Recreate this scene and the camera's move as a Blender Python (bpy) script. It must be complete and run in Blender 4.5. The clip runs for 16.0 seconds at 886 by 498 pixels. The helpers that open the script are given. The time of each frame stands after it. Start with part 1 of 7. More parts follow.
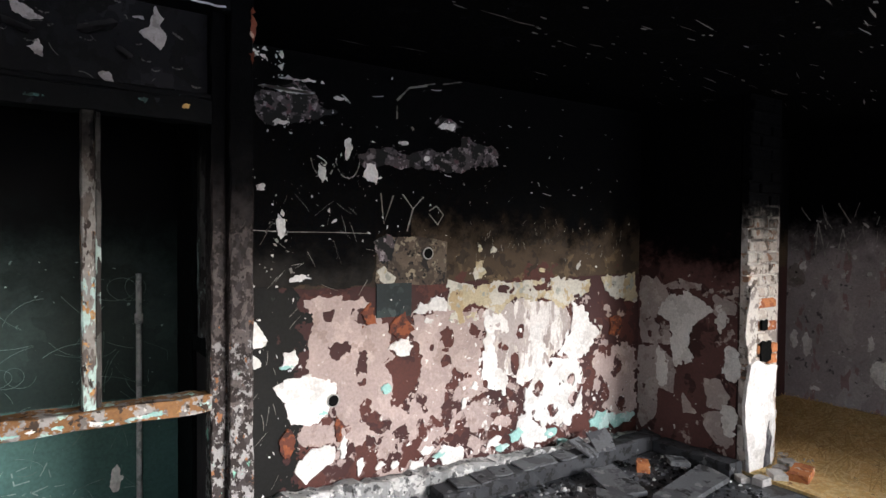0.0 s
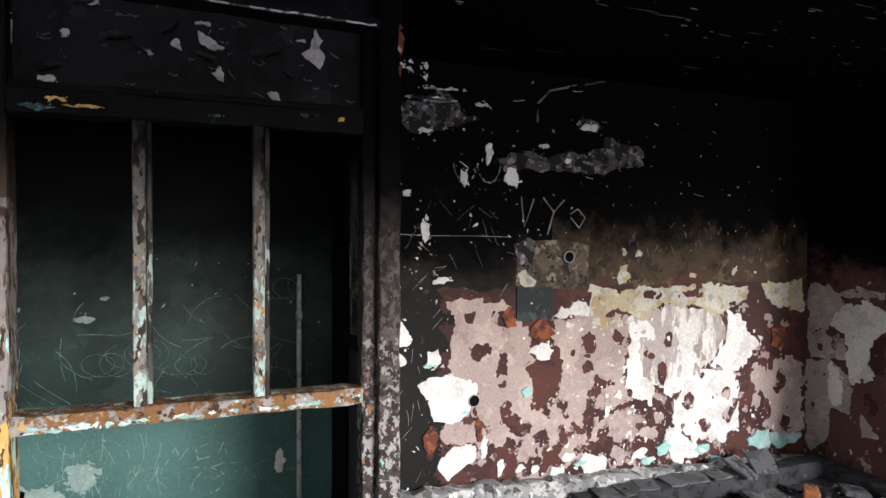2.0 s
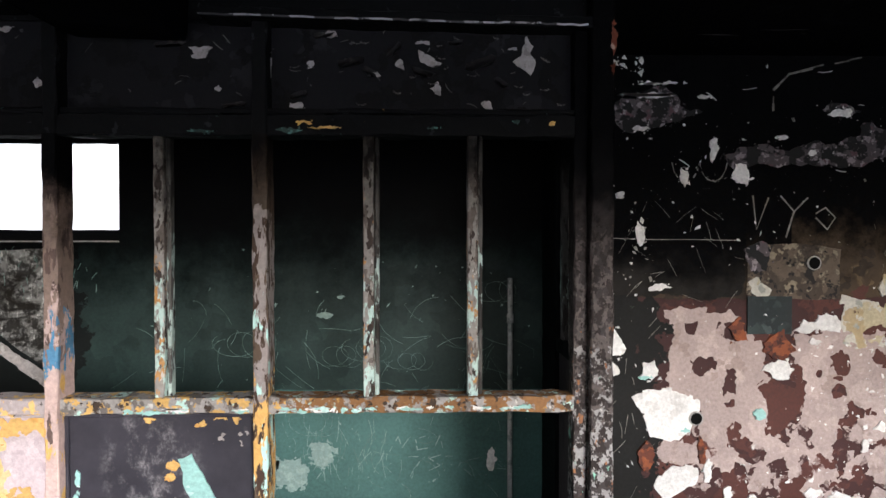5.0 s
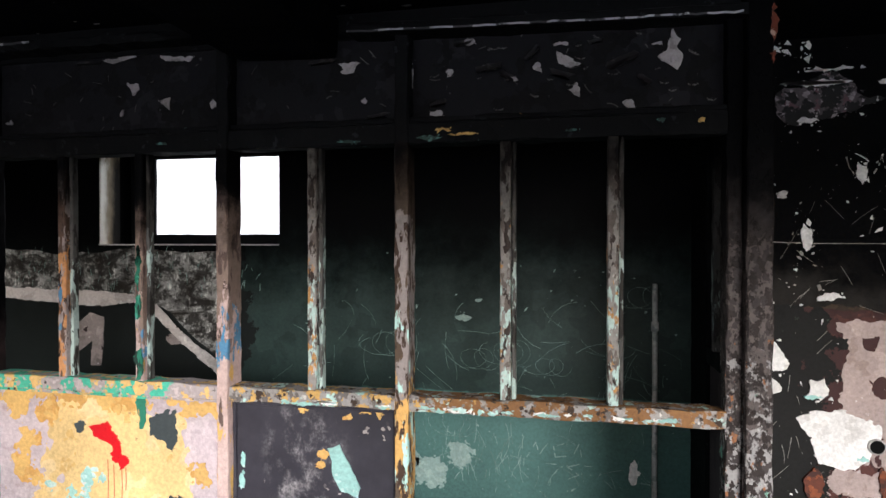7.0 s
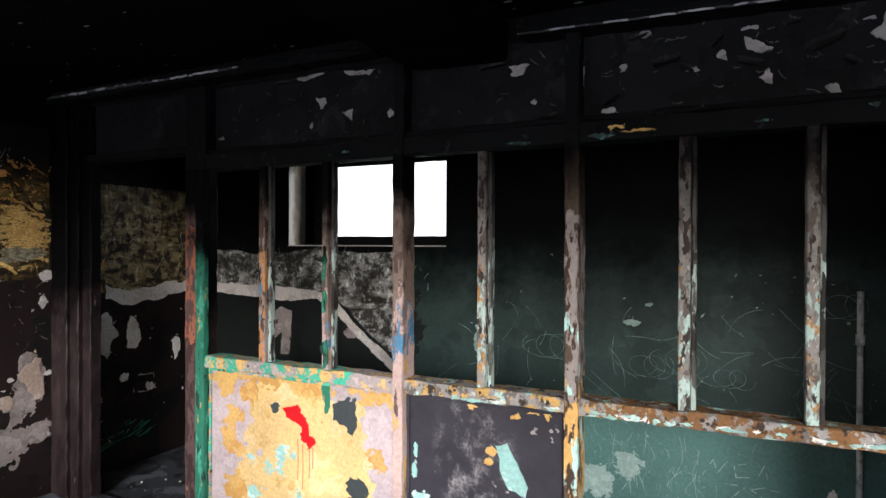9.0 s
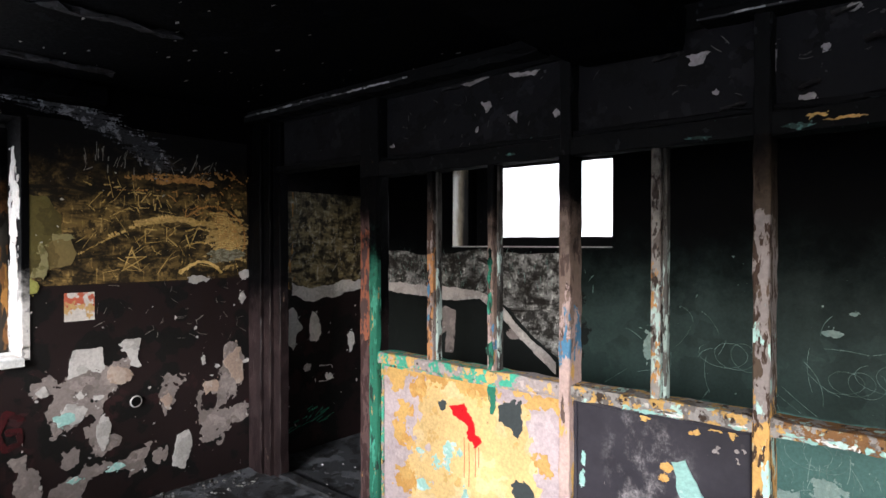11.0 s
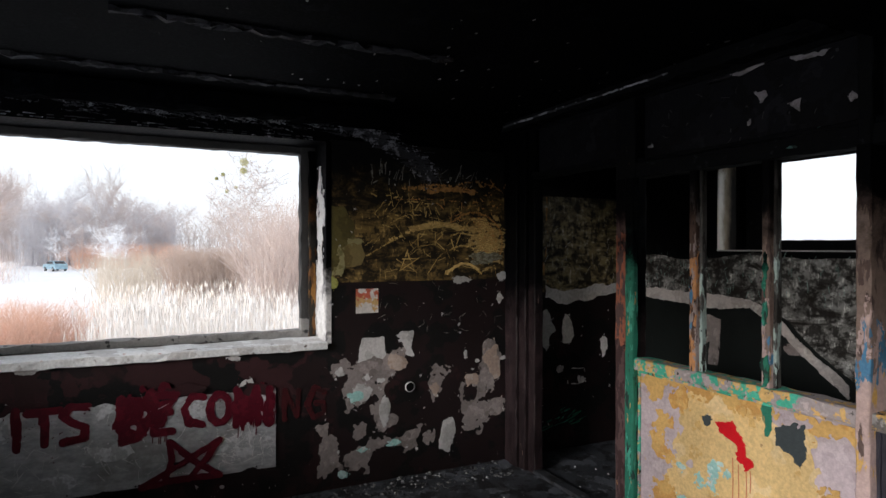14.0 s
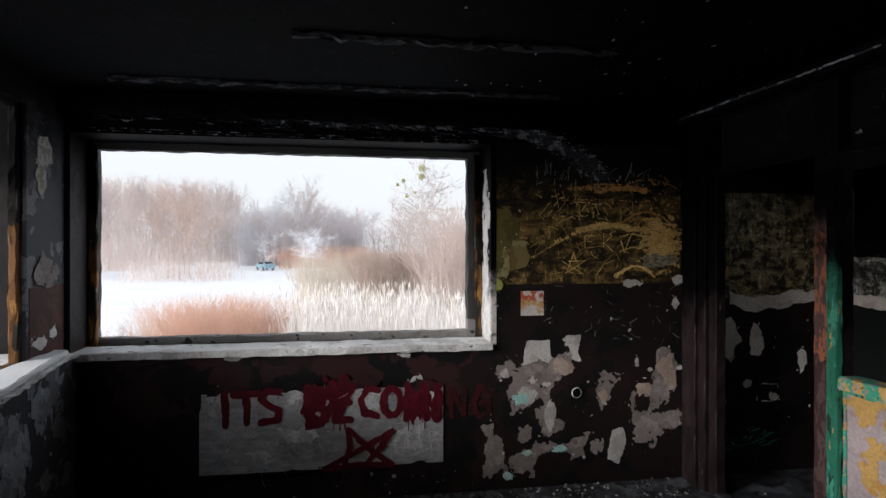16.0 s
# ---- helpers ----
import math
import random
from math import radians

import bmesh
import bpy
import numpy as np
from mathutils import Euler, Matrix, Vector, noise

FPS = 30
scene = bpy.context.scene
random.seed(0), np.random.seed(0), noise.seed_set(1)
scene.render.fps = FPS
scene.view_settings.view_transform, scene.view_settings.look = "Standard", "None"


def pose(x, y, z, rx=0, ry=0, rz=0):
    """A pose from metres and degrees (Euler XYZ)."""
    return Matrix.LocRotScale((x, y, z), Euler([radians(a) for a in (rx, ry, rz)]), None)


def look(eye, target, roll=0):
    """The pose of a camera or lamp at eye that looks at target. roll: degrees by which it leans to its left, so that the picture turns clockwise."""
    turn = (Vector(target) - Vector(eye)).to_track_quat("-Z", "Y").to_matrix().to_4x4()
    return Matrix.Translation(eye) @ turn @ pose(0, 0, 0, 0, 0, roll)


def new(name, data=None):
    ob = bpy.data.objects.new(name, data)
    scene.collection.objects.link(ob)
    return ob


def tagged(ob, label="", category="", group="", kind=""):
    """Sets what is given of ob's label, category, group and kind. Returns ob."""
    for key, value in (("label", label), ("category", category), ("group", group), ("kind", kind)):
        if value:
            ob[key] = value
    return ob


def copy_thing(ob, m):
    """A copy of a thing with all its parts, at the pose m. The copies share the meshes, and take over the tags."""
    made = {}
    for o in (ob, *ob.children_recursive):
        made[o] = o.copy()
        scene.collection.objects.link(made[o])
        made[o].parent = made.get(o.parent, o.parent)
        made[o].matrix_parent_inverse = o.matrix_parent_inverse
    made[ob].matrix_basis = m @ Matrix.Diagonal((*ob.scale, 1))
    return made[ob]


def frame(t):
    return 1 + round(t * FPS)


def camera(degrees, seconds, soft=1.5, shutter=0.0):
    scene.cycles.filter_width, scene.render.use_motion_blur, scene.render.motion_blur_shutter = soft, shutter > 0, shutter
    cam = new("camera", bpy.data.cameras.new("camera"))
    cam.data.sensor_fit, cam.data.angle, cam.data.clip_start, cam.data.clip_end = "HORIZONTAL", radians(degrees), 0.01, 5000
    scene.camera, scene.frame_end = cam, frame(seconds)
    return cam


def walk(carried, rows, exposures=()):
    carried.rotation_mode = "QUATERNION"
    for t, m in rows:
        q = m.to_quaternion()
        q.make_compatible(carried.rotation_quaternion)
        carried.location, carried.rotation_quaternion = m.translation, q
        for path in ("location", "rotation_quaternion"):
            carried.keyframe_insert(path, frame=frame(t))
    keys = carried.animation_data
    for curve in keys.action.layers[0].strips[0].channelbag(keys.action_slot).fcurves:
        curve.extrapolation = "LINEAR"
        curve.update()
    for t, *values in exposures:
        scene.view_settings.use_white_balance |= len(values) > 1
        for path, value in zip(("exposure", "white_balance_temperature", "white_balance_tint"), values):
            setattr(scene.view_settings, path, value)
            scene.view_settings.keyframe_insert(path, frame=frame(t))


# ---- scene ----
cam = camera(72.1, 16.0)
PATH = [
    (0, (-0.199, 0.035, 1.549), (0.914, 1.696, 1.498), 0.5),
    (0.5, (-0.204, 0.01, 1.535), (0.81, 1.733, 1.495), 0.3),
    (1, (-0.208, 0.012, 1.542), (0.708, 1.789, 1.5), 0.3),
    (1.5, (-0.211, 0.017, 1.546), (0.603, 1.843, 1.502), 0.4),
    (2, (-0.214, 0.016, 1.546), (0.494, 1.886, 1.505), 0.3),
    (2.5, (-0.218, 0.021, 1.548), (0.385, 1.928, 1.508), 0.2),
    (3, (-0.218, 0.029, 1.554), (0.275, 1.967, 1.511), 0.2),
    (3.5, (-0.22, 0.034, 1.548), (0.168, 1.996, 1.509), 0.2),
    (4, (-0.225, 0.027, 1.545), (0.048, 2.008, 1.51), 0.1),
    (6.5, (-0.202, 0.03, 1.559), (-0.498, 2.008, 1.535), 0.0),
    (7, (-0.207, 0.028, 1.554), (-0.618, 1.985, 1.533), 0.0),
    (7.5, (-0.217, 0.026, 1.551), (-0.749, 1.953, 1.532), 0.0),
    (8, (-0.235, 0.017, 1.546), (-0.889, 1.907, 1.529), 0.0),
    (8.5, (-0.242, 0.011, 1.535), (-1.019, 1.854, 1.527), 0.2),
    (9, (-0.256, 0.002, 1.543), (-1.145, 1.794, 1.532), 0.2),
    (11.5, (-0.299, -0.009, 1.564), (-1.712, 1.406, 1.547), -0.0),
    (12, (-0.294, -0.025, 1.566), (-1.8, 1.29, 1.55), 0.0),
    (12.5, (-0.292, -0.046, 1.563), (-1.882, 1.167, 1.551), 0.0),
    (13, (-0.292, -0.061, 1.563), (-1.956, 1.047, 1.552), 0.1),
    (13.5, (-0.283, -0.053, 1.563), (-2.022, 0.935, 1.553), 0.1),
    (14, (-0.281, -0.067, 1.56), (-2.08, 0.807, 1.554), 0.1),
    (14.5, (-0.281, -0.058, 1.57), (-2.137, 0.687, 1.559), 0.1),
    (15, (-0.288, -0.056, 1.574), (-2.19, 0.563, 1.562), 0.1),
    (15.5, (-0.292, -0.053, 1.568), (-2.232, 0.435, 1.562), 0.0),
    (16, (-0.282, -0.007, 1.562), (-2.253, 0.329, 1.561), 0.0),
]
walk(cam, [(t, look(eye, target, roll)) for t, eye, target, roll in PATH],
     exposures=[(0, 1.28), (4, 1.15), (7, 1.0), (9, 1.05), (11.5, 1.08), (12.5, 0.58), (13.5, 0.1), (14.5, -0.17), (16, -0.22)])
import itertools

# ---- world, sun, exposure ----
scene.view_settings.exposure = 0.0
world = bpy.data.worlds.new("world")
scene.world = world
world.use_nodes = True
wn, wl = world.node_tree.nodes, world.node_tree.links
sky = wn.new("ShaderNodeTexSky")
sky.sky_type, sky.sun_disc = "NISHITA", False
sky.sun_elevation, sky.sun_rotation = radians(14.5), radians(157)
sky.dust_density, sky.air_density = 4.0, 1.0
haze = wn.new("ShaderNodeMix")
haze.data_type = "RGBA"
haze.inputs[0].default_value = 0.75
haze.inputs[7].default_value = (8.2, 8.5, 9.1, 1)
wl.new(sky.outputs[0], haze.inputs[6])
wl.new(haze.outputs[2], wn["Background"].inputs[0])
wn["Background"].inputs[1].default_value = 0.165
sun = new("sun", bpy.data.lights.new("sun", "SUN"))
sun.data.energy, sun.data.angle, sun.data.color = 3.1, radians(22), (0.985, 0.99, 1.015)
sun.matrix_world = look((0, 0, 20), (-4.2, 10, 20 - 2.8))


# ---- material helpers ----
class Nodes:
    """A short hand for building one node material in world metres."""

    def __init__(self, name):
        self.mat = bpy.data.materials.new(name)
        self.mat.use_nodes = True
        self.n, self.l = self.mat.node_tree.nodes, self.mat.node_tree.links
        self.bsdf = self.n["Principled BSDF"]
        self.pos = self.n.new("ShaderNodeNewGeometry").outputs["Position"]
        sep = self.n.new("ShaderNodeSeparateXYZ")
        self.l.new(self.pos, sep.inputs[0])
        self.axis = dict(zip("xyz", sep.outputs))

    def put(self, value, socket):
        if isinstance(value, (int, float)):
            socket.default_value = value
        elif isinstance(value, tuple):
            socket.default_value = (*value[:3], 1) if len(socket.default_value) == 4 else value
        else:
            self.l.new(value, socket)

    def noise(self, scale, detail=5.0, rough=0.6, off=0.0, stretch=(1, 1, 1), warp=0.0):
        m = self.n.new("ShaderNodeMapping")
        self.l.new(self.pos, m.inputs[0])
        m.inputs["Location"].default_value = (off, off * 0.7, off * 1.3)
        m.inputs["Scale"].default_value = stretch
        t = self.n.new("ShaderNodeTexNoise")
        self.l.new(m.outputs[0], t.inputs["Vector"])
        t.inputs["Scale"].default_value, t.inputs["Detail"].default_value = scale, detail
        t.inputs["Roughness"].default_value, t.inputs["Distortion"].default_value = rough, warp
        return t.outputs[0]

    def shards(self, scale, off=0.0, stretch=(1, 1, 1)):
        """Noise that is level within angular chips, as where old paint has cracked and come off."""
        m = self.n.new("ShaderNodeMapping")
        self.l.new(self.pos, m.inputs[0])
        m.inputs["Location"].default_value = (off, off * 0.7, off * 1.3)
        m.inputs["Scale"].default_value = stretch
        wob = self.n.new("ShaderNodeTexNoise")
        self.l.new(m.outputs[0], wob.inputs["Vector"])
        wob.inputs["Scale"].default_value, wob.inputs["Detail"].default_value = scale * 6, 3
        shift = self.n.new("ShaderNodeVectorMath")
        shift.operation = "MULTIPLY_ADD"
        self.l.new(wob.outputs["Color"], shift.inputs[0])
        shift.inputs[1].default_value = (0.12 / scale,) * 3
        self.l.new(m.outputs[0], shift.inputs[2])
        cell = self.n.new("ShaderNodeTexVoronoi")
        self.l.new(shift.outputs[0], cell.inputs["Vector"])
        cell.inputs["Scale"].default_value = scale * 4.5
        t = self.n.new("ShaderNodeTexNoise")
        self.l.new(cell.outputs["Position"], t.inputs["Vector"])
        t.inputs["Scale"].default_value, t.inputs["Detail"].default_value, t.inputs["Roughness"].default_value = scale, 5, 0.62
        return t.outputs[0]

    def ramp(self, value, a, b, c=0.0, d=1.0):
        m = self.n.new("ShaderNodeMapRange")
        m.interpolation_type = "SMOOTHSTEP"
        self.put(value, m.inputs[0])
        for i, v in enumerate((a, b, c, d)):
            m.inputs[1 + i].default_value = v
        return m.outputs[0]

    def math(self, op, a, b=0.0):
        m = self.n.new("ShaderNodeMath")
        m.operation = op
        self.put(a, m.inputs[0])
        self.put(b, m.inputs[1])
        return m.outputs[0]

    def mix(self, fac, a, b):
        m = self.n.new("ShaderNodeMix")
        m.data_type = "RGBA"
        self.put(fac, m.inputs[0])
        self.put(a, m.inputs[6])
        self.put(b, m.inputs[7])
        return m.outputs[2]

    def region(self, box, feather=0.1, off=0.0, ragged=0.35):
        """1 inside the box {axis: (lo, hi)}, 0 outside, with a ragged edge."""
        jag = self.math("MULTIPLY", self.math("SUBTRACT", self.noise(5.0, 6, 0.65, off + 3.1), 0.5), ragged * 2)
        out = None
        for ax, (lo, hi) in box.items():
            v = self.math("ADD", self.axis[ax], jag)
            for r in (self.ramp(v, lo - feather, lo + feather), self.ramp(v, hi - feather, hi + feather, 1, 0)):
                out = r if out is None else self.math("MULTIPLY", out, r)
        return out

    def done(self, colour, rough=0.7, height=None, bump=0.3, dist=0.004, metal=0.0, spec=0.3):
        self.put(colour, self.bsdf.inputs["Base Color"])
        self.put(rough, self.bsdf.inputs["Roughness"])
        self.put(metal, self.bsdf.inputs["Metallic"])
        self.put(spec, self.bsdf.inputs["Specular IOR Level"])
        if height is not None:
            b = self.n.new("ShaderNodeBump")
            b.inputs["Strength"].default_value, b.inputs["Distance"].default_value = bump, dist
            self.put(height, b.inputs["Height"])
            self.l.new(b.outputs[0], self.bsdf.inputs["Normal"])
        return self.mat


def painted(name, base, layers=(), soot=None, soot_colour=(0.0018, 0.0019, 0.0024), rough=0.72, grain=0.25, bump=0.5, off=0.0, spec=0.25, grainwise=1.0):
    """Old paint in layers. A layer: colour, scale of its flakes, how much of it holds (0 to 1), where ({axis: (lo, hi)} or None), its own grainwise and how ragged its bounds are.
    soot: (z where the smoke stain begins, z where it covers). grainwise: under 1 draws the flakes out upright."""
    g = Nodes(name)
    fine = g.noise(60, 4, 0.7, off)
    broad = g.noise(2.2, 4, 0.6, off + 9)
    tone = g.math("ADD", g.ramp(fine, 0.2, 0.8, 1 - grain, 1 + grain * 0.5), g.ramp(broad, 0.25, 0.75, -grain * 0.6, grain * 0.6))
    colour, height = base, g.math("MULTIPLY", fine, 0.25)
    for i, layer in enumerate(layers):
        if layer is None:
            continue
        col, scale, hold, box, *more = layer
        drawn = (1, 1, more[0] if more else grainwise)
        n = g.math("ADD", g.math("MULTIPLY", g.shards(scale, off + 5.3 * (i + 1), drawn), 0.72), g.math("MULTIPLY", g.noise(scale, 6, 0.62, off + 5.3 * (i + 1), drawn, 0.6), 0.28))
        edge = 0.5 + (0.5 - hold) * 0.45
        mask = g.ramp(n, edge - 0.012, edge + 0.012)
        if box:
            mask = g.math("MULTIPLY", mask, g.ramp(g.region(box, 0.06, off + i, more[1] if len(more) > 1 else 0.35), 0.35, 0.45))
        colour = g.mix(mask, colour, col)
        height = g.math("ADD", height, g.math("MULTIPLY", mask, 0.6))
    bright = g.n.new("ShaderNodeVectorMath")
    bright.operation = "SCALE"
    g.put(colour, bright.inputs[0]) if not isinstance(colour, tuple) else g.put(g.mix(0.0, colour, colour), bright.inputs[0])
    g.put(tone, bright.inputs["Scale"])
    colour = bright.outputs[0]
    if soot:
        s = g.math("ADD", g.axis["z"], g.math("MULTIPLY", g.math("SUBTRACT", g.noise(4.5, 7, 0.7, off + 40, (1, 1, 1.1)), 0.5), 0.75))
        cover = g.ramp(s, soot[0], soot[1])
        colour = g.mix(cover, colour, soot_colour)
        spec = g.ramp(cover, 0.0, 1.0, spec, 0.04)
    return g.done(colour, g.ramp(fine, 0.2, 0.8, rough - 0.12, rough + 0.12), height, bump, 0.003, spec=spec)


# ---- mesh helpers ----
def part(name, bm, material, parent=None, label="", kind="", smooth=False):
    """Links a bmesh as one mesh object under a thing, or as a thing."""
    me = bpy.data.meshes.new(name)
    bm.normal_update()
    bm.to_mesh(me)
    bm.free()
    me.materials.append(material)
    if smooth:
        me.polygons.foreach_set("use_smooth", [True] * len(me.polygons))
    ob = new(name, me)
    if parent:
        ob.parent = parent
    return tagged(ob, label, kind=kind)


def empty(name, label="", category="", kind="", group=""):
    return tagged(new(name), label, category, group, kind)


def box(bm, x0, x1, y0, y1, z0, z1, bevel=0.0):
    r = bmesh.ops.create_cube(bm, size=1.0)
    bmesh.ops.transform(bm, matrix=Matrix.Translation(((x0 + x1) / 2, (y0 + y1) / 2, (z0 + z1) / 2)) @ Matrix.Diagonal((abs(x1 - x0), abs(y1 - y0), abs(z1 - z0), 1)), verts=r["verts"])
    if bevel:
        bmesh.ops.bevel(bm, geom=list({e for v in r["verts"] for e in v.link_edges}), offset=bevel, segments=1, affect="EDGES")
    return bm


def boxes(*spans, bevel=0.0):
    bm = bmesh.new()
    for s in spans:
        box(bm, *s, bevel=bevel)
    return bm


def bar(bm, x0, x1, y0, y1, z0, z1, wear=0.003, step=0.06, seed=0, chamfer=0.005):
    """A worn timber: an eight-sided section carried along its longest side, each ring a little off."""
    rnd = random.Random(seed)
    size = (x1 - x0, y1 - y0, z1 - z0)
    k = max(range(3), key=lambda i: size[i])
    a, b = [i for i in range(3) if i != k]
    lo, hi = (x0, y0, z0), (x1, y1, z1)
    n = max(2, int(size[k] / step))
    rings = []
    for i in range(n + 1):
        at = lo[k] + size[k] * i / n
        ring = []
        c = chamfer
        for u, v, du, dv in ((0, 0, c, 0), (1, 0, -c, 0), (1, 0, 0, c), (1, 1, 0, -c), (1, 1, -c, 0), (0, 1, c, 0), (0, 1, 0, -c), (0, 0, 0, c)):
            co = [0.0, 0.0, 0.0]
            co[k] = at
            co[a] = (lo[a], hi[a])[u] + du + rnd.uniform(-wear, wear)
            co[b] = (lo[b], hi[b])[v] + dv + rnd.uniform(-wear, wear)
            ring.append(bm.verts.new(co))
        rings.append(ring)
    for p, q in zip(rings, rings[1:]):
        for i in range(8):
            j = (i + 1) % 8
            bm.faces.new((p[i], p[j], q[j], q[i]))
    bm.faces.new(rings[0][::-1])
    bm.faces.new(rings[-1])
    bmesh.ops.recalc_face_normals(bm, faces=bm.faces[:])
    return bm


def timber(name, material, parent, *span, label="", **more):
    return part(name, bar(bmesh.new(), *span, **more), material, parent, label)


class Plane:
    """A wall's face: u along it, z up, and a way out of it into the room."""

    def __init__(self, axis, at, out):
        self.axis, self.at, self.out = axis, at, out

    def at_point(self, u, z, lift=0.0):
        d = self.at + self.out * lift
        return Vector((u, d, z)) if self.axis == "y" else Vector((d, u, z))


def torn(points, rnd, rough, levels=4):
    """A closed outline broken up at ever finer steps."""
    for _ in range(levels):
        out = []
        for i, q in enumerate(points):
            r = points[(i + 1) % len(points)]
            d = r - q
            out += [q, (q + r) / 2 + Vector((-d.y, d.x)) * rnd.uniform(-rough, rough) + d * rnd.uniform(-0.15, 0.15)]
        points = out
        rough *= 0.85
    return points


def outline(bm, plane, points, lift):
    """A thin plate on a wall's face with the given outline."""
    rim = [bm.verts.new(plane.at_point(q.x, q.y, lift)) for q in points]
    foot = [bm.verts.new(plane.at_point(q.x, q.y, 0.0003)) for q in points]
    bm.faces.new(rim)
    for i in range(len(points)):
        j = (i + 1) % len(points)
        bm.faces.new((rim[i], foot[i], foot[j], rim[j]))


def blob(plane, u, z, w, h, seed, jag=0.35, lift=0.002):
    """A flake or patch with an angular, broken outline, about w wide and h high, and crumbs of it round the edge."""
    rnd = random.Random(seed)
    n = rnd.randint(6, 9)
    ring = []
    for i in range(n):
        a = 6.28318 * (i + rnd.uniform(-0.3, 0.3)) / n
        r = 1.06 + rnd.uniform(-1, 1) * jag
        ring.append(Vector((u + r * math.cos(a) * w / 2, z + r * math.sin(a) * h / 2)))
    bm = bmesh.new()
    levels = 4 if max(w, h) > 0.12 else 3 if max(w, h) > 0.05 else 2
    outline(bm, plane, torn(ring, rnd, min(0.2, 0.06 + jag * 0.4), levels), lift)
    for _ in range(int(2 + 16 * max(w, h))):
        a, k = rnd.uniform(0, 6.28), rnd.uniform(1.05, 1.3)
        cu, cz, s = u + k * math.cos(a) * w / 2, z + k * math.sin(a) * h / 2, rnd.uniform(0.003, 0.016)
        chip = [Vector((cu + s * rnd.uniform(0.3, 1) * math.cos(2.1 * i + a), cz + s * rnd.uniform(0.3, 1) * math.sin(2.1 * i + a))) for i in range(3)]
        outline(bm, plane, torn(chip, rnd, 0.2, 1), lift * 0.8)
    bmesh.ops.recalc_face_normals(bm, faces=bm.faces[:])
    return bm


def torn_band(plane, points, width, seed, lift=0.002):
    """A band with torn edges that follows the points (u, z)."""
    rnd = random.Random(seed)
    upper = [Vector(q) + Vector((0, width / 2 * rnd.uniform(0.6, 1.2))) for q in points]
    lower = [Vector(q) - Vector((0, width / 2 * rnd.uniform(0.5, 1.5))) for q in points]
    bm = bmesh.new()
    outline(bm, plane, torn(lower + upper[::-1], rnd, 0.16, 5), lift)
    bmesh.ops.recalc_face_normals(bm, faces=bm.faces[:])
    return bm


def outline_depth(points, u, z):
    """How deep (u, z) lies inside a closed outline; under nought outside."""
    near = np.full(u.shape, 9.0)
    inside = np.zeros(u.shape, bool)
    for (a, b), (c, d) in zip(points, points[1:] + points[:1]):
        k = np.clip(((u - a) * (c - a) + (z - b) * (d - b)) / max((c - a) ** 2 + (d - b) ** 2, 1e-9), 0, 1)
        near = np.minimum(near, np.hypot(u - a - k * (c - a), z - b - k * (d - b)))
        if b != d:
            inside ^= ((b > z) != (d > z)) & (u < (c - a) * (z - b) / (d - b) + a)
    return np.where(inside, near, -near)


def spot_depth(spot_row, u, z):
    """The same for an oval (u, z, width, height)."""
    a, b, w, h = spot_row
    return (1 - np.hypot((u - a) / (w / 2), (z - b) / (h / 2))) * min(w, h) / 2


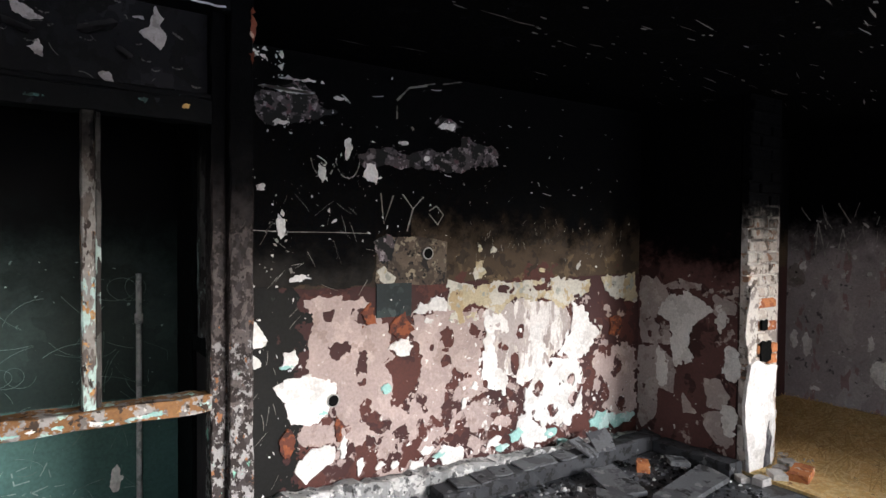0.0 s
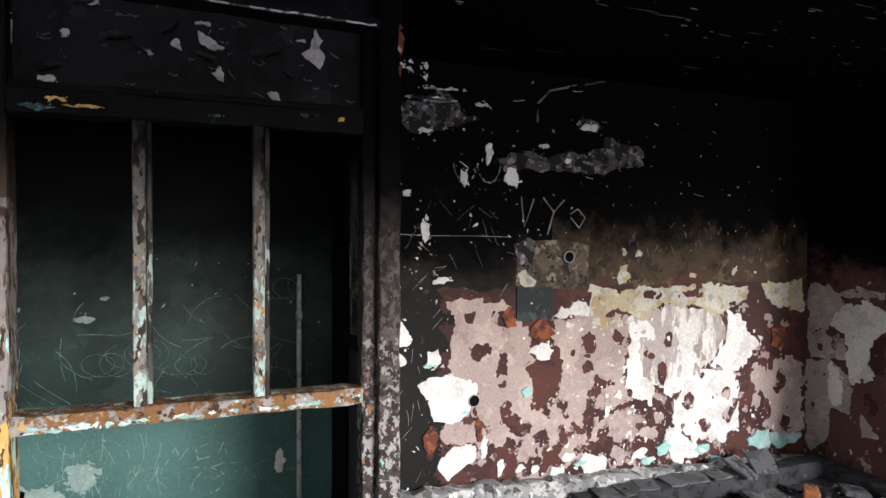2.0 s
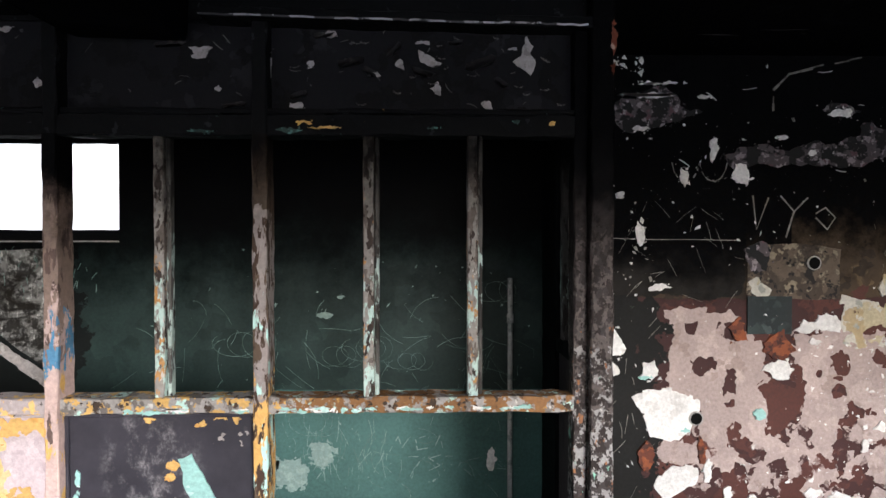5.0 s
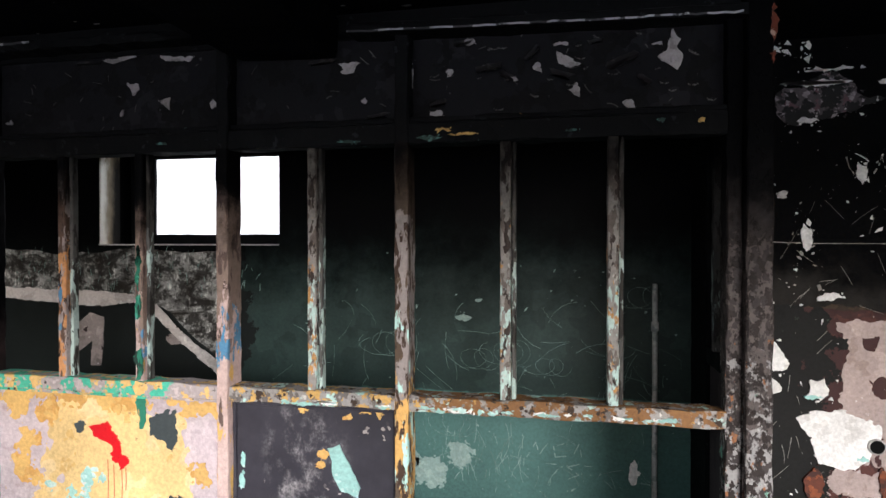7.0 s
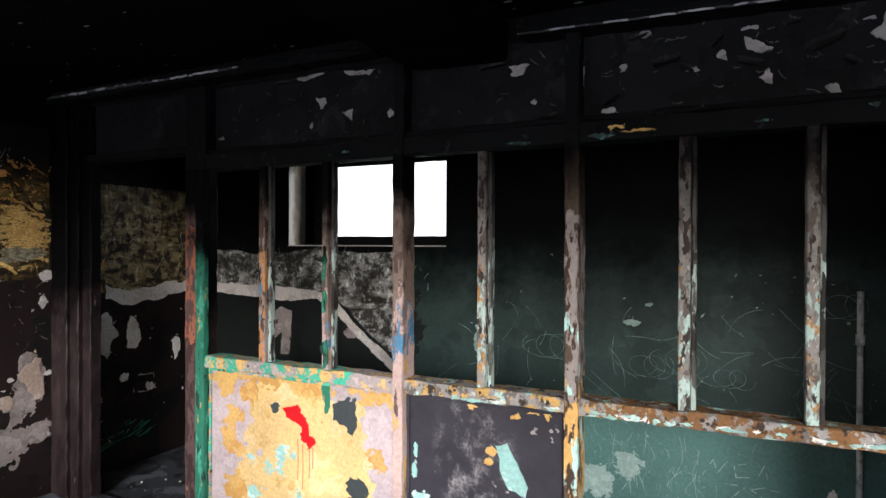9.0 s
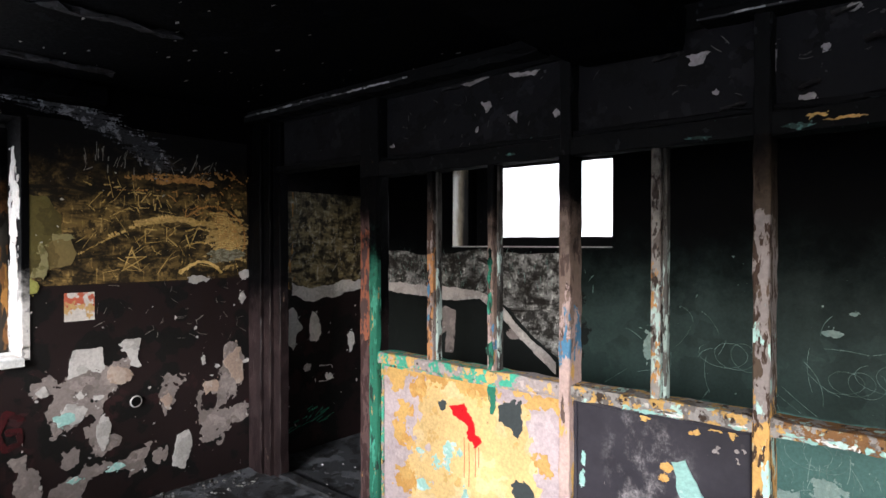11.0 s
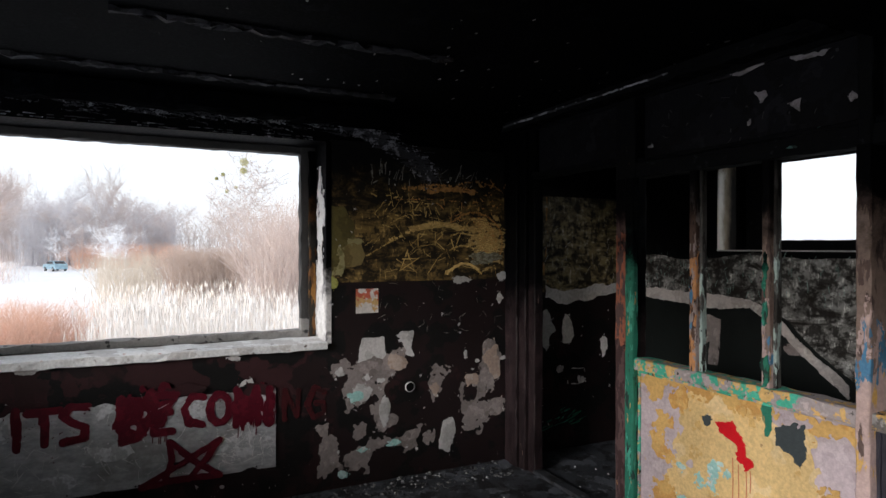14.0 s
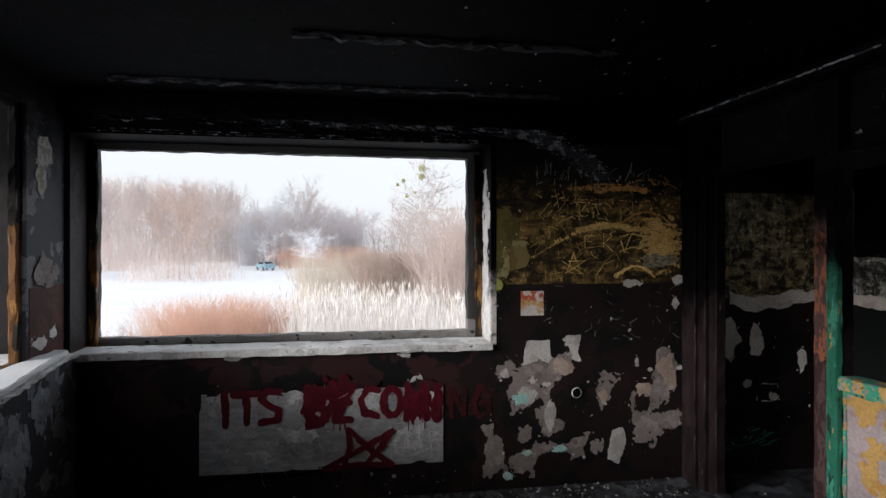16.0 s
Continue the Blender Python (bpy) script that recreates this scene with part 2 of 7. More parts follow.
def paint_layer(name, plane, outlines, spots, bare, material, parent, seed=0, lift=0.002, step=0.007, edge=0.035, chip=1.5, scale=11.0, drawn=1.0, label="", lines=(), radius=0.02):
    """A coat of paint or plaster that has flaked: it holds inside the outlines and oval spots, less so near their edges,
    breaks up into angular chips there, and is off in the bare spots. Lines are sprayed strokes of the given radius. One sheet with real thickness."""
    corners = [q for o in outlines for q in o] + [(r[0] + s * r[2] / 2, r[1] + s * r[3] / 2) for r in spots for s in (-1, 1)] + [q for ln in lines for q in ln]
    u0, u1 = min(q[0] for q in corners) - 0.1, max(q[0] for q in corners) + 0.1
    z0, z1 = max(0.01, min(q[1] for q in corners) - 0.1), max(q[1] for q in corners) + 0.1
    us, zs = np.arange(u0, u1, step), np.arange(z0, z1, step)
    u, z = np.meshgrid(us, zs, indexing="ij")
    depth = np.full(u.shape, -1.0)
    for o in outlines:
        depth = np.maximum(depth, outline_depth(list(o), u, z))
    for r in spots:
        depth = np.maximum(depth, spot_depth(r, u, z))
    for ln in lines:
        for (a, b), (c, d) in zip(ln, ln[1:]):
            k = np.clip(((u - a) * (c - a) + (z - b) * (d - b)) / max((c - a) ** 2 + (d - b) ** 2, 1e-9), 0, 1)
            depth = np.maximum(depth, radius - np.hypot(u - a - k * (c - a), z - b - k * (d - b)))
    for r in bare:
        depth = np.minimum(depth, -spot_depth(r, u, z))
    field = np.clip(depth / edge, -1.4, 1.4)
    for i, j in zip(*np.nonzero(abs(field) < 1.3)):
        p = Vector((us[i] * scale, zs[j] * scale * drawn, seed * 3.7))
        p += noise.noise_vector(p * 2.3) * 0.25
        cell = noise.voronoi(p * 1.7)[1][0]
        field[i, j] += chip * (0.62 * noise.noise(cell * 0.9 + Vector((seed, 3, 5))) + 0.5 * noise.noise(p * 0.55) + 0.22 * noise.noise(p * 3.1))
    field[0, :] = field[-1, :] = field[:, 0] = field[:, -1] = -1
    verts, faces, known = [], [], {}

    def vert(key, a, b, low=False):
        if (key, low) not in known:
            known[key, low] = len(verts)
            verts.append(plane.at_point(a, b, 0.0003 if low else lift))
        return known[key, low]

    for i, j in zip(*np.nonzero((field[:-1, :-1] > 0) | (field[1:, :-1] > 0) | (field[1:, 1:] > 0) | (field[:-1, 1:] > 0))):
        loop, rim = [], []
        ring = ((i, j), (i + 1, j), (i + 1, j + 1), (i, j + 1))
        for k in range(4):
            a, b = ring[k], ring[(k + 1) % 4]
            if field[a] > 0:
                loop.append(vert(a, us[a[0]], zs[a[1]]))
            if (field[a] > 0) != (field[b] > 0):
                t = field[a] / (field[a] - field[b])
                key = (min(a, b), max(a, b))
                at = (us[a[0]] + (us[b[0]] - us[a[0]]) * t, zs[a[1]] + (zs[b[1]] - zs[a[1]]) * t)
                loop.append(vert(key, *at))
                rim.append((vert(key, *at), vert(key, *at, True), field[a] > 0))
        if len(loop) > 2:
            faces.append(loop)
        for p, q in zip(rim[::2], rim[1::2]):
            if p[2] != q[2]:
                faces.append((p[0], q[0], q[1], p[1]))
    me = bpy.data.meshes.new(name)
    me.from_pydata([tuple(v) for v in verts], [], faces)
    me.materials.append(material)
    ob = new(name, me)
    ob.parent = parent
    return tagged(ob, label)


LAYER = itertools.count()


def thin():
    """A hair's height of its own for each flat patch, so that no two lie in one plane."""
    return (next(LAYER) * 37 % 101) * 0.000023


def patches(name, plane, rows, material, parent, seed=0, jag=0.35, lift=0.002, label=""):
    for i, (u, z, w, h) in enumerate(rows):
        part(name, blob(plane, u, z, w, h, seed + i * 13, jag, lift + thin()), material, parent, label)


def plate(name, plane, corners, material, parent, seed=0, rough=0.1, lift=0.002, label=""):
    """A flat patch with few corners (u, z) and torn edges."""
    bm = bmesh.new()
    outline(bm, plane, torn([Vector(c) for c in corners], random.Random(seed), rough, 4), lift + thin())
    bmesh.ops.recalc_face_normals(bm, faces=bm.faces[:])
    return part(name, bm, material, parent, label)


def ribbon(bm, plane, points, width, lift=0.002):
    """A flat stroke through the points (u, z) of a wall's face."""
    pts = [Vector(p) for p in points]
    left, right = [], []
    for i, p in enumerate(pts):
        d = (pts[min(i + 1, len(pts) - 1)] - pts[max(i - 1, 0)])
        d = d.normalized() if d.length > 1e-6 else Vector((1, 0))
        nrm = Vector((-d.y, d.x)) * width / 2
        left.append(bm.verts.new(plane.at_point(*(p + nrm), lift)))
        right.append(bm.verts.new(plane.at_point(*(p - nrm), lift)))
    for i in range(len(pts) - 1):
        bm.faces.new((left[i], right[i], right[i + 1], left[i + 1]))
    return bm


def scribble(bm, plane, rnd, u0, u1, z0, z1, count, width=0.004, length=0.14, curl=0.5, lift=0.002, slope=None):
    """Scratches scattered over a stretch of wall."""
    for _ in range(count):
        u, z = rnd.uniform(u0, u1), rnd.uniform(z0, z1)
        a = rnd.uniform(0, 6.28) if slope is None else rnd.gauss(slope, 0.35)
        k = rnd.uniform(-curl, curl)
        pts, ln = [], length * rnd.uniform(0.25, 1.0)
        for _ in range(6):
            pts.append((min(max(u, u0 - 0.03), u1 + 0.03), z))
            u, z, a = u + math.cos(a) * ln / 6, z + math.sin(a) * ln / 6, a + k
        ribbon(bm, plane, pts, width * rnd.uniform(0.4, 1.2), lift + rnd.uniform(0, 0.0006))
    return bm


def flecks(bm, plane, rnd, u0, u1, z0, z1, count, size=0.02, lift=0.003):
    """Small angular chips of plaster showing through, most of them tiny."""
    for _ in range(count):
        u, z, s = rnd.uniform(u0, u1), rnd.uniform(z0, z1), size * (0.12 + 0.9 * rnd.random() ** 4)
        n, a, flat = rnd.randint(3, 6), rnd.uniform(0, 6.28), rnd.uniform(0.25, 0.9)
        up = lift + rnd.uniform(0, 0.001)
        ring = []
        for i in range(n):
            r = s * rnd.uniform(0.35, 1.2)
            c, d = r * math.cos(6.28 * i / n), r * flat * math.sin(6.28 * i / n)
            ring.append(bm.verts.new(plane.at_point(u + c * math.cos(a) - d * math.sin(a), z + c * math.sin(a) + d * math.cos(a), up)))
        bm.faces.new(ring)
    return bm


def stroke(bm, plane, rnd, points, width, lift=0.004, gaps=0.3):
    """A rubbed line: a run of short dabs of uneven width along the points, with gaps."""
    for p, q in zip(points, points[1:]):
        for k in range(3):
            if rnd.random() < gaps:
                continue
            a, b = (k + rnd.uniform(-0.2, 0.1)) / 3, (k + 1 + rnd.uniform(-0.1, 0.3)) / 3
            j = rnd.uniform(-width, width) * 0.3
            ribbon(bm, plane, [(p[0] + (q[0] - p[0]) * a, p[1] + (q[1] - p[1]) * a + j), (p[0] + (q[0] - p[0]) * b, p[1] + (q[1] - p[1]) * b + j)], width * rnd.uniform(0.25, 1.1), lift + rnd.uniform(0, 0.0008))


def curve(points, n=14):
    """Points of a smooth line through three to six given ones."""
    pts = [Vector(p) for p in points]
    out = []
    for i in range(len(pts) - 1):
        a, b, c, d = pts[max(i - 1, 0)], pts[i], pts[i + 1], pts[min(i + 2, len(pts) - 1)]
        for k in range(n):
            t = k / n
            out.append(0.5 * (2 * b + (c - a) * t + (2 * a - 5 * b + 4 * c - d) * t * t + (3 * b - a - 3 * c + d) * t * t * t))
    return out + [pts[-1]]


# ---- materials ----
soot_wall = painted("soot_wall", (0.01, 0.0095, 0.0095), [((0.02, 0.018, 0.018), 6, 0.3, None)], rough=0.85, spec=0.1)
ceiling_mat = painted("soot_ceiling", (0.0015, 0.0018, 0.0026), [((0.0048, 0.0054, 0.0075), 9, 0.25, None)], rough=0.8, bump=0.9, spec=0.04)
PINK_COATS = [
    ((0.07, 0.046, 0.027), 1.0, 1.6, {"z": (1.265, 3.0)}, 1.0, 0.02),
    ((0.13, 0.09, 0.05), 5.0, 0.42, {"x": (1.5, 3.6), "z": (1.265, 1.42)}, 1.0, 0.1),
    ((0.04, 0.027, 0.018), 7.0, 0.42, {"z": (1.265, 3.0)}, 1.0, 0.05),
    ((0.42, 0.33, 0.31), 6.5, 0.46, {"x": (0.95, 3.1), "z": (0.12, 0.62)}),
    ((0.4, 0.31, 0.29), 9.0, 0.3, {"x": (1.6, 3.55), "z": (0.3, 1.1)}),
    ((0.8, 0.77, 0.75), 11.0, 0.26, {"x": (1.3, 3.3), "z": (0.0, 0.5)}, 0.7),
    ((0.09, 0.032, 0.026), 5.0, 0.5, {"x": (0.95, 3.6), "z": (0.0, 1.25)}),
    # Near black west of x 0.93, and above the dado west of 1.36.
    ((0.006, 0.0055, 0.005), 1.0, 1.6, {"x": (0.0, 0.93), "z": (0.0, 3)}),
    ((0.012, 0.009, 0.007), 1.0, 1.6, {"x": (0.0, 1.36), "z": (1.27, 3)}, 1.0, 0.06),
    ((0.04, 0.06, 0.046), 30.0, 0.1, {"x": (0.0, 0.9), "z": (0.0, 1.4)}),
]


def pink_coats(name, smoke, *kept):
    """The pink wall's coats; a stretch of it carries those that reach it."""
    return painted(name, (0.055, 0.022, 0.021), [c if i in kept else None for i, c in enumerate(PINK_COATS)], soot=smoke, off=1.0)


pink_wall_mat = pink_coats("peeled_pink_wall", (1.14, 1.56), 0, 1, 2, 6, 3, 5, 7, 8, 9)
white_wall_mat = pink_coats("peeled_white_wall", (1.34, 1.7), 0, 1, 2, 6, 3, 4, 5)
east_wall_mat = painted("peeled_brown_wall", (0.1, 0.044, 0.04), [
    ((0.36, 0.3, 0.275), 9.0, 0.26, {"z": (0.0, 1.25)}),
    ((0.6, 0.57, 0.54), 14.0, 0.14, {"z": (0.0, 1.3)}),
    ((0.045, 0.018, 0.016), 5.0, 0.35, None),
], soot=(1.22, 1.5), off=14.0)
# Maroon paint under the window is brightened to carry its sheen.
west_wall_mat = painted("burnt_brown_wall", (0.014, 0.0078, 0.0082), [((0.036, 0.0135, 0.015), 2.2, 0.6, {"y": (-1.6, 0.95), "z": (0.55, 1.0)}), ((0.026, 0.011, 0.0115), 3.0, 0.35, {"z": (0.0, 1.0)}), ((0.006, 0.0055, 0.0056), 4.0, 0.45, None)], soot=(1.5, 2.2), off=21.0, rough=0.6)
# Green lighter below z 0.68, near black west of x -2.25, darker upwards.
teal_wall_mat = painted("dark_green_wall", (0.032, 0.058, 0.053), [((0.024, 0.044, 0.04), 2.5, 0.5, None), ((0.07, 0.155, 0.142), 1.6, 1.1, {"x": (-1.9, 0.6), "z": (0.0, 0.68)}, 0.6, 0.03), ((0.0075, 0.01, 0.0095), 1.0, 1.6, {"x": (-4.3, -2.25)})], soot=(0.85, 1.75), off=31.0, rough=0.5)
south_mat = painted("sooty_south_wall", (0.06, 0.062, 0.072), [((0.2, 0.2, 0.215), 6, 0.42, None), ((0.5, 0.5, 0.5), 14, 0.16, {"z": (0.3, 1.0)})], soot=(1.6, 2.4), off=37.0)
reveal_mat = painted("window_reveal_plaster", (0.3, 0.29, 0.29), [((0.6, 0.58, 0.57), 6, 0.55, None)], soot=(1.15, 1.45), off=41.0)
sill_mat = painted("flaked_sill", (0.62, 0.6, 0.59), [((0.82, 0.82, 0.82), 7, 0.6, None, 1.0), ((0.2, 0.16, 0.15), 12, 0.2, None), ((0.5, 0.3, 0.24), 16, 0.12, None)], off=43.0)
straw_floor_mat = painted("straw_covered_floor", (0.7, 0.46, 0.19), [((0.8, 0.6, 0.3), 24, 0.5, None), ((0.3, 0.17, 0.07), 18, 0.2, None)], off=47.0, bump=1.0)
floor_mat = painted("ash_floor", (0.055, 0.059, 0.068), [((0.13, 0.14, 0.16), 5, 0.42, None), ((0.02, 0.021, 0.023), 9, 0.4, None), ((0.3, 0.3, 0.31), 26, 0.1, None)], off=51.0, bump=0.7, rough=0.5, spec=0.5)
concrete_mat = painted("dirty_concrete", (0.045, 0.047, 0.053), [((0.15, 0.15, 0.155), 12, 0.2, None), ((0.02, 0.02, 0.021), 13, 0.4, None)], off=53.0, bump=0.8)
slab_mat = painted("grey_tile", (0.13, 0.135, 0.145), [((0.08, 0.082, 0.09), 8, 0.45, None), ((0.22, 0.22, 0.226), 14, 0.25, None), ((0.025, 0.025, 0.027), 10, 0.3, None)], off=55.0)
char_mat = painted("charred_timber", (0.0034, 0.0038, 0.0046), [((0.02, 0.021, 0.025), 20, 0.2, None), ((0.1, 0.2, 0.18), 24, 0.09, {"z": (1.7, 2.1)}), ((0.3, 0.17, 0.06), 30, 0.06, {"z": (1.9, 2.1)})], off=57.0, rough=0.75, bump=0.9, spec=0.1)
char_panel = painted("charred_panel", (0.006, 0.0062, 0.0082), [((0.014, 0.0137, 0.017), 6, 0.3, None), ((0.0032, 0.0032, 0.004), 8, 0.42, None), ((0.06, 0.058, 0.062), 26, 0.1, None)], off=59.0, rough=0.75, spec=0.15)
mullion_mat = painted("flaking_mullion_paint", (0.15, 0.125, 0.11), [((0.3, 0.28, 0.26), 26.0, 0.6, None), ((0.5, 0.66, 0.62), 28.0, 0.5, {"z": (0.0, 1.36)}, 0.4), ((0.52, 0.27, 0.1), 30.0, 0.3, {"z": (0.9, 1.6)}, 0.5), ((0.6, 0.57, 0.53), 34.0, 0.22, {"z": (0.9, 1.5)}), ((0.045, 0.032, 0.027), 27.0, 0.36, None)], soot=(1.42, 2.0), off=64.0, bump=0.9, grainwise=0.45)
bead_mat = painted("pale_bead_paint", (0.09, 0.085, 0.08), [((0.4, 0.5, 0.47), 20.0, 0.5, {"z": (0.0, 1.5)}, 0.25), ((0.03, 0.026, 0.024), 24.0, 0.45, None, 0.3)], soot=(1.5, 2.1), off=65.0, bump=0.7, grainwise=0.3)
yellow_post_mat = painted("flaking_yellow_post", (0.1, 0.07, 0.05), [((0.62, 0.36, 0.12), 23.0, 0.56, {"z": (0.0, 1.05)}), ((0.3, 0.26, 0.25), 28.0, 0.6, {"z": (1.0, 1.6)}), ((0.46, 0.7, 0.65), 23.0, 0.4, {"z": (0.0, 1.3)}), ((0.06, 0.035, 0.025), 33.2, 0.38, None)], soot=(1.5, 2.0), off=66.0, bump=0.9, grainwise=0.3)
pink_post_mat = painted("flaking_pink_post", (0.12, 0.08, 0.07), [((0.52, 0.38, 0.35), 25.2, 0.75, {"z": (0.0, 1.3)}), ((0.25, 0.18, 0.15), 25.2, 0.6, {"z": (1.15, 1.75)}), ((0.09, 0.24, 0.4), 30.8, 0.42, {"z": (1.05, 1.25)}), ((0.66, 0.4, 0.13), 28.0, 0.35, {"z": (0.0, 1.1)})], soot=(1.45, 1.8), off=68.0, bump=0.9, grainwise=0.3)
end_post_mat = painted("rusty_grey_post", (0.05, 0.04, 0.039), [((0.3, 0.285, 0.28), 33.6, 0.5, {"z": (0.0, 1.15)}), ((0.11, 0.09, 0.085), 38.4, 0.5, {"z": (0.9, 1.6)}), ((0.55, 0.53, 0.51), 54.4, 0.2, {"z": (0.0, 1.0)}), ((0.28, 0.6, 0.47), 20.2, 0.3, {"z": (0.0, 0.95), "x": (0.3, 0.36)}), ((0.3, 0.13, 0.06), 33.6, 0.24, {"z": (0.0, 1.2)}), ((0.03, 0.022, 0.02), 40.3, 0.42, None)], soot=(1.22, 1.85), off=71.0, bump=1.0, grainwise=0.7)
rail_mat = painted("flaking_rail_paint", (0.17, 0.15, 0.14), [((0.33, 0.31, 0.3), 19.4, 0.55, None), ((0.62, 0.38, 0.13), 25.9, 0.42, {"x": (-3.0, -0.8)}), ((0.24, 0.12, 0.05), 21.6, 0.55, {"x": (-0.8, 0.4)}), ((0.5, 0.27, 0.09), 29.7, 0.22, {"x": (-0.8, 0.4)}), ((0.48, 0.7, 0.65), 15.0, 0.27, None), ((0.66, 0.63, 0.6), 20.0, 0.16, None), ((0.06, 0.04, 0.03), 24.0, 0.3, None)], off=73.0, bump=1.0)
green_rail_mat = painted("flaking_green_rail", (0.36, 0.31, 0.31), [((0.07, 0.42, 0.29), 13.7, 0.55, {"x": (-3.0, -1.9)}), ((0.66, 0.42, 0.16), 15.6, 0.42, None), ((0.5, 0.42, 0.42), 17.6, 0.3, None), ((0.06, 0.05, 0.045), 25.4, 0.22, None)], off=75.0, bump=1.0)
red_post_mat = painted("flaking_red_post", (0.05, 0.026, 0.026), [((0.34, 0.12, 0.07), 21.0, 0.8, {"z": (1.05, 1.6)}), ((0.1, 0.06, 0.058), 27.3, 0.5, None), ((0.55, 0.3, 0.1), 42.0, 0.12, {"z": (0, 1.4)})], soot=(1.45, 1.75), off=77.0, bump=0.8, grainwise=0.3)
green_post_mat = painted("flaking_green_post", (0.02, 0.05, 0.04), [((0.024, 0.17, 0.11), 18.7, 0.75, {"z": (0.0, 1.6)}), ((0.07, 0.34, 0.24), 25.0, 0.36, {"z": (0.0, 1.4)}), ((0.02, 0.045, 0.035), 20.8, 0.26, None), ((0.55, 0.32, 0.12), 33.3, 0.2, {"z": (0, 1.4)})], soot=(1.38, 1.62), off=79.0, bump=0.8, grainwise=0.3)
plum_mat = painted("plum_door_frame", (0.016, 0.0095, 0.0105), [((0.028, 0.017, 0.018), 18, 0.45, None), ((0.35, 0.25, 0.2), 22, 0.1, None)], soot=(0.95, 1.35), off=81.0, rough=0.55, grainwise=0.3)
yellow_panel_mat = painted("lilac_panel", (0.47, 0.39, 0.41), [((0.52, 0.44, 0.46), 4, 0.4, None), ((0.42, 0.33, 0.35), 7, 0.3, None), ((0.6, 0.37, 0.13), 13, 0.16, None), ((0.36, 0.24, 0.14), 22, 0.14, None), ((0.1, 0.08, 0.07), 18, 0.07, None)], off=85.0, bump=0.8)
peach_paint = painted("peach_yellow_paint", (0.7, 0.49, 0.22), [((0.74, 0.55, 0.29), 4, 0.4, None), ((0.62, 0.4, 0.15), 7, 0.26, None), ((0.4, 0.26, 0.13), 24, 0.14, None), ((0.14, 0.1, 0.07), 26, 0.05, None)], off=86.0, bump=0.8)


def slate_panel():
    """Dark violet-grey paint with dusty pale rub marks and chips of older coats."""
    g = Nodes("slate_painted_panel")
    fine = g.noise(70, 4, 0.7, 2.0)
    col = g.mix(g.ramp(g.noise(5, 5, 0.65, 4.0), 0.3, 0.7), (0.027, 0.025, 0.033), (0.042, 0.039, 0.05))
    rub = g.math("MULTIPLY", g.ramp(g.noise(9, 6, 0.7, 6.0, (1, 1, 0.7)), 0.45, 0.7), g.region({"x": (-1.42, -1.1), "z": (0.42, 0.86)}, 0.06, 3.0, 0.12))
    rub = g.math("MULTIPLY", rub, g.ramp(fine, 0.25, 0.65))
    col = g.mix(rub, col, (0.34, 0.32, 0.33))
    col = g.mix(g.ramp(g.shards(16, 21.0), 0.66, 0.68), col, (0.3, 0.27, 0.26))
    return g.done(col, 0.55, fine, 0.25, 0.002, spec=0.25)


slate_panel_mat = slate_panel()
clean_plaster = painted("clean_plaster", (0.82, 0.8, 0.79), [((0.7, 0.68, 0.67), 12, 0.4, None)], off=92.0)
white_plaster = painted("white_plaster", (0.78, 0.765, 0.75), [((0.66, 0.64, 0.62), 7, 0.4, None)], off=91.0, soot=(1.9, 2.8))
taupe_plaster = painted("taupe_undercoat", (0.24, 0.205, 0.195), [((0.31, 0.265, 0.25), 9, 0.4, None), ((0.19, 0.16, 0.15), 7, 0.35, None), ((0.5, 0.47, 0.45), 26, 0.13, None), ((0.03, 0.018, 0.018), 15, 0.22, None)], off=93.0)
pale_plaster = painted("pale_grey_plaster", (0.5, 0.48, 0.47), [((0.4, 0.385, 0.37), 8, 0.45, None)], off=95.0)
# Lighter copies of taupe and pale plaster, adding light the stub wall lacks.
stub_taupe = painted("lit_taupe_coat", (0.38, 0.32, 0.3), [((0.46, 0.4, 0.37), 6, 0.4, None), ((0.3, 0.24, 0.22), 8, 0.3, None), ((0.08, 0.04, 0.035), 16, 0.16, None)], off=94.0, soot=(1.3, 1.6))
stub_plaster = painted("lit_stub_plaster", (0.72, 0.7, 0.67), [((0.6, 0.58, 0.55), 7, 0.4, None)], off=96.0)
pink_paint = painted("dusty_pink_paint", (0.42, 0.33, 0.31), [((0.49, 0.39, 0.365), 5, 0.45, None), ((0.36, 0.275, 0.25), 7, 0.3, None), ((0.54, 0.45, 0.43), 16, 0.16, None), ((0.13, 0.05, 0.04), 20, 0.1, None)], off=97.0)
streaked_plaster = painted("streaked_grey_plaster", (0.46, 0.405, 0.385), [((0.78, 0.75, 0.73), 7, 0.42, None, 0.3), ((0.36, 0.3, 0.28), 8, 0.34, None, 0.4), ((0.6, 0.55, 0.5), 15, 0.3, None, 0.5)], off=98.0)
maroon_paint = painted("maroon_paint", (0.06, 0.02, 0.018), [((0.1, 0.032, 0.026), 8, 0.4, None)], off=99.0)
turquoise_paint = painted("turquoise_paint", (0.32, 0.56, 0.53), [((0.5, 0.68, 0.66), 9, 0.4, None), ((0.6, 0.6, 0.58), 14, 0.25, None)], off=101.0)
ochre_paint = painted("ochre_paint", (0.62, 0.38, 0.13), [((0.55, 0.3, 0.09), 9, 0.4, None)], off=103.0)
red_paint = painted("red_spray_paint", (0.55, 0.012, 0.018), [], off=105.0, rough=0.35, grain=0.1)
dark_spray = painted("dark_red_spray_paint", (0.08, 0.004, 0.012), [((0.11, 0.006, 0.016), 12, 0.4, None)], off=107.0, rough=0.5)
dark_flake = painted("dark_slate_flake", (0.045, 0.055, 0.058), [], off=109.0)
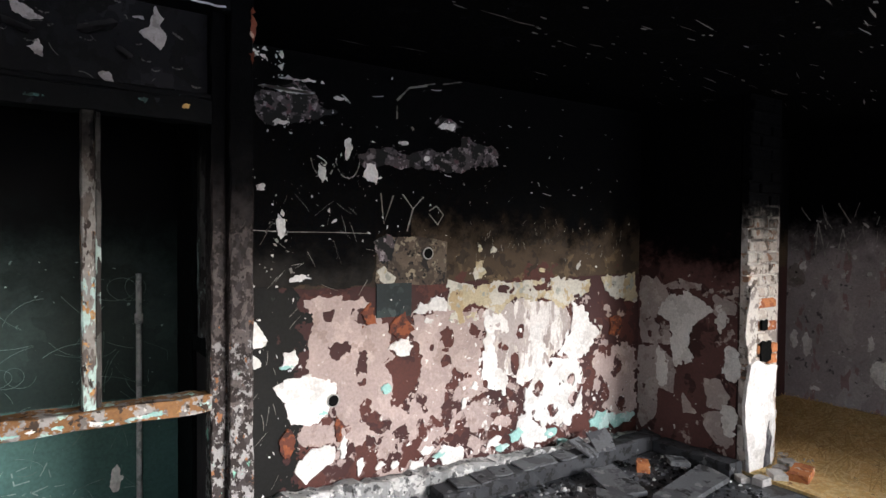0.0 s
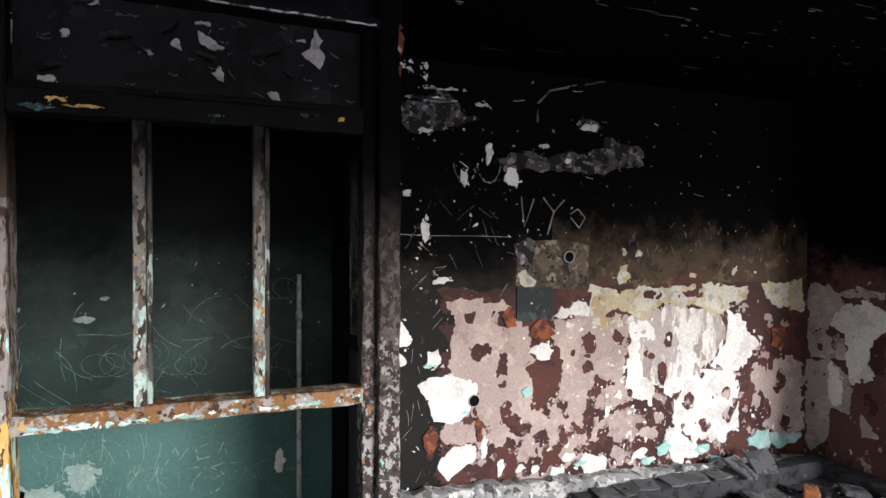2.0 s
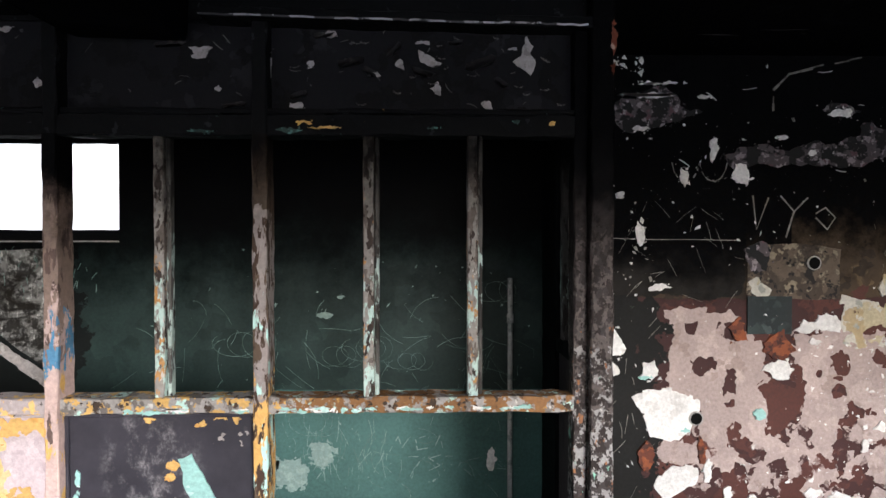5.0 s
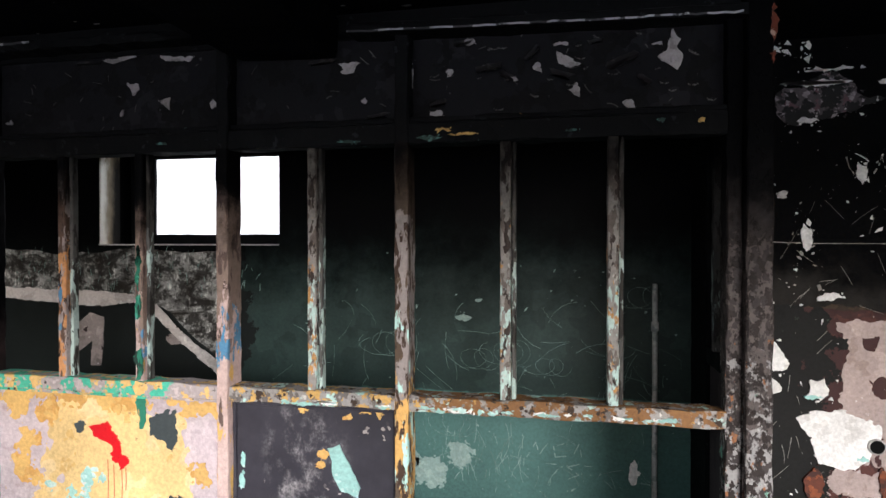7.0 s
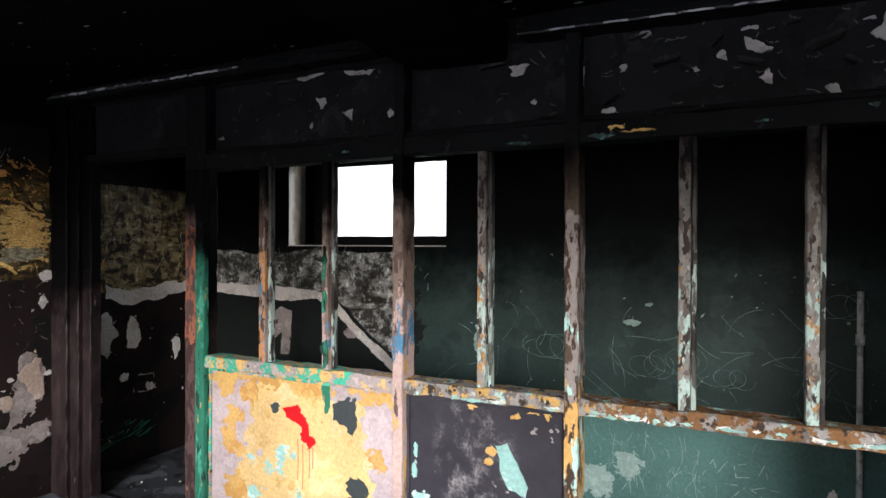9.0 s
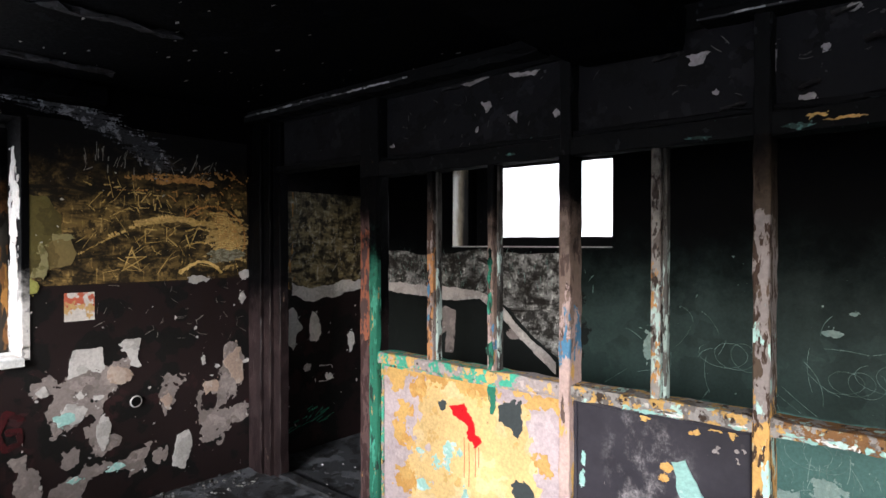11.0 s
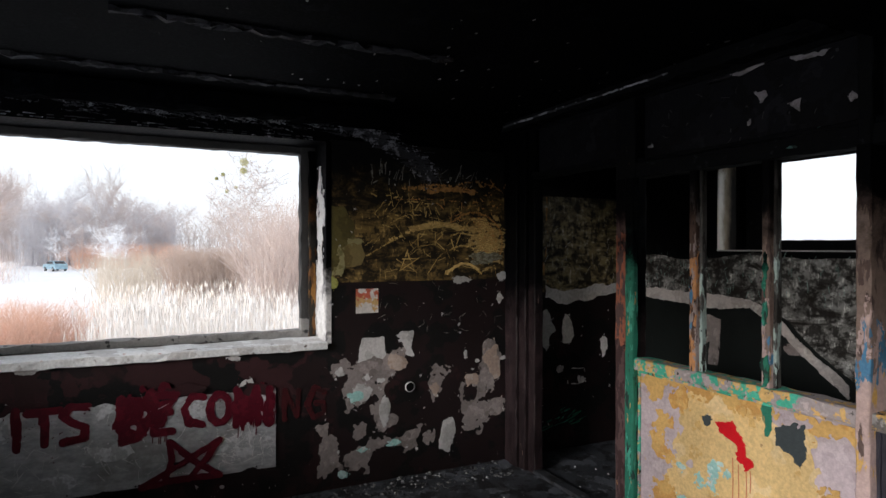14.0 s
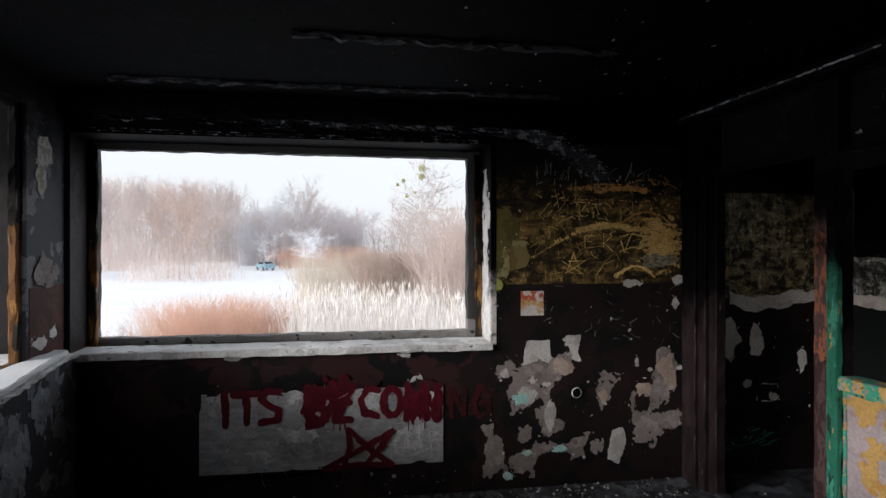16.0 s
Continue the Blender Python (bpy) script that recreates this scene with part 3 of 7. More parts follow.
grey_smudge = painted("grey_smudge", (0.13, 0.125, 0.13), [((0.055, 0.05, 0.06), 16, 0.5, None), ((0.2, 0.195, 0.2), 20, 0.3, None)], off=111.0)


def smoked_varnish(name, gold, pale, top, off=0.0):
    """Gloss paint browned by smoke and rubbed clean in smears."""
    g = Nodes(name)
    smear = g.noise(5.0, 7, 0.68, 3.0 + off, (1, 0.55, 1.6), 1.2)
    fine = g.noise(38, 4, 0.7, 7.0 + off, (1, 0.3, 1.0))
    hair = g.noise(46, 3, 0.6, 17.0 + off, (1, 1.0, 0.22))
    col = g.mix(g.ramp(smear, 0.36, 0.62), (0.014, 0.011, 0.008), gold)
    col = g.mix(g.math("MULTIPLY", g.ramp(fine, 0.5, 0.72), g.ramp(smear, 0.42, 0.66)), col, pale)
    col = g.mix(g.math("MULTIPLY", g.ramp(hair, 0.58, 0.7), g.ramp(smear, 0.36, 0.6)), col, pale)
    col = g.mix(g.math("MULTIPLY", g.ramp(g.noise(14, 6, 0.7, 29.0 + off), 0.46, 0.58), 0.9), col, (0.012, 0.01, 0.008))
    high = g.math("ADD", g.axis["z"], g.math("MULTIPLY", g.math("SUBTRACT", g.noise(4, 6, 0.7, 11.0 + off), 0.5), 0.9))
    col = g.mix(g.ramp(high, top - 0.36, top), col, (0.0045, 0.0045, 0.005))
    return g.done(col, g.ramp(fine, 0.3, 0.7, 0.4, 0.6), fine, 0.2, 0.002, spec=0.2)


gold_mat = smoked_varnish("smoked_varnish", (0.19, 0.125, 0.044), (0.6, 0.4, 0.15), 2.14)
scraped_mat = smoked_varnish("scraped_green_wall", (0.36, 0.29, 0.15), (0.82, 0.76, 0.58), 2.06, 40.0)
limed_mat = smoked_varnish("scraped_soot", (0.26, 0.26, 0.25), (0.78, 0.78, 0.74), 2.0, 60.0)
gold_scratch = painted("ochre_scratch", (0.72, 0.5, 0.19), [((0.5, 0.32, 0.1), 22, 0.4, None)], off=115.0, soot=(2.2, 2.6))
orange_scratch = painted("orange_scratch", (0.55, 0.28, 0.09), [((0.38, 0.19, 0.06), 26, 0.45, None)], off=116.0, soot=(2.2, 2.6))
pale_scratch = painted("pale_scratch", (0.34, 0.33, 0.3), [((0.2, 0.19, 0.17), 20, 0.5, None)], off=117.0, soot=(2.1, 2.8))
chalk_line = painted("chalk_line", (0.24, 0.34, 0.315), [((0.3, 0.4, 0.37), 30, 0.4, None)], off=120.0)
teal_scratch = painted("chalky_green_scratch", (0.24, 0.35, 0.32), [((0.12, 0.19, 0.17), 20, 0.5, None)], off=118.0, soot=(1.3, 2.0))
brick_mat = painted("orange_brick", (0.5, 0.19, 0.075), [((0.33, 0.11, 0.05), 12, 0.4, None), ((0.6, 0.52, 0.46), 15, 0.28, None)], off=119.0, soot=(1.3, 1.9), bump=1.0)
mortar_mat = painted("lime_mortar", (0.55, 0.51, 0.47), [((0.25, 0.22, 0.2), 14, 0.4, None)], off=121.0, soot=(1.3, 1.78), bump=1.0)
snow_mat = painted("snow", (0.89, 0.9, 0.92), [((0.84, 0.86, 0.89), 0.4, 0.4, None)], off=123.0, rough=0.6, grain=0.04)
rust_mat = painted("rusted_frame", (0.2, 0.09, 0.03), [((0.4, 0.19, 0.05), 14, 0.45, {"z": (0.9, 1.35)}), ((0.03, 0.025, 0.02), 10, 0.45, None), ((0.55, 0.52, 0.5), 16, 0.15, None)], soot=(1.5, 1.9), off=125.0, bump=1.0, grainwise=0.3)
# The bottom rail's lighter grey stands for daylight falling on it.
frame_mat = painted("weathered_lit_frame", (0.06, 0.058, 0.057), [((0.3, 0.29, 0.28), 9, 0.7, {"z": (0.9, 1.06)}, 1.0, 0.05), ((0.05, 0.05, 0.05), 12, 0.14, None)], off=127.0, bump=0.8)


def sheet_metal():
    g = Nodes("scratched_zinc_sheet")
    streak = g.noise(9, 6, 0.7, 2.0, (1, 1, 2.5))
    col = g.mix(g.ramp(streak, 0.35, 0.7), (0.32, 0.325, 0.335), (0.52, 0.53, 0.54))
    col = g.mix(g.ramp(g.noise(3, 5, 0.6, 5.0), 0.5, 0.75), col, (0.2, 0.2, 0.19))
    return g.done(col, g.ramp(streak, 0.3, 0.7, 0.62, 0.4), streak, 0.2, 0.002, metal=0.2, spec=0.4)


zinc_mat = sheet_metal()

# ---- large structure ----
WEST, NORTH, PINK, EAST, SOUTH, FAR, BACK = -4.11, 2.32, 3.05, 3.62, -1.51, 5.81, 3.52
CEIL = 2.47
west, north, pink, east = Plane("x", WEST, 1), Plane("y", NORTH + 0.045, -1), Plane("y", PINK, -1), Plane("x", EAST, -1)
back, south_pier = Plane("y", BACK, -1), Plane("y", -1.57, 1)

floor = part("floor", boxes((WEST - 0.45, EAST, -1.95, BACK + 0.4, -0.2, 0.0)), floor_mat, label="burnt floor covered with ash and grit", kind="structure")
floor_2 = part("floor_2", boxes((EAST, FAR + 0.2, -1.95, BACK + 0.4, -0.2, 0.02)), straw_floor_mat, label="floor of the next room strewn with brown straw", kind="structure")
ceiling = part("ceiling", boxes((WEST - 0.45, FAR + 0.2, -1.95, BACK + 0.4, CEIL, CEIL + 0.25)), ceiling_mat, label="soot-black concrete ceiling", kind="structure")

WIN = (-1.54, 0.965, 0.95, 2.235)  # the wide window: y0, y1, z0, z1
wall_west = part("wall_west", boxes(
    (WEST - 0.44, WEST, -1.95, WIN[0], 0, CEIL), (WEST - 0.44, WEST, WIN[1], BACK + 0.4, 0, CEIL),
    (WEST - 0.44, WEST, WIN[0], WIN[1], 0, WIN[2]), (WEST - 0.44, WEST, WIN[0], WIN[1], WIN[3], CEIL)), west_wall_mat, label="burnt maroon-brown wall with peeling paint patches", kind="structure")
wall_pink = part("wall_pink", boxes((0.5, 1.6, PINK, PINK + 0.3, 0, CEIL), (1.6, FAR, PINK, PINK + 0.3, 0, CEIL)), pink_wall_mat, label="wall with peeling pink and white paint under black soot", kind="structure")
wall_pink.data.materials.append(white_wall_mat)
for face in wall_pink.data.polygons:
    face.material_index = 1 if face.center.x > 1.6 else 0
wall_east = part("wall_east", boxes((EAST, EAST + 0.4, 2.26, PINK, 0, CEIL)), east_wall_mat, label="peeling brown wall stub under black soot", kind="structure")
wall_far = part("wall_far", boxes((FAR, FAR + 0.2, -1.95, PINK, 0, CEIL)), painted("far_wall_paint", (0.35, 0.31, 0.315), [((0.42, 0.38, 0.38), 3, 0.35, None, 0.4), ((0.3, 0.2, 0.2), 7, 0.3, None, 0.4), ((0.12, 0.11, 0.115), 12, 0.2, None), ((0.5, 0.48, 0.46), 22, 0.18, None)], soot=(1.2, 1.75), off=131.0), label="dark smoke-stained wall of the next room", kind="structure")
NWIN = (-3.27, -1.98, 1.54, 2.2)  # the small window of the back room: x0, x1, z0, z1
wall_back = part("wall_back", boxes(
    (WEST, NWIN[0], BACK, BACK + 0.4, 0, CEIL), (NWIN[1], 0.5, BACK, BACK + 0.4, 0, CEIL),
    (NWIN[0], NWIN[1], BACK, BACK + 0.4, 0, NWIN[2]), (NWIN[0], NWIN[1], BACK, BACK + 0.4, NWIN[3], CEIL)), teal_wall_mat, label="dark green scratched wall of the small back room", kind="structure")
SW = [(-3.68, -1.5), (-1.2, 1.0), (1.25, 3.5), (3.8, 5.6)]  # windows of the south wall; the last is unseen, added to let light in
spans = [(WEST, FAR, -1.95, SOUTH, 0, 0.94), (WEST, FAR, -1.64, -1.57, 2.3, CEIL)]
for a, b in zip([WEST] + [s[1] for s in SW], [s[0] for s in SW] + [FAR]):
    spans.append((a, b, -1.64, -1.57, 0.94, 2.3))
wall_south = part("wall_south", boxes(*spans), south_mat, label="sooty parapet wall with wide window openings above it", kind="structure")

# ---- timber partition ----
partition = empty("timber_partition", "burnt timber partition with empty glazing bars and flaking paint", "partition", "structure")
Y0, Y1 = NORTH - 0.02, NORTH + 0.08
RAIL, HEAD = 0.96, 1.94
timber("post", red_post_mat, partition, -2.935, -2.856, Y0, Y1 + 0.02, 0, HEAD, label="post with flaking red paint", seed=1)
timber("post", green_post_mat, partition, -2.853, -2.790, Y0 - 0.005, Y0 + 0.03, 0, HEAD, label="post with flaking green paint", seed=2)
timber("frame_post", plum_mat, partition, -2.853, -2.8, Y0 + 0.033, Y1, 0, HEAD, seed=7)
timber("post", pink_post_mat, partition, -1.64, -1.587, Y0 - 0.01, Y1, 0, HEAD, label="post with flaking pink and blue paint", seed=3)
timber("post", yellow_post_mat, partition, -0.875, -0.82, Y0 - 0.01, Y1, 0, HEAD, label="post with flaking yellow and mint paint", seed=4)
timber("frame_post", end_post_mat, partition, 0.325, 0.378, Y0 + 0.01, Y1, 0, 2.36, seed=5)
timber("post", end_post_mat, partition, 0.380, 0.465, Y0 - 0.03, Y1 + 0.05, 0, CEIL, label="scorched grey end post", seed=6)
orange_mullion_mat = painted("flaking_orange_mullion", (0.1, 0.06, 0.045), [((0.55, 0.26, 0.11), 24, 0.66, {"z": (0.9, 1.55)}), ((0.36, 0.3, 0.29), 30, 0.42, None), ((0.1, 0.25, 0.42), 30, 0.3, {"z": (1.05, 1.5)}), ((0.04, 0.025, 0.02), 34, 0.34, None)], soot=(1.45, 1.9), off=69.0, bump=0.9, grainwise=0.3)
for i, (a, b) in enumerate(((-2.43, -2.372), (-2.04, -1.985), (-1.245, -1.19), (-0.468, -0.41), (-0.076, -0.018))):
    paint = (orange_mullion_mat, pink_post_mat, mullion_mat, mullion_mat, mullion_mat)[i]
    timber("mullion", paint, partition, a, b - 0.018, Y0 + 0.012, Y1 - 0.02, RAIL, HEAD, seed=10 + i, wear=0.0015)
    timber("glazing_bead", bead_mat, partition, b - 0.016, b, Y0 + 0.035, Y1 - 0.03, RAIL, HEAD, seed=20 + i, chamfer=0.003, wear=0.0012)
for i, (a, b, m) in enumerate(((-2.788, -1.64, green_rail_mat), (-1.587, -0.875, rail_mat), (-0.82, 0.325, rail_mat))):
    timber("rail", m, partition, a, b, Y0 + 0.002, Y1 + 0.01, RAIL - 0.06, RAIL, seed=30 + i, wear=0.004)
    timber("header", char_mat, partition, a, b, Y0 + 0.002, Y1, HEAD - 0.005, HEAD + 0.075, seed=40 + i, wear=0.004)
    timber("header_bead", char_mat, partition, a, b, Y0 + 0.014, Y1, HEAD + 0.077, HEAD + 0.1, seed=45 + i)
timber("header", char_mat, partition, -3.77, -2.935, Y0 + 0.002, Y1, 2.03, 2.07, seed=44)
for i, (a, b) in enumerate(((-3.77, -2.935), (-2.788, -1.64), (-1.587, -0.875), (-0.82, 0.325))):
    z0 = 2.07 if i == 0 else HEAD + 0.1
    part("transom_panel", boxes((a, b, NORTH + 0.045, NORTH + 0.07, z0, 2.37)), char_panel, partition, "smoke-blackened plywood panel")
for i, (a, b) in enumerate(((-2.93, -2.778), (-1.64, -1.587), (-0.875, -0.82))):
    timber("upper_post", char_mat, partition, a, b, Y0 - 0.005, Y1, HEAD, 2.37, seed=50 + i)
part("lower_panel", boxes((-2.788, -1.64, NORTH + 0.02, NORTH + 0.045, 0.02, RAIL - 0.06)), yellow_panel_mat, partition, "panel of flaking yellow paint over lilac")
part("lower_panel", boxes((-1.587, -0.875, NORTH + 0.02, NORTH + 0.045, 0.02, RAIL - 0.06)), slate_panel_mat, partition, "slate-grey painted panel with smudges")
for i, (a, b, m) in enumerate(((-2.788, -1.64, green_rail_mat), (-1.587, -0.875, slate_panel_mat))):
    timber("panel_bead", m, partition, a, a + 0.016, NORTH + 0.006, NORTH + 0.019, 0.02, RAIL - 0.062, seed=63 + i, chamfer=0.004)
    timber("panel_bead", m, partition, b - 0.016, b, NORTH + 0.006, NORTH + 0.019, 0.02, RAIL - 0.062, seed=65 + i, chamfer=0.004)
    timber("panel_bead", m, partition, a + 0.016, b - 0.016, NORTH + 0.006, NORTH + 0.019, RAIL - 0.078, RAIL - 0.062, seed=67 + i, chamfer=0.004)
sagging = bar(bmesh.new(), -1.05, 0.38, Y0 - 0.04, Y1, 2.36, 2.40, seed=60, wear=0.004)
for v in sagging.verts:
    v.co.z -= (v.co.x + 1.05) * 0.022
part("cornice", sagging, char_mat, partition)
timber("cornice", char_mat, partition, -4.08, -1.72, Y0 - 0.05, Y1, 2.39, 2.425, seed=61, wear=0.006)
timber("cornice", char_mat, partition, -4.08, -1.72, Y0 - 0.02, Y1, 2.43, CEIL, seed=62)
part("head_board", boxes((-4.08, 0.38, NORTH + 0.03, NORTH + 0.07, 2.37, CEIL)), char_mat, partition)
# door frame by the window wall, a stack of steps
timber("door_jamb", plum_mat, partition, WEST + 0.002, -4.03, Y0, Y1 + 0.03, 0, 2.03, seed=70)
timber("door_jamb", plum_mat, partition, -4.028, -3.93, Y0 - 0.015, Y1 + 0.02, 0, 2.37, seed=71)
timber("door_jamb", plum_mat, partition, -3.928, -3.85, Y0 + 0.005, Y1, 0, 2.37, seed=72)
timber("door_jamb", plum_mat, partition, -3.848, -3.77, Y0 + 0.03, Y1, 0, 2.37, seed=73)
timber("threshold", concrete_mat, partition, -3.77, -2.935, Y0 + 0.02, Y1, 0, 0.025, seed=74)
# side of the back room
plum_panel_mat = painted("plum_side_panel", (0.075, 0.058, 0.062), [((0.05, 0.038, 0.042), 6, 0.5, None, 0.4), ((0.3, 0.28, 0.27), 22, 0.14, None)], off=82.0)
side = empty("side_partition", "charred side partition of the back room with a small light", "partition", "structure")
timber("post", char_mat, side, 0.43, 0.49, PINK + 0.1, BACK, 0, CEIL, seed=80)
timber("rail", char_mat, side, 0.43, 0.49, 2.42, PINK + 0.1, 0.98, 1.06, seed=81)
timber("mullion", bead_mat, side, 0.42, 0.48, 2.6, 2.68, 1.06, 1.94, seed=82)
timber("mullion", mullion_mat, side, 0.425, 0.48, 2.8, 2.84, 1.06, 1.94, seed=84)
timber("mullion", bead_mat, side, 0.425, 0.48, 2.96, 3.02, 1.06, 1.94, seed=83)
part("lower_panel", boxes((0.448, 0.458, 2.42, PINK + 0.09, 0.05, 0.975)), plum_panel_mat, side, "dark plum painted panel")
part("panel", boxes((0.46, 0.5, 2.40, BACK, 0, CEIL)), char_panel, side)

# beam under the ceiling
beam = tagged(part("ceiling_beam", bar(bmesh.new(), -1.56, -1.12, -1.57, NORTH + 0.02, 2.30, CEIL - 0.002, wear=0.008, step=0.1, chamfer=0.02, seed=90), ceiling_mat), "sooty concrete beam across the ceiling", "beam", kind="structure")
lintel = tagged(part("lintel", bar(bmesh.new(), WEST, WEST + 0.11, -1.57, 1.35, 2.34, CEIL - 0.002, wear=0.012, step=0.07, chamfer=0.02, seed=91), ceiling_mat), "crusted sooty lintel above the window", "lintel", kind="structure")


# ---- windows ----
def window_frame(name, axis, at, depth, u0, u1, z0, z1, width, material, label):
    w = empty(name, label, "window", "structure")
    def tim(n, a, b, c, d, seed):
        span = (at, at + depth, a, b, c, d) if axis == "x" else (a, b, at, at + depth, c, d)
        timber(n, material, w, *span, seed=seed, wear=0.005)
    tim("frame_side", u0, u0 + (width * 0.4 if axis == "x" else width), z0, z1, 101)
    tim("frame_side", u1 - width, u1, z0, z1, 102)
    tim("frame_top", u0 + width * 0.4, u1 - width, z1 - width * 0.5, z1, 103)
    tim("frame_bottom", u0 + width * 0.4, u1 - width, z0, z0 + 0.05, 104)
    return w


window_1 = window_frame("window_1", "x", -4.47, 0.07, WIN[0], WIN[1], WIN[2], WIN[3], 0.1, frame_mat, "wide window opening with a bare weathered frame and no glass")
timber("rust_strip", rust_mat, window_1, -4.398, -4.36, WIN[1] - 0.05, WIN[1] - 0.002, WIN[2], WIN[3] - 0.03, seed=105, wear=0.006)
timber("rust_strip", rust_mat, window_1, -4.395, -4.36, WIN[0] + 0.002, WIN[0] + 0.05, WIN[2], WIN[3] - 0.03, seed=106, wear=0.006)
part("reveal", boxes((-4.355, WEST + 0.004, WIN[1] - 0.006, WIN[1] - 0.001, WIN[2], WIN[3])), reveal_mat, window_1, "chipped white plaster reveal, sooty at the top")
part("reveal_edge", boxes((WEST + 0.001, WEST + 0.007, WIN[1] - 0.002, WIN[1] + 0.03, WIN[2] - 0.01, WIN[3])), reveal_mat, window_1)
timber("sill", sill_mat, window_1, -4.36, WEST + 0.03, WIN[0], WIN[1], WIN[2] - 0.04, WIN[2] + 0.006, label="sill with flaking white paint", seed=107, wear=0.004)


def widened(bm):
    """Draws the room-side edge of a sill further in, away from the corner."""
    for v in bm.verts:
        if v.co.y > SOUTH - 0.04:
            v.co.y += 0.15 * min(1.0, max(0.0, (v.co.x + 3.95) / 0.9))
    return bm



for i, (a, b) in enumerate(SW):
    w = window_frame("window_%d" % (i + 3), "y", -1.636, 0.04, a, b, 0.94, 2.3, 0.045, rust_mat, "wide window opening with a rusted bare frame")
    part("sill", widened(bar(bmesh.new(), a - 0.2 if i else WEST + 0.03, b, -1.95, SOUTH + 0.03, 0.945, 0.965, seed=110 + i, wear=0.006)), sill_mat, w)
snow_sill = tagged(part("snow_layer", widened(bar(bar(bmesh.new(), -3.98, -1.5, -1.575, SOUTH + 0.015, 0.967, 0.998, wear=0.004, chamfer=0.008, seed=116), -3.57, -1.5, -1.93, -1.665, 0.967, 1.0, wear=0.006, chamfer=0.01, seed=115)), snow_mat), "thin layer of snow blown onto the sill", "snow")
def graded_reveal():
    """Cream plaster that turns brown, then black, towards the outer edge, and brown at the top."""
    g = Nodes("graded_reveal")
    rag = g.math("SUBTRACT", g.noise(14, 6, 0.65, 3.0, (1, 1, 0.5)), 0.5)
    away = g.math("ADD", g.math("SUBTRACT", g.axis["y"], BACK), g.math("MULTIPLY", rag, 0.09))
    col = g.mix(g.ramp(away, 0.015, 0.075), (0.88, 0.86, 0.8), (0.32, 0.26, 0.18))
    col = g.mix(g.ramp(away, 0.06, 0.13), col, (0.012, 0.011, 0.01))
    col = g.mix(g.ramp(g.math("ADD", g.axis["z"], g.math("MULTIPLY", rag, 0.5)), 2.0, 2.2), col, (0.16, 0.12, 0.06))
    return g.done(col, 0.75, rag, 0.4, 0.003)


window_2 = window_frame("window_2", "y", BACK + 0.3, 0.06, NWIN[0], NWIN[1], NWIN[2], NWIN[3], 0.03, frame_mat, "small bare window opening of the back room")
timber("shutter_board", char_mat, window_2, NWIN[0] + 0.014, -3.06, BACK + 0.27, BACK + 0.298, NWIN[2], NWIN[3], seed=130, wear=0.002)
timber("shutter_board", char_mat, window_2, -3.058, NWIN[1], BACK + 0.27, BACK + 0.298, 2.135, NWIN[3], seed=132, wear=0.002)
timber("shutter_board", char_mat, window_2, -3.058, NWIN[1], BACK + 0.27, BACK + 0.298, NWIN[2], NWIN[2] + 0.07, seed=131, wear=0.002)
part("reveal", boxes((NWIN[0] + 0.001, NWIN[0] + 0.012, BACK - 0.004, BACK + 0.17, NWIN[2], NWIN[3])), graded_reveal(), window_2, "pale plaster reveal turning brown and black outwards")

part("window_sill", boxes((NWIN[0], NWIN[1], BACK - 0.012, BACK + 0.268, NWIN[2] - 0.004, NWIN[2] + 0.004)), pale_plaster, window_2, "thin pale sill catching the daylight")

# ---- outdoors ----
ground = part("ground", boxes((-2500, 2500, -2500, 2500, -2.2, -1.9)), snow_mat, label="snow-covered field reaching to the horizon", kind="structure")

# ---- marks and peeling patches on the walls ----
# pink wall
PINK_FIELDS = (
    [(0.97, 1.19), (1.08, 1.21), (1.3, 1.22), (1.33, 1.15), (1.26, 1.05), (1.37, 1.08), (1.46, 1.05), (1.48, 0.85), (1.4, 0.81), (1.46, 0.7), (1.28, 0.62), (1.13, 0.68), (0.97, 0.8), (0.99, 0.98)],
    [(1.1, 0.7), (1.46, 0.7), (1.51, 0.56), (1.57, 0.49), (1.5, 0.4), (1.49, 0.29), (1.4, 0.29), (1.36, 0.42), (1.24, 0.36), (1.23, 0.5), (1.14, 0.56)],
    [(0.93, 0.46), (1.0, 0.56), (1.14, 0.52), (1.2, 0.44), (1.1, 0.4)],
    [(1.62, 1.07), (1.86, 1.1), (2.15, 1.07), (2.13, 0.83), (2.11, 0.69), (2.17, 0.56), (1.98, 0.53), (1.92, 0.66), (1.85, 0.6), (1.81, 0.42), (1.73, 0.48), (1.65, 0.63), (1.7, 0.78), (1.62, 0.92)],
    [(1.98, 0.44), (2.1, 0.5), (2.17, 0.43), (2.1, 0.32), (2.03, 0.34)],
    [(3.12, 0.66), (3.16, 0.73), (3.38, 0.72), (3.6, 0.73), (3.6, 0.21), (3.5, 0.17), (3.23, 0.3), (3.29, 0.37), (3.22, 0.5), (3.12, 0.54)],
)
PINK_BARE = [(1.16, 0.92, 0.13, 0.09), (1.1, 1.11, 0.07, 0.07), (1.3, 0.81, 0.06, 0.13), (1.38, 0.46, 0.12, 0.06), (1.32, 0.55, 0.06, 0.09), (1.85, 0.93, 0.08, 0.16), (1.69, 0.8, 0.1, 0.06), (1.84, 0.78, 0.06, 0.08), (1.98, 0.68, 0.1, 0.06), (1.75, 0.87, 0.05, 0.06), (3.37, 0.59, 0.09, 0.12), (3.44, 0.3, 0.1, 0.12), (2.06, 0.95, 0.06, 0.05), (1.3, 1.08, 0.09, 0.09), (3.3, 0.68, 0.05, 0.08)]
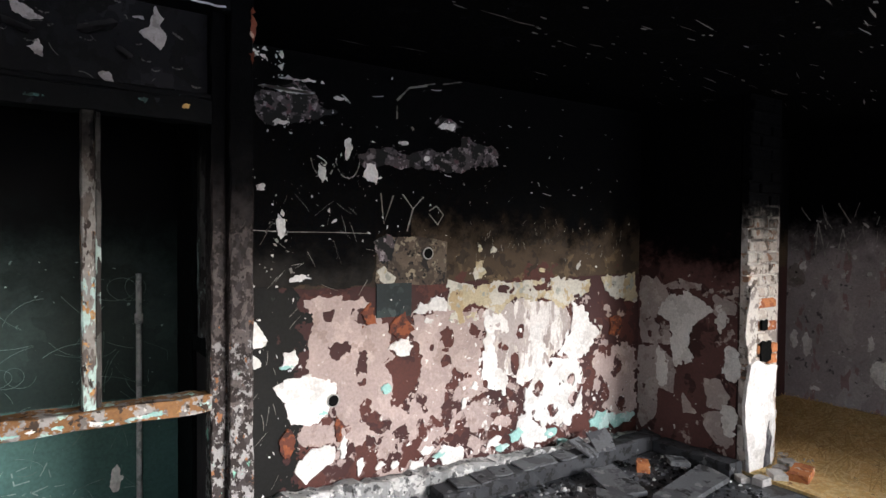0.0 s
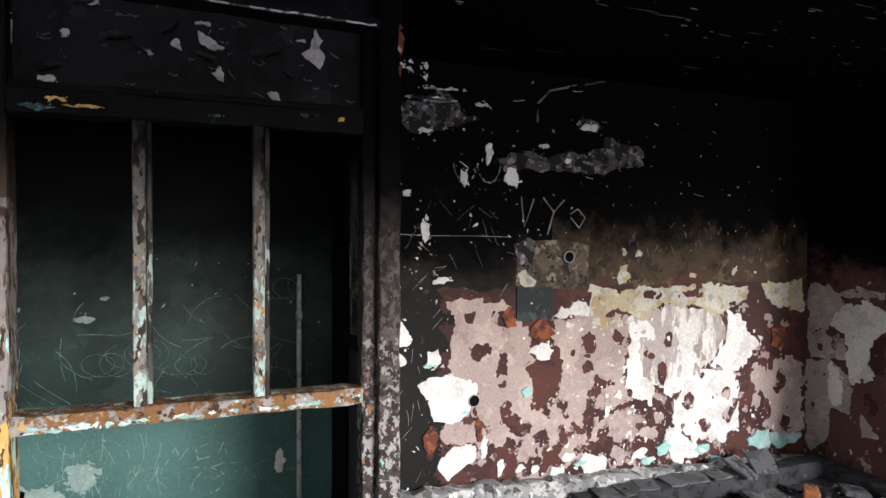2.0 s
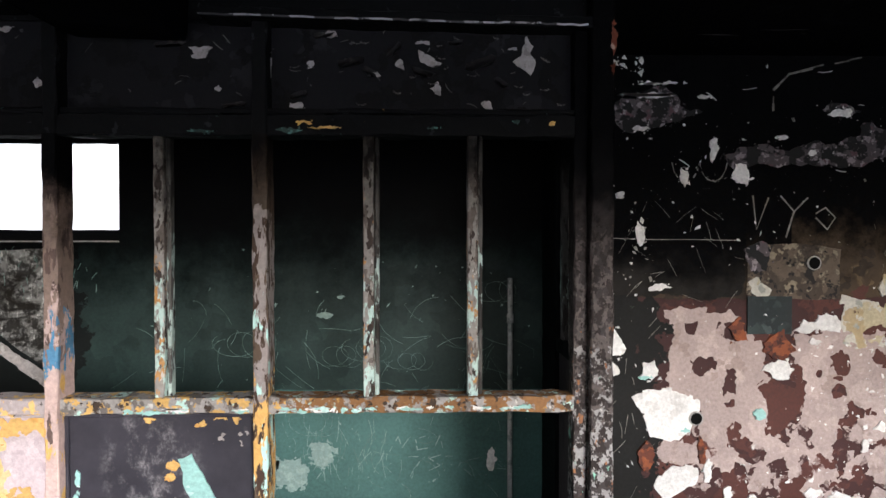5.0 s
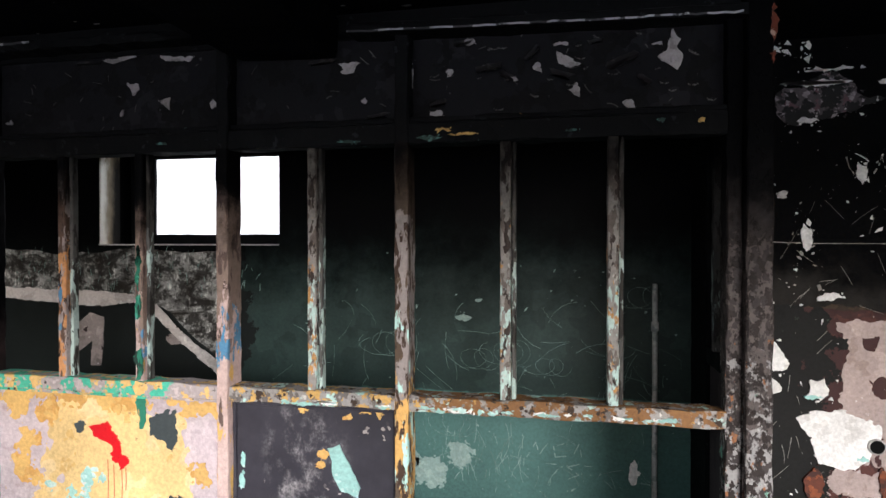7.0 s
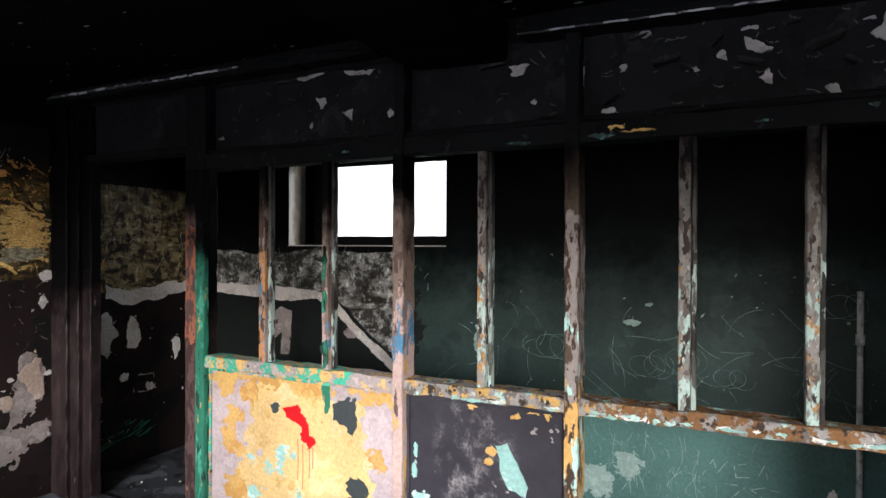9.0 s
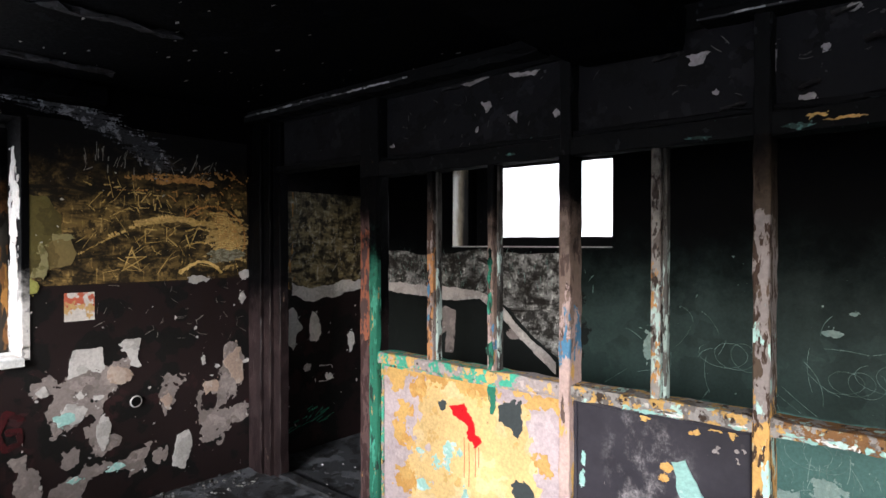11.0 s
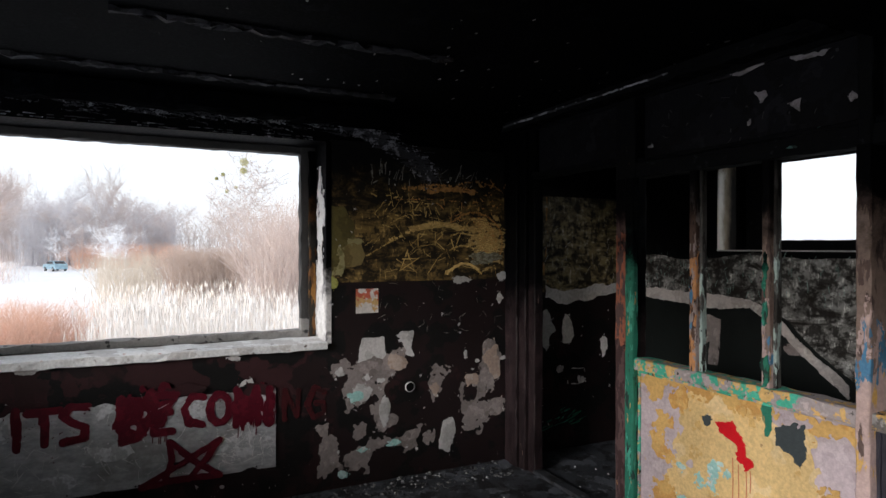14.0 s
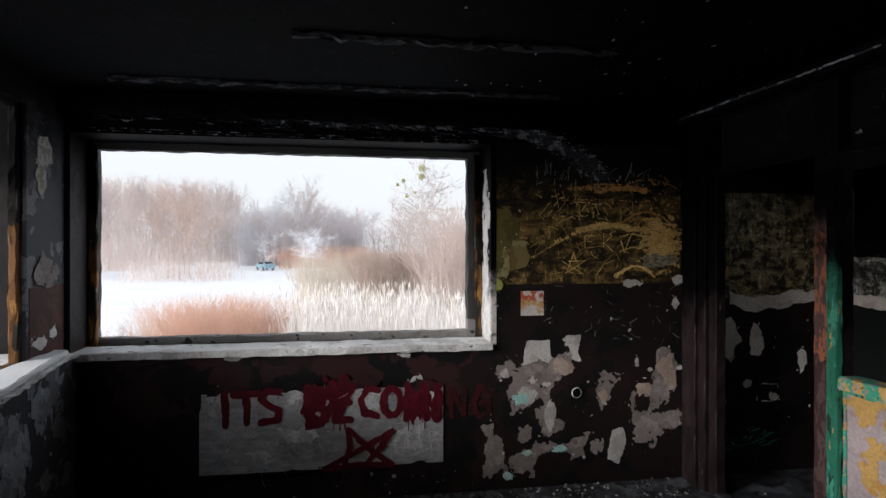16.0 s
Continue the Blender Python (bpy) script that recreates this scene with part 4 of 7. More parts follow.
PINK_BITS = [(1.8, 0.36, 0.12, 0.08), (1.62, 0.42, 0.07, 0.12), (1.62, 0.6, 0.05, 0.08), (2.36, 0.44, 0.07, 0.09), (1.9, 0.36, 0.06, 0.1), (3.18, 0.44, 0.06, 0.18), (2.05, 0.24, 0.1, 0.05), (3.26, 1.02, 0.08, 0.06), (2.3, 0.34, 0.1, 0.06)]
paint_layer("pink_paint", pink, PINK_FIELDS, PINK_BITS, PINK_BARE, pink_paint, wall_pink, 1, 0.0018, edge=0.045, chip=1.9, label="dusty pink paint flaking off the maroon coat")
paint_layer("streaked_plaster", pink, [[(2.12, 1.06), (2.34, 1.11), (2.47, 1.14), (2.86, 1.05), (2.9, 0.9), (2.76, 0.72), (2.66, 0.62), (2.46, 0.56), (2.38, 0.6), (2.2, 0.7), (2.16, 0.9)]], [], [(2.3, 0.82, 0.1, 0.06), (2.44, 0.9, 0.06, 0.08), (2.4, 0.72, 0.05, 0.1)], streaked_plaster, wall_pink, 2, 0.0032, chip=1.7, drawn=0.6)
WHITE_FIELDS = (
    [(0.79, 0.76), (0.87, 0.8), (0.99, 0.8), (1.13, 0.74), (1.13, 0.67), (1.09, 0.58), (0.99, 0.53), (0.89, 0.56), (0.86, 0.66)],
    [(0.91, 0.32), (0.95, 0.38), (1.0, 0.42), (1.14, 0.41), (1.13, 0.33), (1.03, 0.28), (0.97, 0.24)],
    [(2.13, 1.04), (2.34, 0.99), (2.34, 0.93), (2.22, 0.94), (2.19, 0.85), (2.28, 0.69), (2.32, 0.61), (2.3, 0.54), (2.18, 0.56), (2.11, 0.69), (2.14, 0.83)],
    [(2.53, 0.94), (2.59, 0.99), (2.65, 0.8), (2.65, 0.65), (2.76, 0.6), (2.74, 0.45), (2.6, 0.3), (2.48, 0.41), (2.48, 0.54), (2.56, 0.64), (2.53, 0.79)],
    [(2.76, 0.78), (2.88, 0.89), (2.9, 1.05), (3.01, 1.04), (3.05, 0.93), (3.23, 0.89), (3.19, 0.81), (3.06, 0.75), (3.0, 0.66), (2.9, 0.68), (2.8, 0.72)],
    [(2.66, 0.67), (2.86, 0.7), (3.0, 0.66), (2.97, 0.42), (3.03, 0.33), (2.95, 0.28), (2.77, 0.23), (2.62, 0.27), (2.6, 0.45)],
    [(2.39, 0.27), (2.42, 0.37), (2.55, 0.3), (2.73, 0.21), (2.7, 0.14), (2.49, 0.15)],
)
WHITE_BARE = [(2.8, 0.5, 0.07, 0.1), (2.9, 0.55, 0.06, 0.07), (2.62, 0.52, 0.07, 0.06), (2.72, 0.36, 0.1, 0.05), (2.56, 0.74, 0.04, 0.1), (2.84, 0.6, 0.05, 0.06), (3.03, 0.48, 0.05, 0.12), (2.25, 0.97, 0.07, 0.03), (2.66, 0.72, 0.06, 0.1), (2.95, 0.4, 0.08, 0.06), (2.55, 0.36, 0.06, 0.06)]
paint_layer("white_plaster", pink, WHITE_FIELDS[:2], [], [], white_plaster, wall_pink, 3, 0.0058, edge=0.02, chip=1.2)
paint_layer("white_plaster", pink, WHITE_FIELDS[2:], [], WHITE_BARE, white_plaster, wall_pink, 4, 0.0054, edge=0.045, chip=2.0, drawn=0.7)
patches("plaster_patch", pink, [(0.71, 1.03, 0.08, 0.14), (0.7, 0.9, 0.06, 0.05), (0.89, 0.89, 0.1, 0.09), (1.53, 0.9, 0.12, 0.11), (1.68, 1.1, 0.1, 0.07), (1.79, 1.12, 0.13, 0.1), (1.72, 1.03, 0.06, 0.04), (1.44, 1.15, 0.04, 0.04), (1.64, 0.19, 0.09, 0.07), (1.72, 0.26, 0.08, 0.05), (1.88, 0.21, 0.17, 0.11), (2.22, 0.22, 0.11, 0.05), (1.4, 0.24, 0.06, 0.06), (1.28, 0.26, 0.05, 0.08), (1.18, 0.38, 0.05, 0.1), (1.5, 0.22, 0.05, 0.04), (2.06, 0.6, 0.05, 0.05), (1.98, 0.5, 0.04, 0.06)], white_plaster, wall_pink, 294, 0.42, 0.0065)
patches("plaster_patch", pink, [(0.94, 2.33, 0.2, 0.022), (0.86, 2.27, 0.22, 0.02), (0.72, 2.5, 0.06, 0.03), (1.34, 1.87, 0.08, 0.12), (0.83, 2.1, 0.08, 0.03), (1.84, 2.18, 0.12, 0.05), (1.05, 1.86, 0.04, 0.09), (1.15, 2.26, 0.06, 0.02), (0.83, 1.58, 0.04, 0.1), (0.73, 1.77, 0.04, 0.03), (0.92, 1.31, 0.11, 0.05), (1.2, 2.0, 0.05, 0.1), (1.55, 2.06, 0.06, 0.02), (1.7, 1.98, 0.04, 0.03)], clean_plaster, wall_pink, 320, 0.35, 0.0045)
smoked_plaster = painted("smoked_plaster", (0.09, 0.075, 0.083), [((0.3, 0.26, 0.28), 26, 0.4, None), ((0.13, 0.07, 0.085), 18, 0.3, None), ((0.012, 0.012, 0.013), 15, 0.5, None), ((0.5, 0.47, 0.47), 34, 0.16, None)], off=141.0)
patches("smoked_patch", pink, [(1.6, 1.97, 0.6, 0.12), (2.02, 2.0, 0.34, 0.1), (0.85, 2.19, 0.45, 0.12), (1.4, 1.97, 0.25, 0.12), (2.05, 2.05, 0.3, 0.12), (1.85, 2.2, 0.16, 0.08), (0.9, 2.2, 0.3, 0.16)], smoked_plaster, wall_pink, 340, 0.45, 0.0025)
cream_plaster = painted("cream_plaster", (0.5, 0.43, 0.29), [((0.56, 0.54, 0.48), 6, 0.5, None), ((0.44, 0.34, 0.2), 8, 0.3, None), ((0.36, 0.37, 0.33), 10, 0.3, None), ((0.08, 0.035, 0.03), 12, 0.16, None)], off=143.0)
paint_layer("cream_plaster", pink, [[(1.86, 1.26), (2.09, 1.23), (2.21, 1.26), (2.47, 1.24), (2.75, 1.25), (3.07, 1.22), (3.07, 1.15), (2.82, 1.05), (2.61, 1.13), (2.37, 1.12), (2.25, 1.04), (2.09, 1.1), (1.95, 1.08), (1.86, 1.13)], [(3.21, 1.24), (3.58, 1.27), (3.58, 1.05), (3.42, 1.06), (3.23, 1.14)]], [(2.0, 1.04, 0.2, 0.05)], [(2.3, 1.2, 0.1, 0.04), (2.62, 1.19, 0.14, 0.04), (2.95, 1.12, 0.1, 0.04)], cream_plaster, wall_pink, 5, 0.0042, edge=0.03, chip=1.9)
patches("cream_patch", pink, [(1.43, 1.3, 0.1, 0.09), (2.09, 1.32, 0.1, 0.11), (1.56, 1.29, 0.06, 0.05), (2.1, 1.46, 0.03, 0.05), (2.2, 1.45, 0.05, 0.04), (2.62, 1.31, 0.05, 0.03), (2.96, 1.33, 0.04, 0.04)], cream_plaster, wall_pink, 360, 0.4, 0.004)
brown_soot = painted("brown_smoke_stain", (0.13, 0.1, 0.075), [((0.07, 0.052, 0.04), 9, 0.5, None), ((0.26, 0.22, 0.16), 16, 0.34, None), ((0.02, 0.017, 0.016), 16, 0.36, None)], off=145.0, soot=(1.46, 1.7))
plate("smoke_field", pink, [(1.37, 1.27), (1.85, 1.25), (1.85, 1.5), (1.62, 1.53), (1.39, 1.52)], brown_soot, wall_pink, 343, 0.03, 0.0022)
part("box_mark", boxes((1.375, 1.6, PINK - 0.0095, PINK - 0.0005, 1.075, 1.265)), painted("box_mark_paint", (0.04, 0.056, 0.056), [((0.026, 0.034, 0.036), 7, 0.5, None), ((0.07, 0.09, 0.09), 12, 0.25, None), ((0.5, 0.5, 0.49), 18, 0.16, None)], off=148.0), wall_pink, "grey-green rectangle left by a switch box")
patches("turquoise_patch", pink, [(3.2, 0.19, 0.2, 0.14), (3.38, 0.18, 0.2, 0.1), (3.52, 0.18, 0.1, 0.08), (2.42, 0.24, 0.15, 0.07), (1.44, 0.67, 0.05, 0.05), (2.72, 0.19, 0.1, 0.06), (2.3, 0.18, 0.1, 0.05), (2.81, 0.12, 0.1, 0.04), (1.07, 0.59, 0.05, 0.02), (0.86, 0.86, 0.05, 0.02), (1.8, 0.22, 0.06, 0.03)], turquoise_paint, wall_pink, 380, 0.45, 0.0098)
rust_spot = painted("rust_spot", (0.24, 0.07, 0.03), [((0.13, 0.04, 0.024), 16, 0.5, None), ((0.4, 0.14, 0.05), 30, 0.2, None), ((0.06, 0.024, 0.02), 22, 0.34, None)], off=147.0)
patches("rust_spot", pink, [(3.35, 0.88, 0.12, 0.13), (1.54, 1.0, 0.15, 0.15), (0.87, 0.47, 0.07, 0.14), (1.33, 1.09, 0.09, 0.12), (1.15, 0.47, 0.04, 0.08), (1.14, 0.52, 0.03, 0.06)], rust_spot, wall_pink, 395, 0.35, 0.0098)
rnd = random.Random(7)
bm = bmesh.new()
flecks(bm, pink, rnd, 0.55, 1.3, 1.3, 2.35, 70, 0.022)
flecks(bm, pink, rnd, 1.3, 3.5, 1.3, 1.75, 60, 0.016)
flecks(bm, pink, rnd, 0.55, 0.98, 0.1, 1.3, 40, 0.02)
flecks(bm, pink, rnd, 1.3, 3.5, 0.05, 0.5, 220, 0.025, 0.0095)
flecks(bm, pink, rnd, 1.6, 3.1, 0.45, 1.1, 200, 0.022, 0.0095)
flecks(bm, pink, rnd, 0.95, 1.6, 0.3, 1.2, 40, 0.014, 0.0095)
flecks(bm, pink, rnd, 0.55, 3.5, 1.7, 2.42, 110, 0.014)
scribble(bm, pink, rnd, 0.6, 3.3, 1.8, 2.4, 14, 0.004, 0.09, 0.1, slope=-0.1)
flecks(bm, pink, rnd, 0.5, 0.85, 2.38, 2.46, 60, 0.035)
part("plaster_flecks", bm, clean_plaster, wall_pink, kind="stuff")
bm = bmesh.new()
scribble(bm, pink, rnd, 0.6, 1.35, 1.25, 1.75, 22, 0.0016, 0.2, 0.05)
scribble(bm, pink, rnd, 2.0, 3.4, 1.35, 1.62, 40, 0.0025, 0.07, 0.06, slope=1.5)
scribble(bm, pink, rnd, 0.55, 0.92, 0.2, 1.3, 24, 0.0025, 0.12, 0.1, slope=1.0)
flecks(bm, pink, rnd, 0.75, 0.9, 1.35, 1.8, 40, 0.02)
flecks(bm, pink, rnd, 1.0, 2.2, 1.8, 2.15, 90, 0.014)
ribbon(bm, pink, [(0.62, 1.56), (0.85, 1.55), (1.1, 1.55), (1.34, 1.545)], 0.003)
stroke(bm, pink, rnd, [(1.5, 2.2), (1.5, 2.3), (1.58, 2.38), (1.75, 2.42), (1.95, 2.46)], 0.012, 0.003, 0.4)
for cu in (1.06, 1.2):
    stroke(bm, pink, rnd, [(cu + 0.07 * math.cos(3.3 + k * 0.4), 1.95 + 0.11 * math.sin(3.3 + k * 0.4)) for k in range(8)], 0.007, 0.003, 0.2)
for pts in (((1.40, 1.77), (1.42, 1.6), (1.48, 1.76)), ((1.54, 1.77), (1.61, 1.69), (1.68, 1.76)), ((1.61, 1.69), (1.57, 1.56)), ((1.72, 1.68), (1.77, 1.71), (1.82, 1.66), (1.78, 1.6), (1.72, 1.66))):
    ribbon(bm, pink, pts, 0.008, 0.003)
part("scratches", bm, pale_scratch, wall_pink, "pale letters and lines scratched in the soot", kind="stuff")


def socket_hole(plane, u, z, r, parent):
    """A round wall socket left open: a ring, and a black disc painted as the hole's shade."""
    ring, hole = bmesh.new(), bmesh.new()
    n = 20
    inner = [(math.cos(6.28318 * i / n), math.sin(6.28318 * i / n)) for i in range(n)]
    a = [ring.verts.new(plane.at_point(u + c * r, z + s * r, 0.016)) for c, s in inner]
    b = [ring.verts.new(plane.at_point(u + c * r * 1.22, z + s * r * 1.2, 0.0105)) for c, s in inner]
    d = [ring.verts.new(plane.at_point(u + c * r, z + s * r, 0.012)) for c, s in inner]
    for i in range(n):
        j = (i + 1) % n
        ring.faces.new((a[i], a[j], b[j], b[i]))
        ring.faces.new((a[i], d[i], d[j], a[j]))
    hole.faces.new([hole.verts.new(plane.at_point(u + c * r, z + s * r, 0.0122)) for c, s in inner])
    o = part("socket_ring", ring, pale_plaster, parent, "broken ring of an empty wall socket")
    part("socket_hole", hole, black_mat, o)


black_mat = painted("hole_shade_black", (0.004, 0.004, 0.004), [], grain=0.1, spec=0.05)
socket_hole(pink, 1.117, 0.652, 0.03, wall_pink)
socket_hole(pink, 1.71, 1.432, 0.03, wall_pink)
patches("smoked_patch", pink, [(1.43, 1.45, 0.13, 0.14)], smoked_plaster, wall_pink, 348, 0.3, 0.006)

# stub wall
paint_layer("pale_plaster", east, [[(2.79, 1.12), (2.63, 1.14), (2.4, 1.03), (2.5, 0.99), (2.6, 0.92), (2.61, 0.73), (2.56, 0.7), (2.71, 0.61), (2.76, 0.73), (2.76, 0.94), (2.87, 0.97)]], [(2.84, 0.6, 0.1, 0.28), (2.37, 0.98, 0.08, 0.14), (2.29, 0.66, 0.1, 0.22), (2.3, 0.33, 0.12, 0.22)], [], stub_plaster, wall_east, 7, 0.0055, edge=0.028, chip=1.9)
STUB_FIELDS = (
    [(3.03, 1.24), (2.88, 1.24), (2.79, 1.12), (2.87, 0.97), (2.98, 0.93), (3.04, 0.85), (3.03, 1.07)],
    [(2.82, 1.18), (2.7, 1.24), (2.52, 1.22), (2.52, 1.17), (2.74, 1.17)],
    [(3.04, 0.87), (2.93, 0.92), (2.76, 0.84), (2.76, 0.77), (3.01, 0.73)],
    [(3.04, 0.71), (2.87, 0.74), (2.73, 0.64), (2.74, 0.42), (2.86, 0.42), (2.87, 0.23), (3.0, 0.09), (3.04, 0.14)],
    [(2.43, 1.14), (2.27, 1.1), (2.27, 1.02), (2.41, 1.03)],
    [(2.49, 0.56), (2.37, 0.57), (2.3, 0.48), (2.35, 0.38), (2.47, 0.38)],
    [(2.5, 0.26), (2.45, 0.35), (2.33, 0.37), (2.27, 0.28), (2.27, 0.17), (2.36, 0.12), (2.47, 0.2)],
    [(2.65, 0.44), (2.53, 0.31), (2.65, 0.29)],
)
paint_layer("taupe_paint", east, STUB_FIELDS, [], [(2.93, 0.83, 0.04, 0.05), (2.84, 0.84, 0.04, 0.05)], stub_taupe, wall_east, 6, 0.003, edge=0.025, chip=1.5)
bm = flecks(bmesh.new(), east, rnd, 2.3, 3.0, 0.1, 1.3, 30, 0.02, 0.012)
part("plaster_flecks", bm, pale_plaster, wall_east, kind="stuff")
# plaster cast over the end of the stub wall
pier = Plane("y", 2.19, -1)
part("mortar_bed", boxes((3.625, 4.015, 2.207, 2.249, 0, CEIL)), mortar_mat, wall_east)
cast = Plane("y", 2.185, -1)
plate("plaster_cast", cast, [(3.62, 0.0), (3.9, 0.0), (3.94, 0.25), (3.9, 0.5), (3.95, 0.68), (3.8, 0.7), (3.7, 0.74), (3.62, 0.72)], white_plaster, wall_east, 441, 0.1, 0.02, "thick white plaster left on the wall end")
plate("plaster_cast", cast, [(3.62, 0.72), (3.69, 0.74), (3.71, 0.95), (3.7, 1.2), (3.66, 1.24), (3.62, 1.2)], mortar_mat, wall_east, 442, 0.14, 0.012)
plate("soot_mark", Plane("y", 2.163, -1), [(3.79, 0.02), (3.88, 0.02), (3.89, 0.2), (3.85, 0.32), (3.82, 0.24)], grey_smudge, wall_east, 450, 0.12, 0.002)
# Flat black plates paint the shade inside gaps left by fallen bricks.
for x, z, w, h in ((3.79, 0.965, 0.07, 0.07), (3.82, 0.79, 0.12, 0.13)):
    plate("gap_shade", cast, [(x - w / 2, z - h / 2), (x + w / 2, z - h / 2), (x + w / 2, z + h / 2), (x - w / 2, z + h / 2)], black_mat, wall_east, int(z * 100), 0.12, 0.012, "black plate for the shade in a gap of fallen bricks")

# wall of the next room
far = Plane("x", FAR, -1)
far_marks = flecks(bmesh.new(), far, rnd, 1.6, 3.0, 0.05, 1.8, 170, 0.035)
part("plaster_flecks", far_marks, pale_plaster, wall_far, kind="stuff")
patches("plaster_patch", far, [(2.97, 0.57, 0.07, 0.14), (2.85, 0.52, 0.1, 0.2), (2.33, 0.62, 0.05, 0.14), (2.24, 0.38, 0.14, 0.24), (2.81, 1.01, 0.05, 0.05), (2.77, 0.14, 0.08, 0.05), (2.9, 1.28, 0.06, 0.09)], white_plaster, wall_far, 460, 0.35)
patches("taupe_patch", far, [(3.0, 1.17, 0.2, 0.25)], taupe_plaster, wall_far, 466, 0.35)
bm = scribble(bmesh.new(), far, rnd, 2.3, 2.9, 1.3, 1.75, 16, 0.008, 0.2, 0.05, slope=1.5)
for pts in (((2.8, 1.34), (2.78, 1.7)), ((2.78, 1.68), (2.7, 1.34)), ((2.62, 1.34), (2.57, 1.62)), ((2.57, 1.62), (2.5, 1.3)), ((2.62, 1.44), (2.53, 1.43))):
    stroke(bm, far, rnd, curve(pts, 5), 0.014, 0.004, 0.15)
part("scratches", bm, pale_scratch, wall_far, kind="stuff")

# window wall
WEST_FIELDS = (
    [(1.06, 0.62), (1.1, 0.74), (1.24, 0.86), (1.36, 0.86), (1.52, 0.87), (1.5, 0.76), (1.4, 0.71), (1.36, 0.56), (1.24, 0.6), (1.1, 0.46)],
    [(1.94, 0.62), (2.07, 0.66), (2.12, 0.86), (2.26, 0.86), (2.26, 0.7), (2.2, 0.55), (2.08, 0.46), (2.2, 0.42), (2.1, 0.2), (1.95, 0.25), (1.92, 0.4)],
    [(0.92, 0.1), (0.9, 0.4), (0.97, 0.42), (1.0, 0.33), (1.06, 0.3), (1.05, 0.16)],
    [(1.06, 0.12), (1.08, 0.22), (1.26, 0.3), (1.34, 0.3), (1.46, 0.3), (1.66, 0.34), (1.6, 0.16), (1.5, 0.14), (1.42, 0.24), (1.3, 0.22), (1.24, 0.08)],
)
WEST_BITS = [(1.06, 0.77, 0.1, 0.1), (1.74, 0.62, 0.1, 0.22), (1.8, 0.7, 0.09, 0.06), (1.34, 0.45, 0.07, 0.26), (1.18, 0.34, 0.09, 0.1), (2.22, 0.4, 0.16, 0.12), (1.4, 0.38, 0.12, 0.1), (1.66, 0.24, 0.07, 0.1)]
paint_layer("taupe_paint", west, WEST_FIELDS, WEST_BITS, [(2.0, 0.53, 0.1, 0.12), (1.3, 0.66, 0.05, 0.05)], taupe_plaster, wall_west, 8, 0.0032, edge=0.04, chip=1.8, label="taupe undercoat laid bare in flakes")
beige_plaster = painted("beige_undercoat", (0.36, 0.27, 0.22), [((0.42, 0.34, 0.29), 9, 0.4, None)], off=149.0)
patches("beige_patch", west, [(1.44, 0.79, 0.14, 0.1), (2.19, 0.74, 0.13, 0.24), (2.02, 0.62, 0.12, 0.1), (1.73, 0.58, 0.07, 0.1)], beige_plaster, wall_west, 520, 0.35, 0.0056)
paint_layer("pale_plaster", west, [[(1.18, 0.81), (1.2, 0.96), (1.37, 0.97), (1.37, 0.82), (1.28, 0.84)], [(1.44, 0.97), (1.57, 0.99), (1.56, 0.88), (1.58, 0.8), (1.5, 0.86)], [(1.77, 0.16), (1.8, 0.34), (1.87, 0.37), (1.9, 0.28), (1.84, 0.13)]], [(1.2, 0.6, 0.12, 0.1), (1.36, 0.45, 0.05, 0.2), (1.05, 0.75, 0.06, 0.07)], [], pale_plaster, wall_west, 9, 0.0055, edge=0.028, chip=1.3)
patches("plaster_patch", west, [(1.05, 0.75, 0.05, 0.06), (1.36, 0.45, 0.04, 0.16), (1.2, 0.6, 0.12, 0.1), (1.24, 0.7, 0.05, 0.05), (1.34, 0.67, 0.06, 0.03), (-0.64, 0.9, 0.09, 0.03), (0.4, 0.89, 0.09, 0.03), (1.94, 1.33, 0.15, 0.04), (2.27, 1.35, 0.07, 0.06), (2.25, 1.19, 0.04, 0.09), (0.47, 0.72, 0.08, 0.09), (1.97, 0.8, 0.03, 0.07), (2.29, 0.75, 0.06, 0.03)], pale_plaster, wall_west, 530, 0.35, 0.0062)
patches("turquoise_patch", west, [(1.15, 0.58, 0.1, 0.07), (1.08, 0.09, 0.07, 0.04), (1.43, 0.24, 0.09, 0.04), (1.21, 0.23, 0.08, 0.03)], turquoise_paint, wall_west, 550, 0.45, 0.008)
socket_hole(west, 1.54, 0.61, 0.03, wall_west)
bm = flecks(bmesh.new(), west, rnd, 0.95, 2.28, 0.05, 1.3, 90, 0.022, 0.008)
flecks(bm, west, rnd, -0.8, 0.9, 0.02, 0.2, 30, 0.03, 0.005)
flecks(bm, west, rnd, 1.0, 2.25, 1.35, 2.1, 40, 0.02, 0.008)
part("plaster_flecks", bm, pale_plaster, wall_west, kind="stuff")
part("smoked_varnish", boxes((WEST + 0.0005, WEST + 0.0025, 0.99, 2.29, 1.33, 2.25)), gold_mat, wall_west, "smoke-browned gloss paint above the dado")
bm, orange = bmesh.new(), bmesh.new()
for pts, w, gap in ((((1.39, 1.6), (1.62, 1.7), (1.77, 1.725), (1.98, 1.69)), 0.026, 0.08), (((1.85, 1.64), (1.94, 1.66), (2.04, 1.64)), 0.013, 0.1), (((1.84, 1.54), (1.94, 1.57), (2.04, 1.55)), 0.012, 0.12), (((1.84, 1.39), (1.93, 1.44), (2.03, 1.43), (2.09, 1.37)), 0.014, 0.1), (((1.4, 1.72), (1.5, 1.77), (1.62, 1.78)), 0.008, 0.3), (((1.23, 1.5), (1.35, 1.57), (1.45, 1.62)), 0.01, 0.3)):
    stroke(bm, west, rnd, curve(pts, 8), w, 0.005, gap)
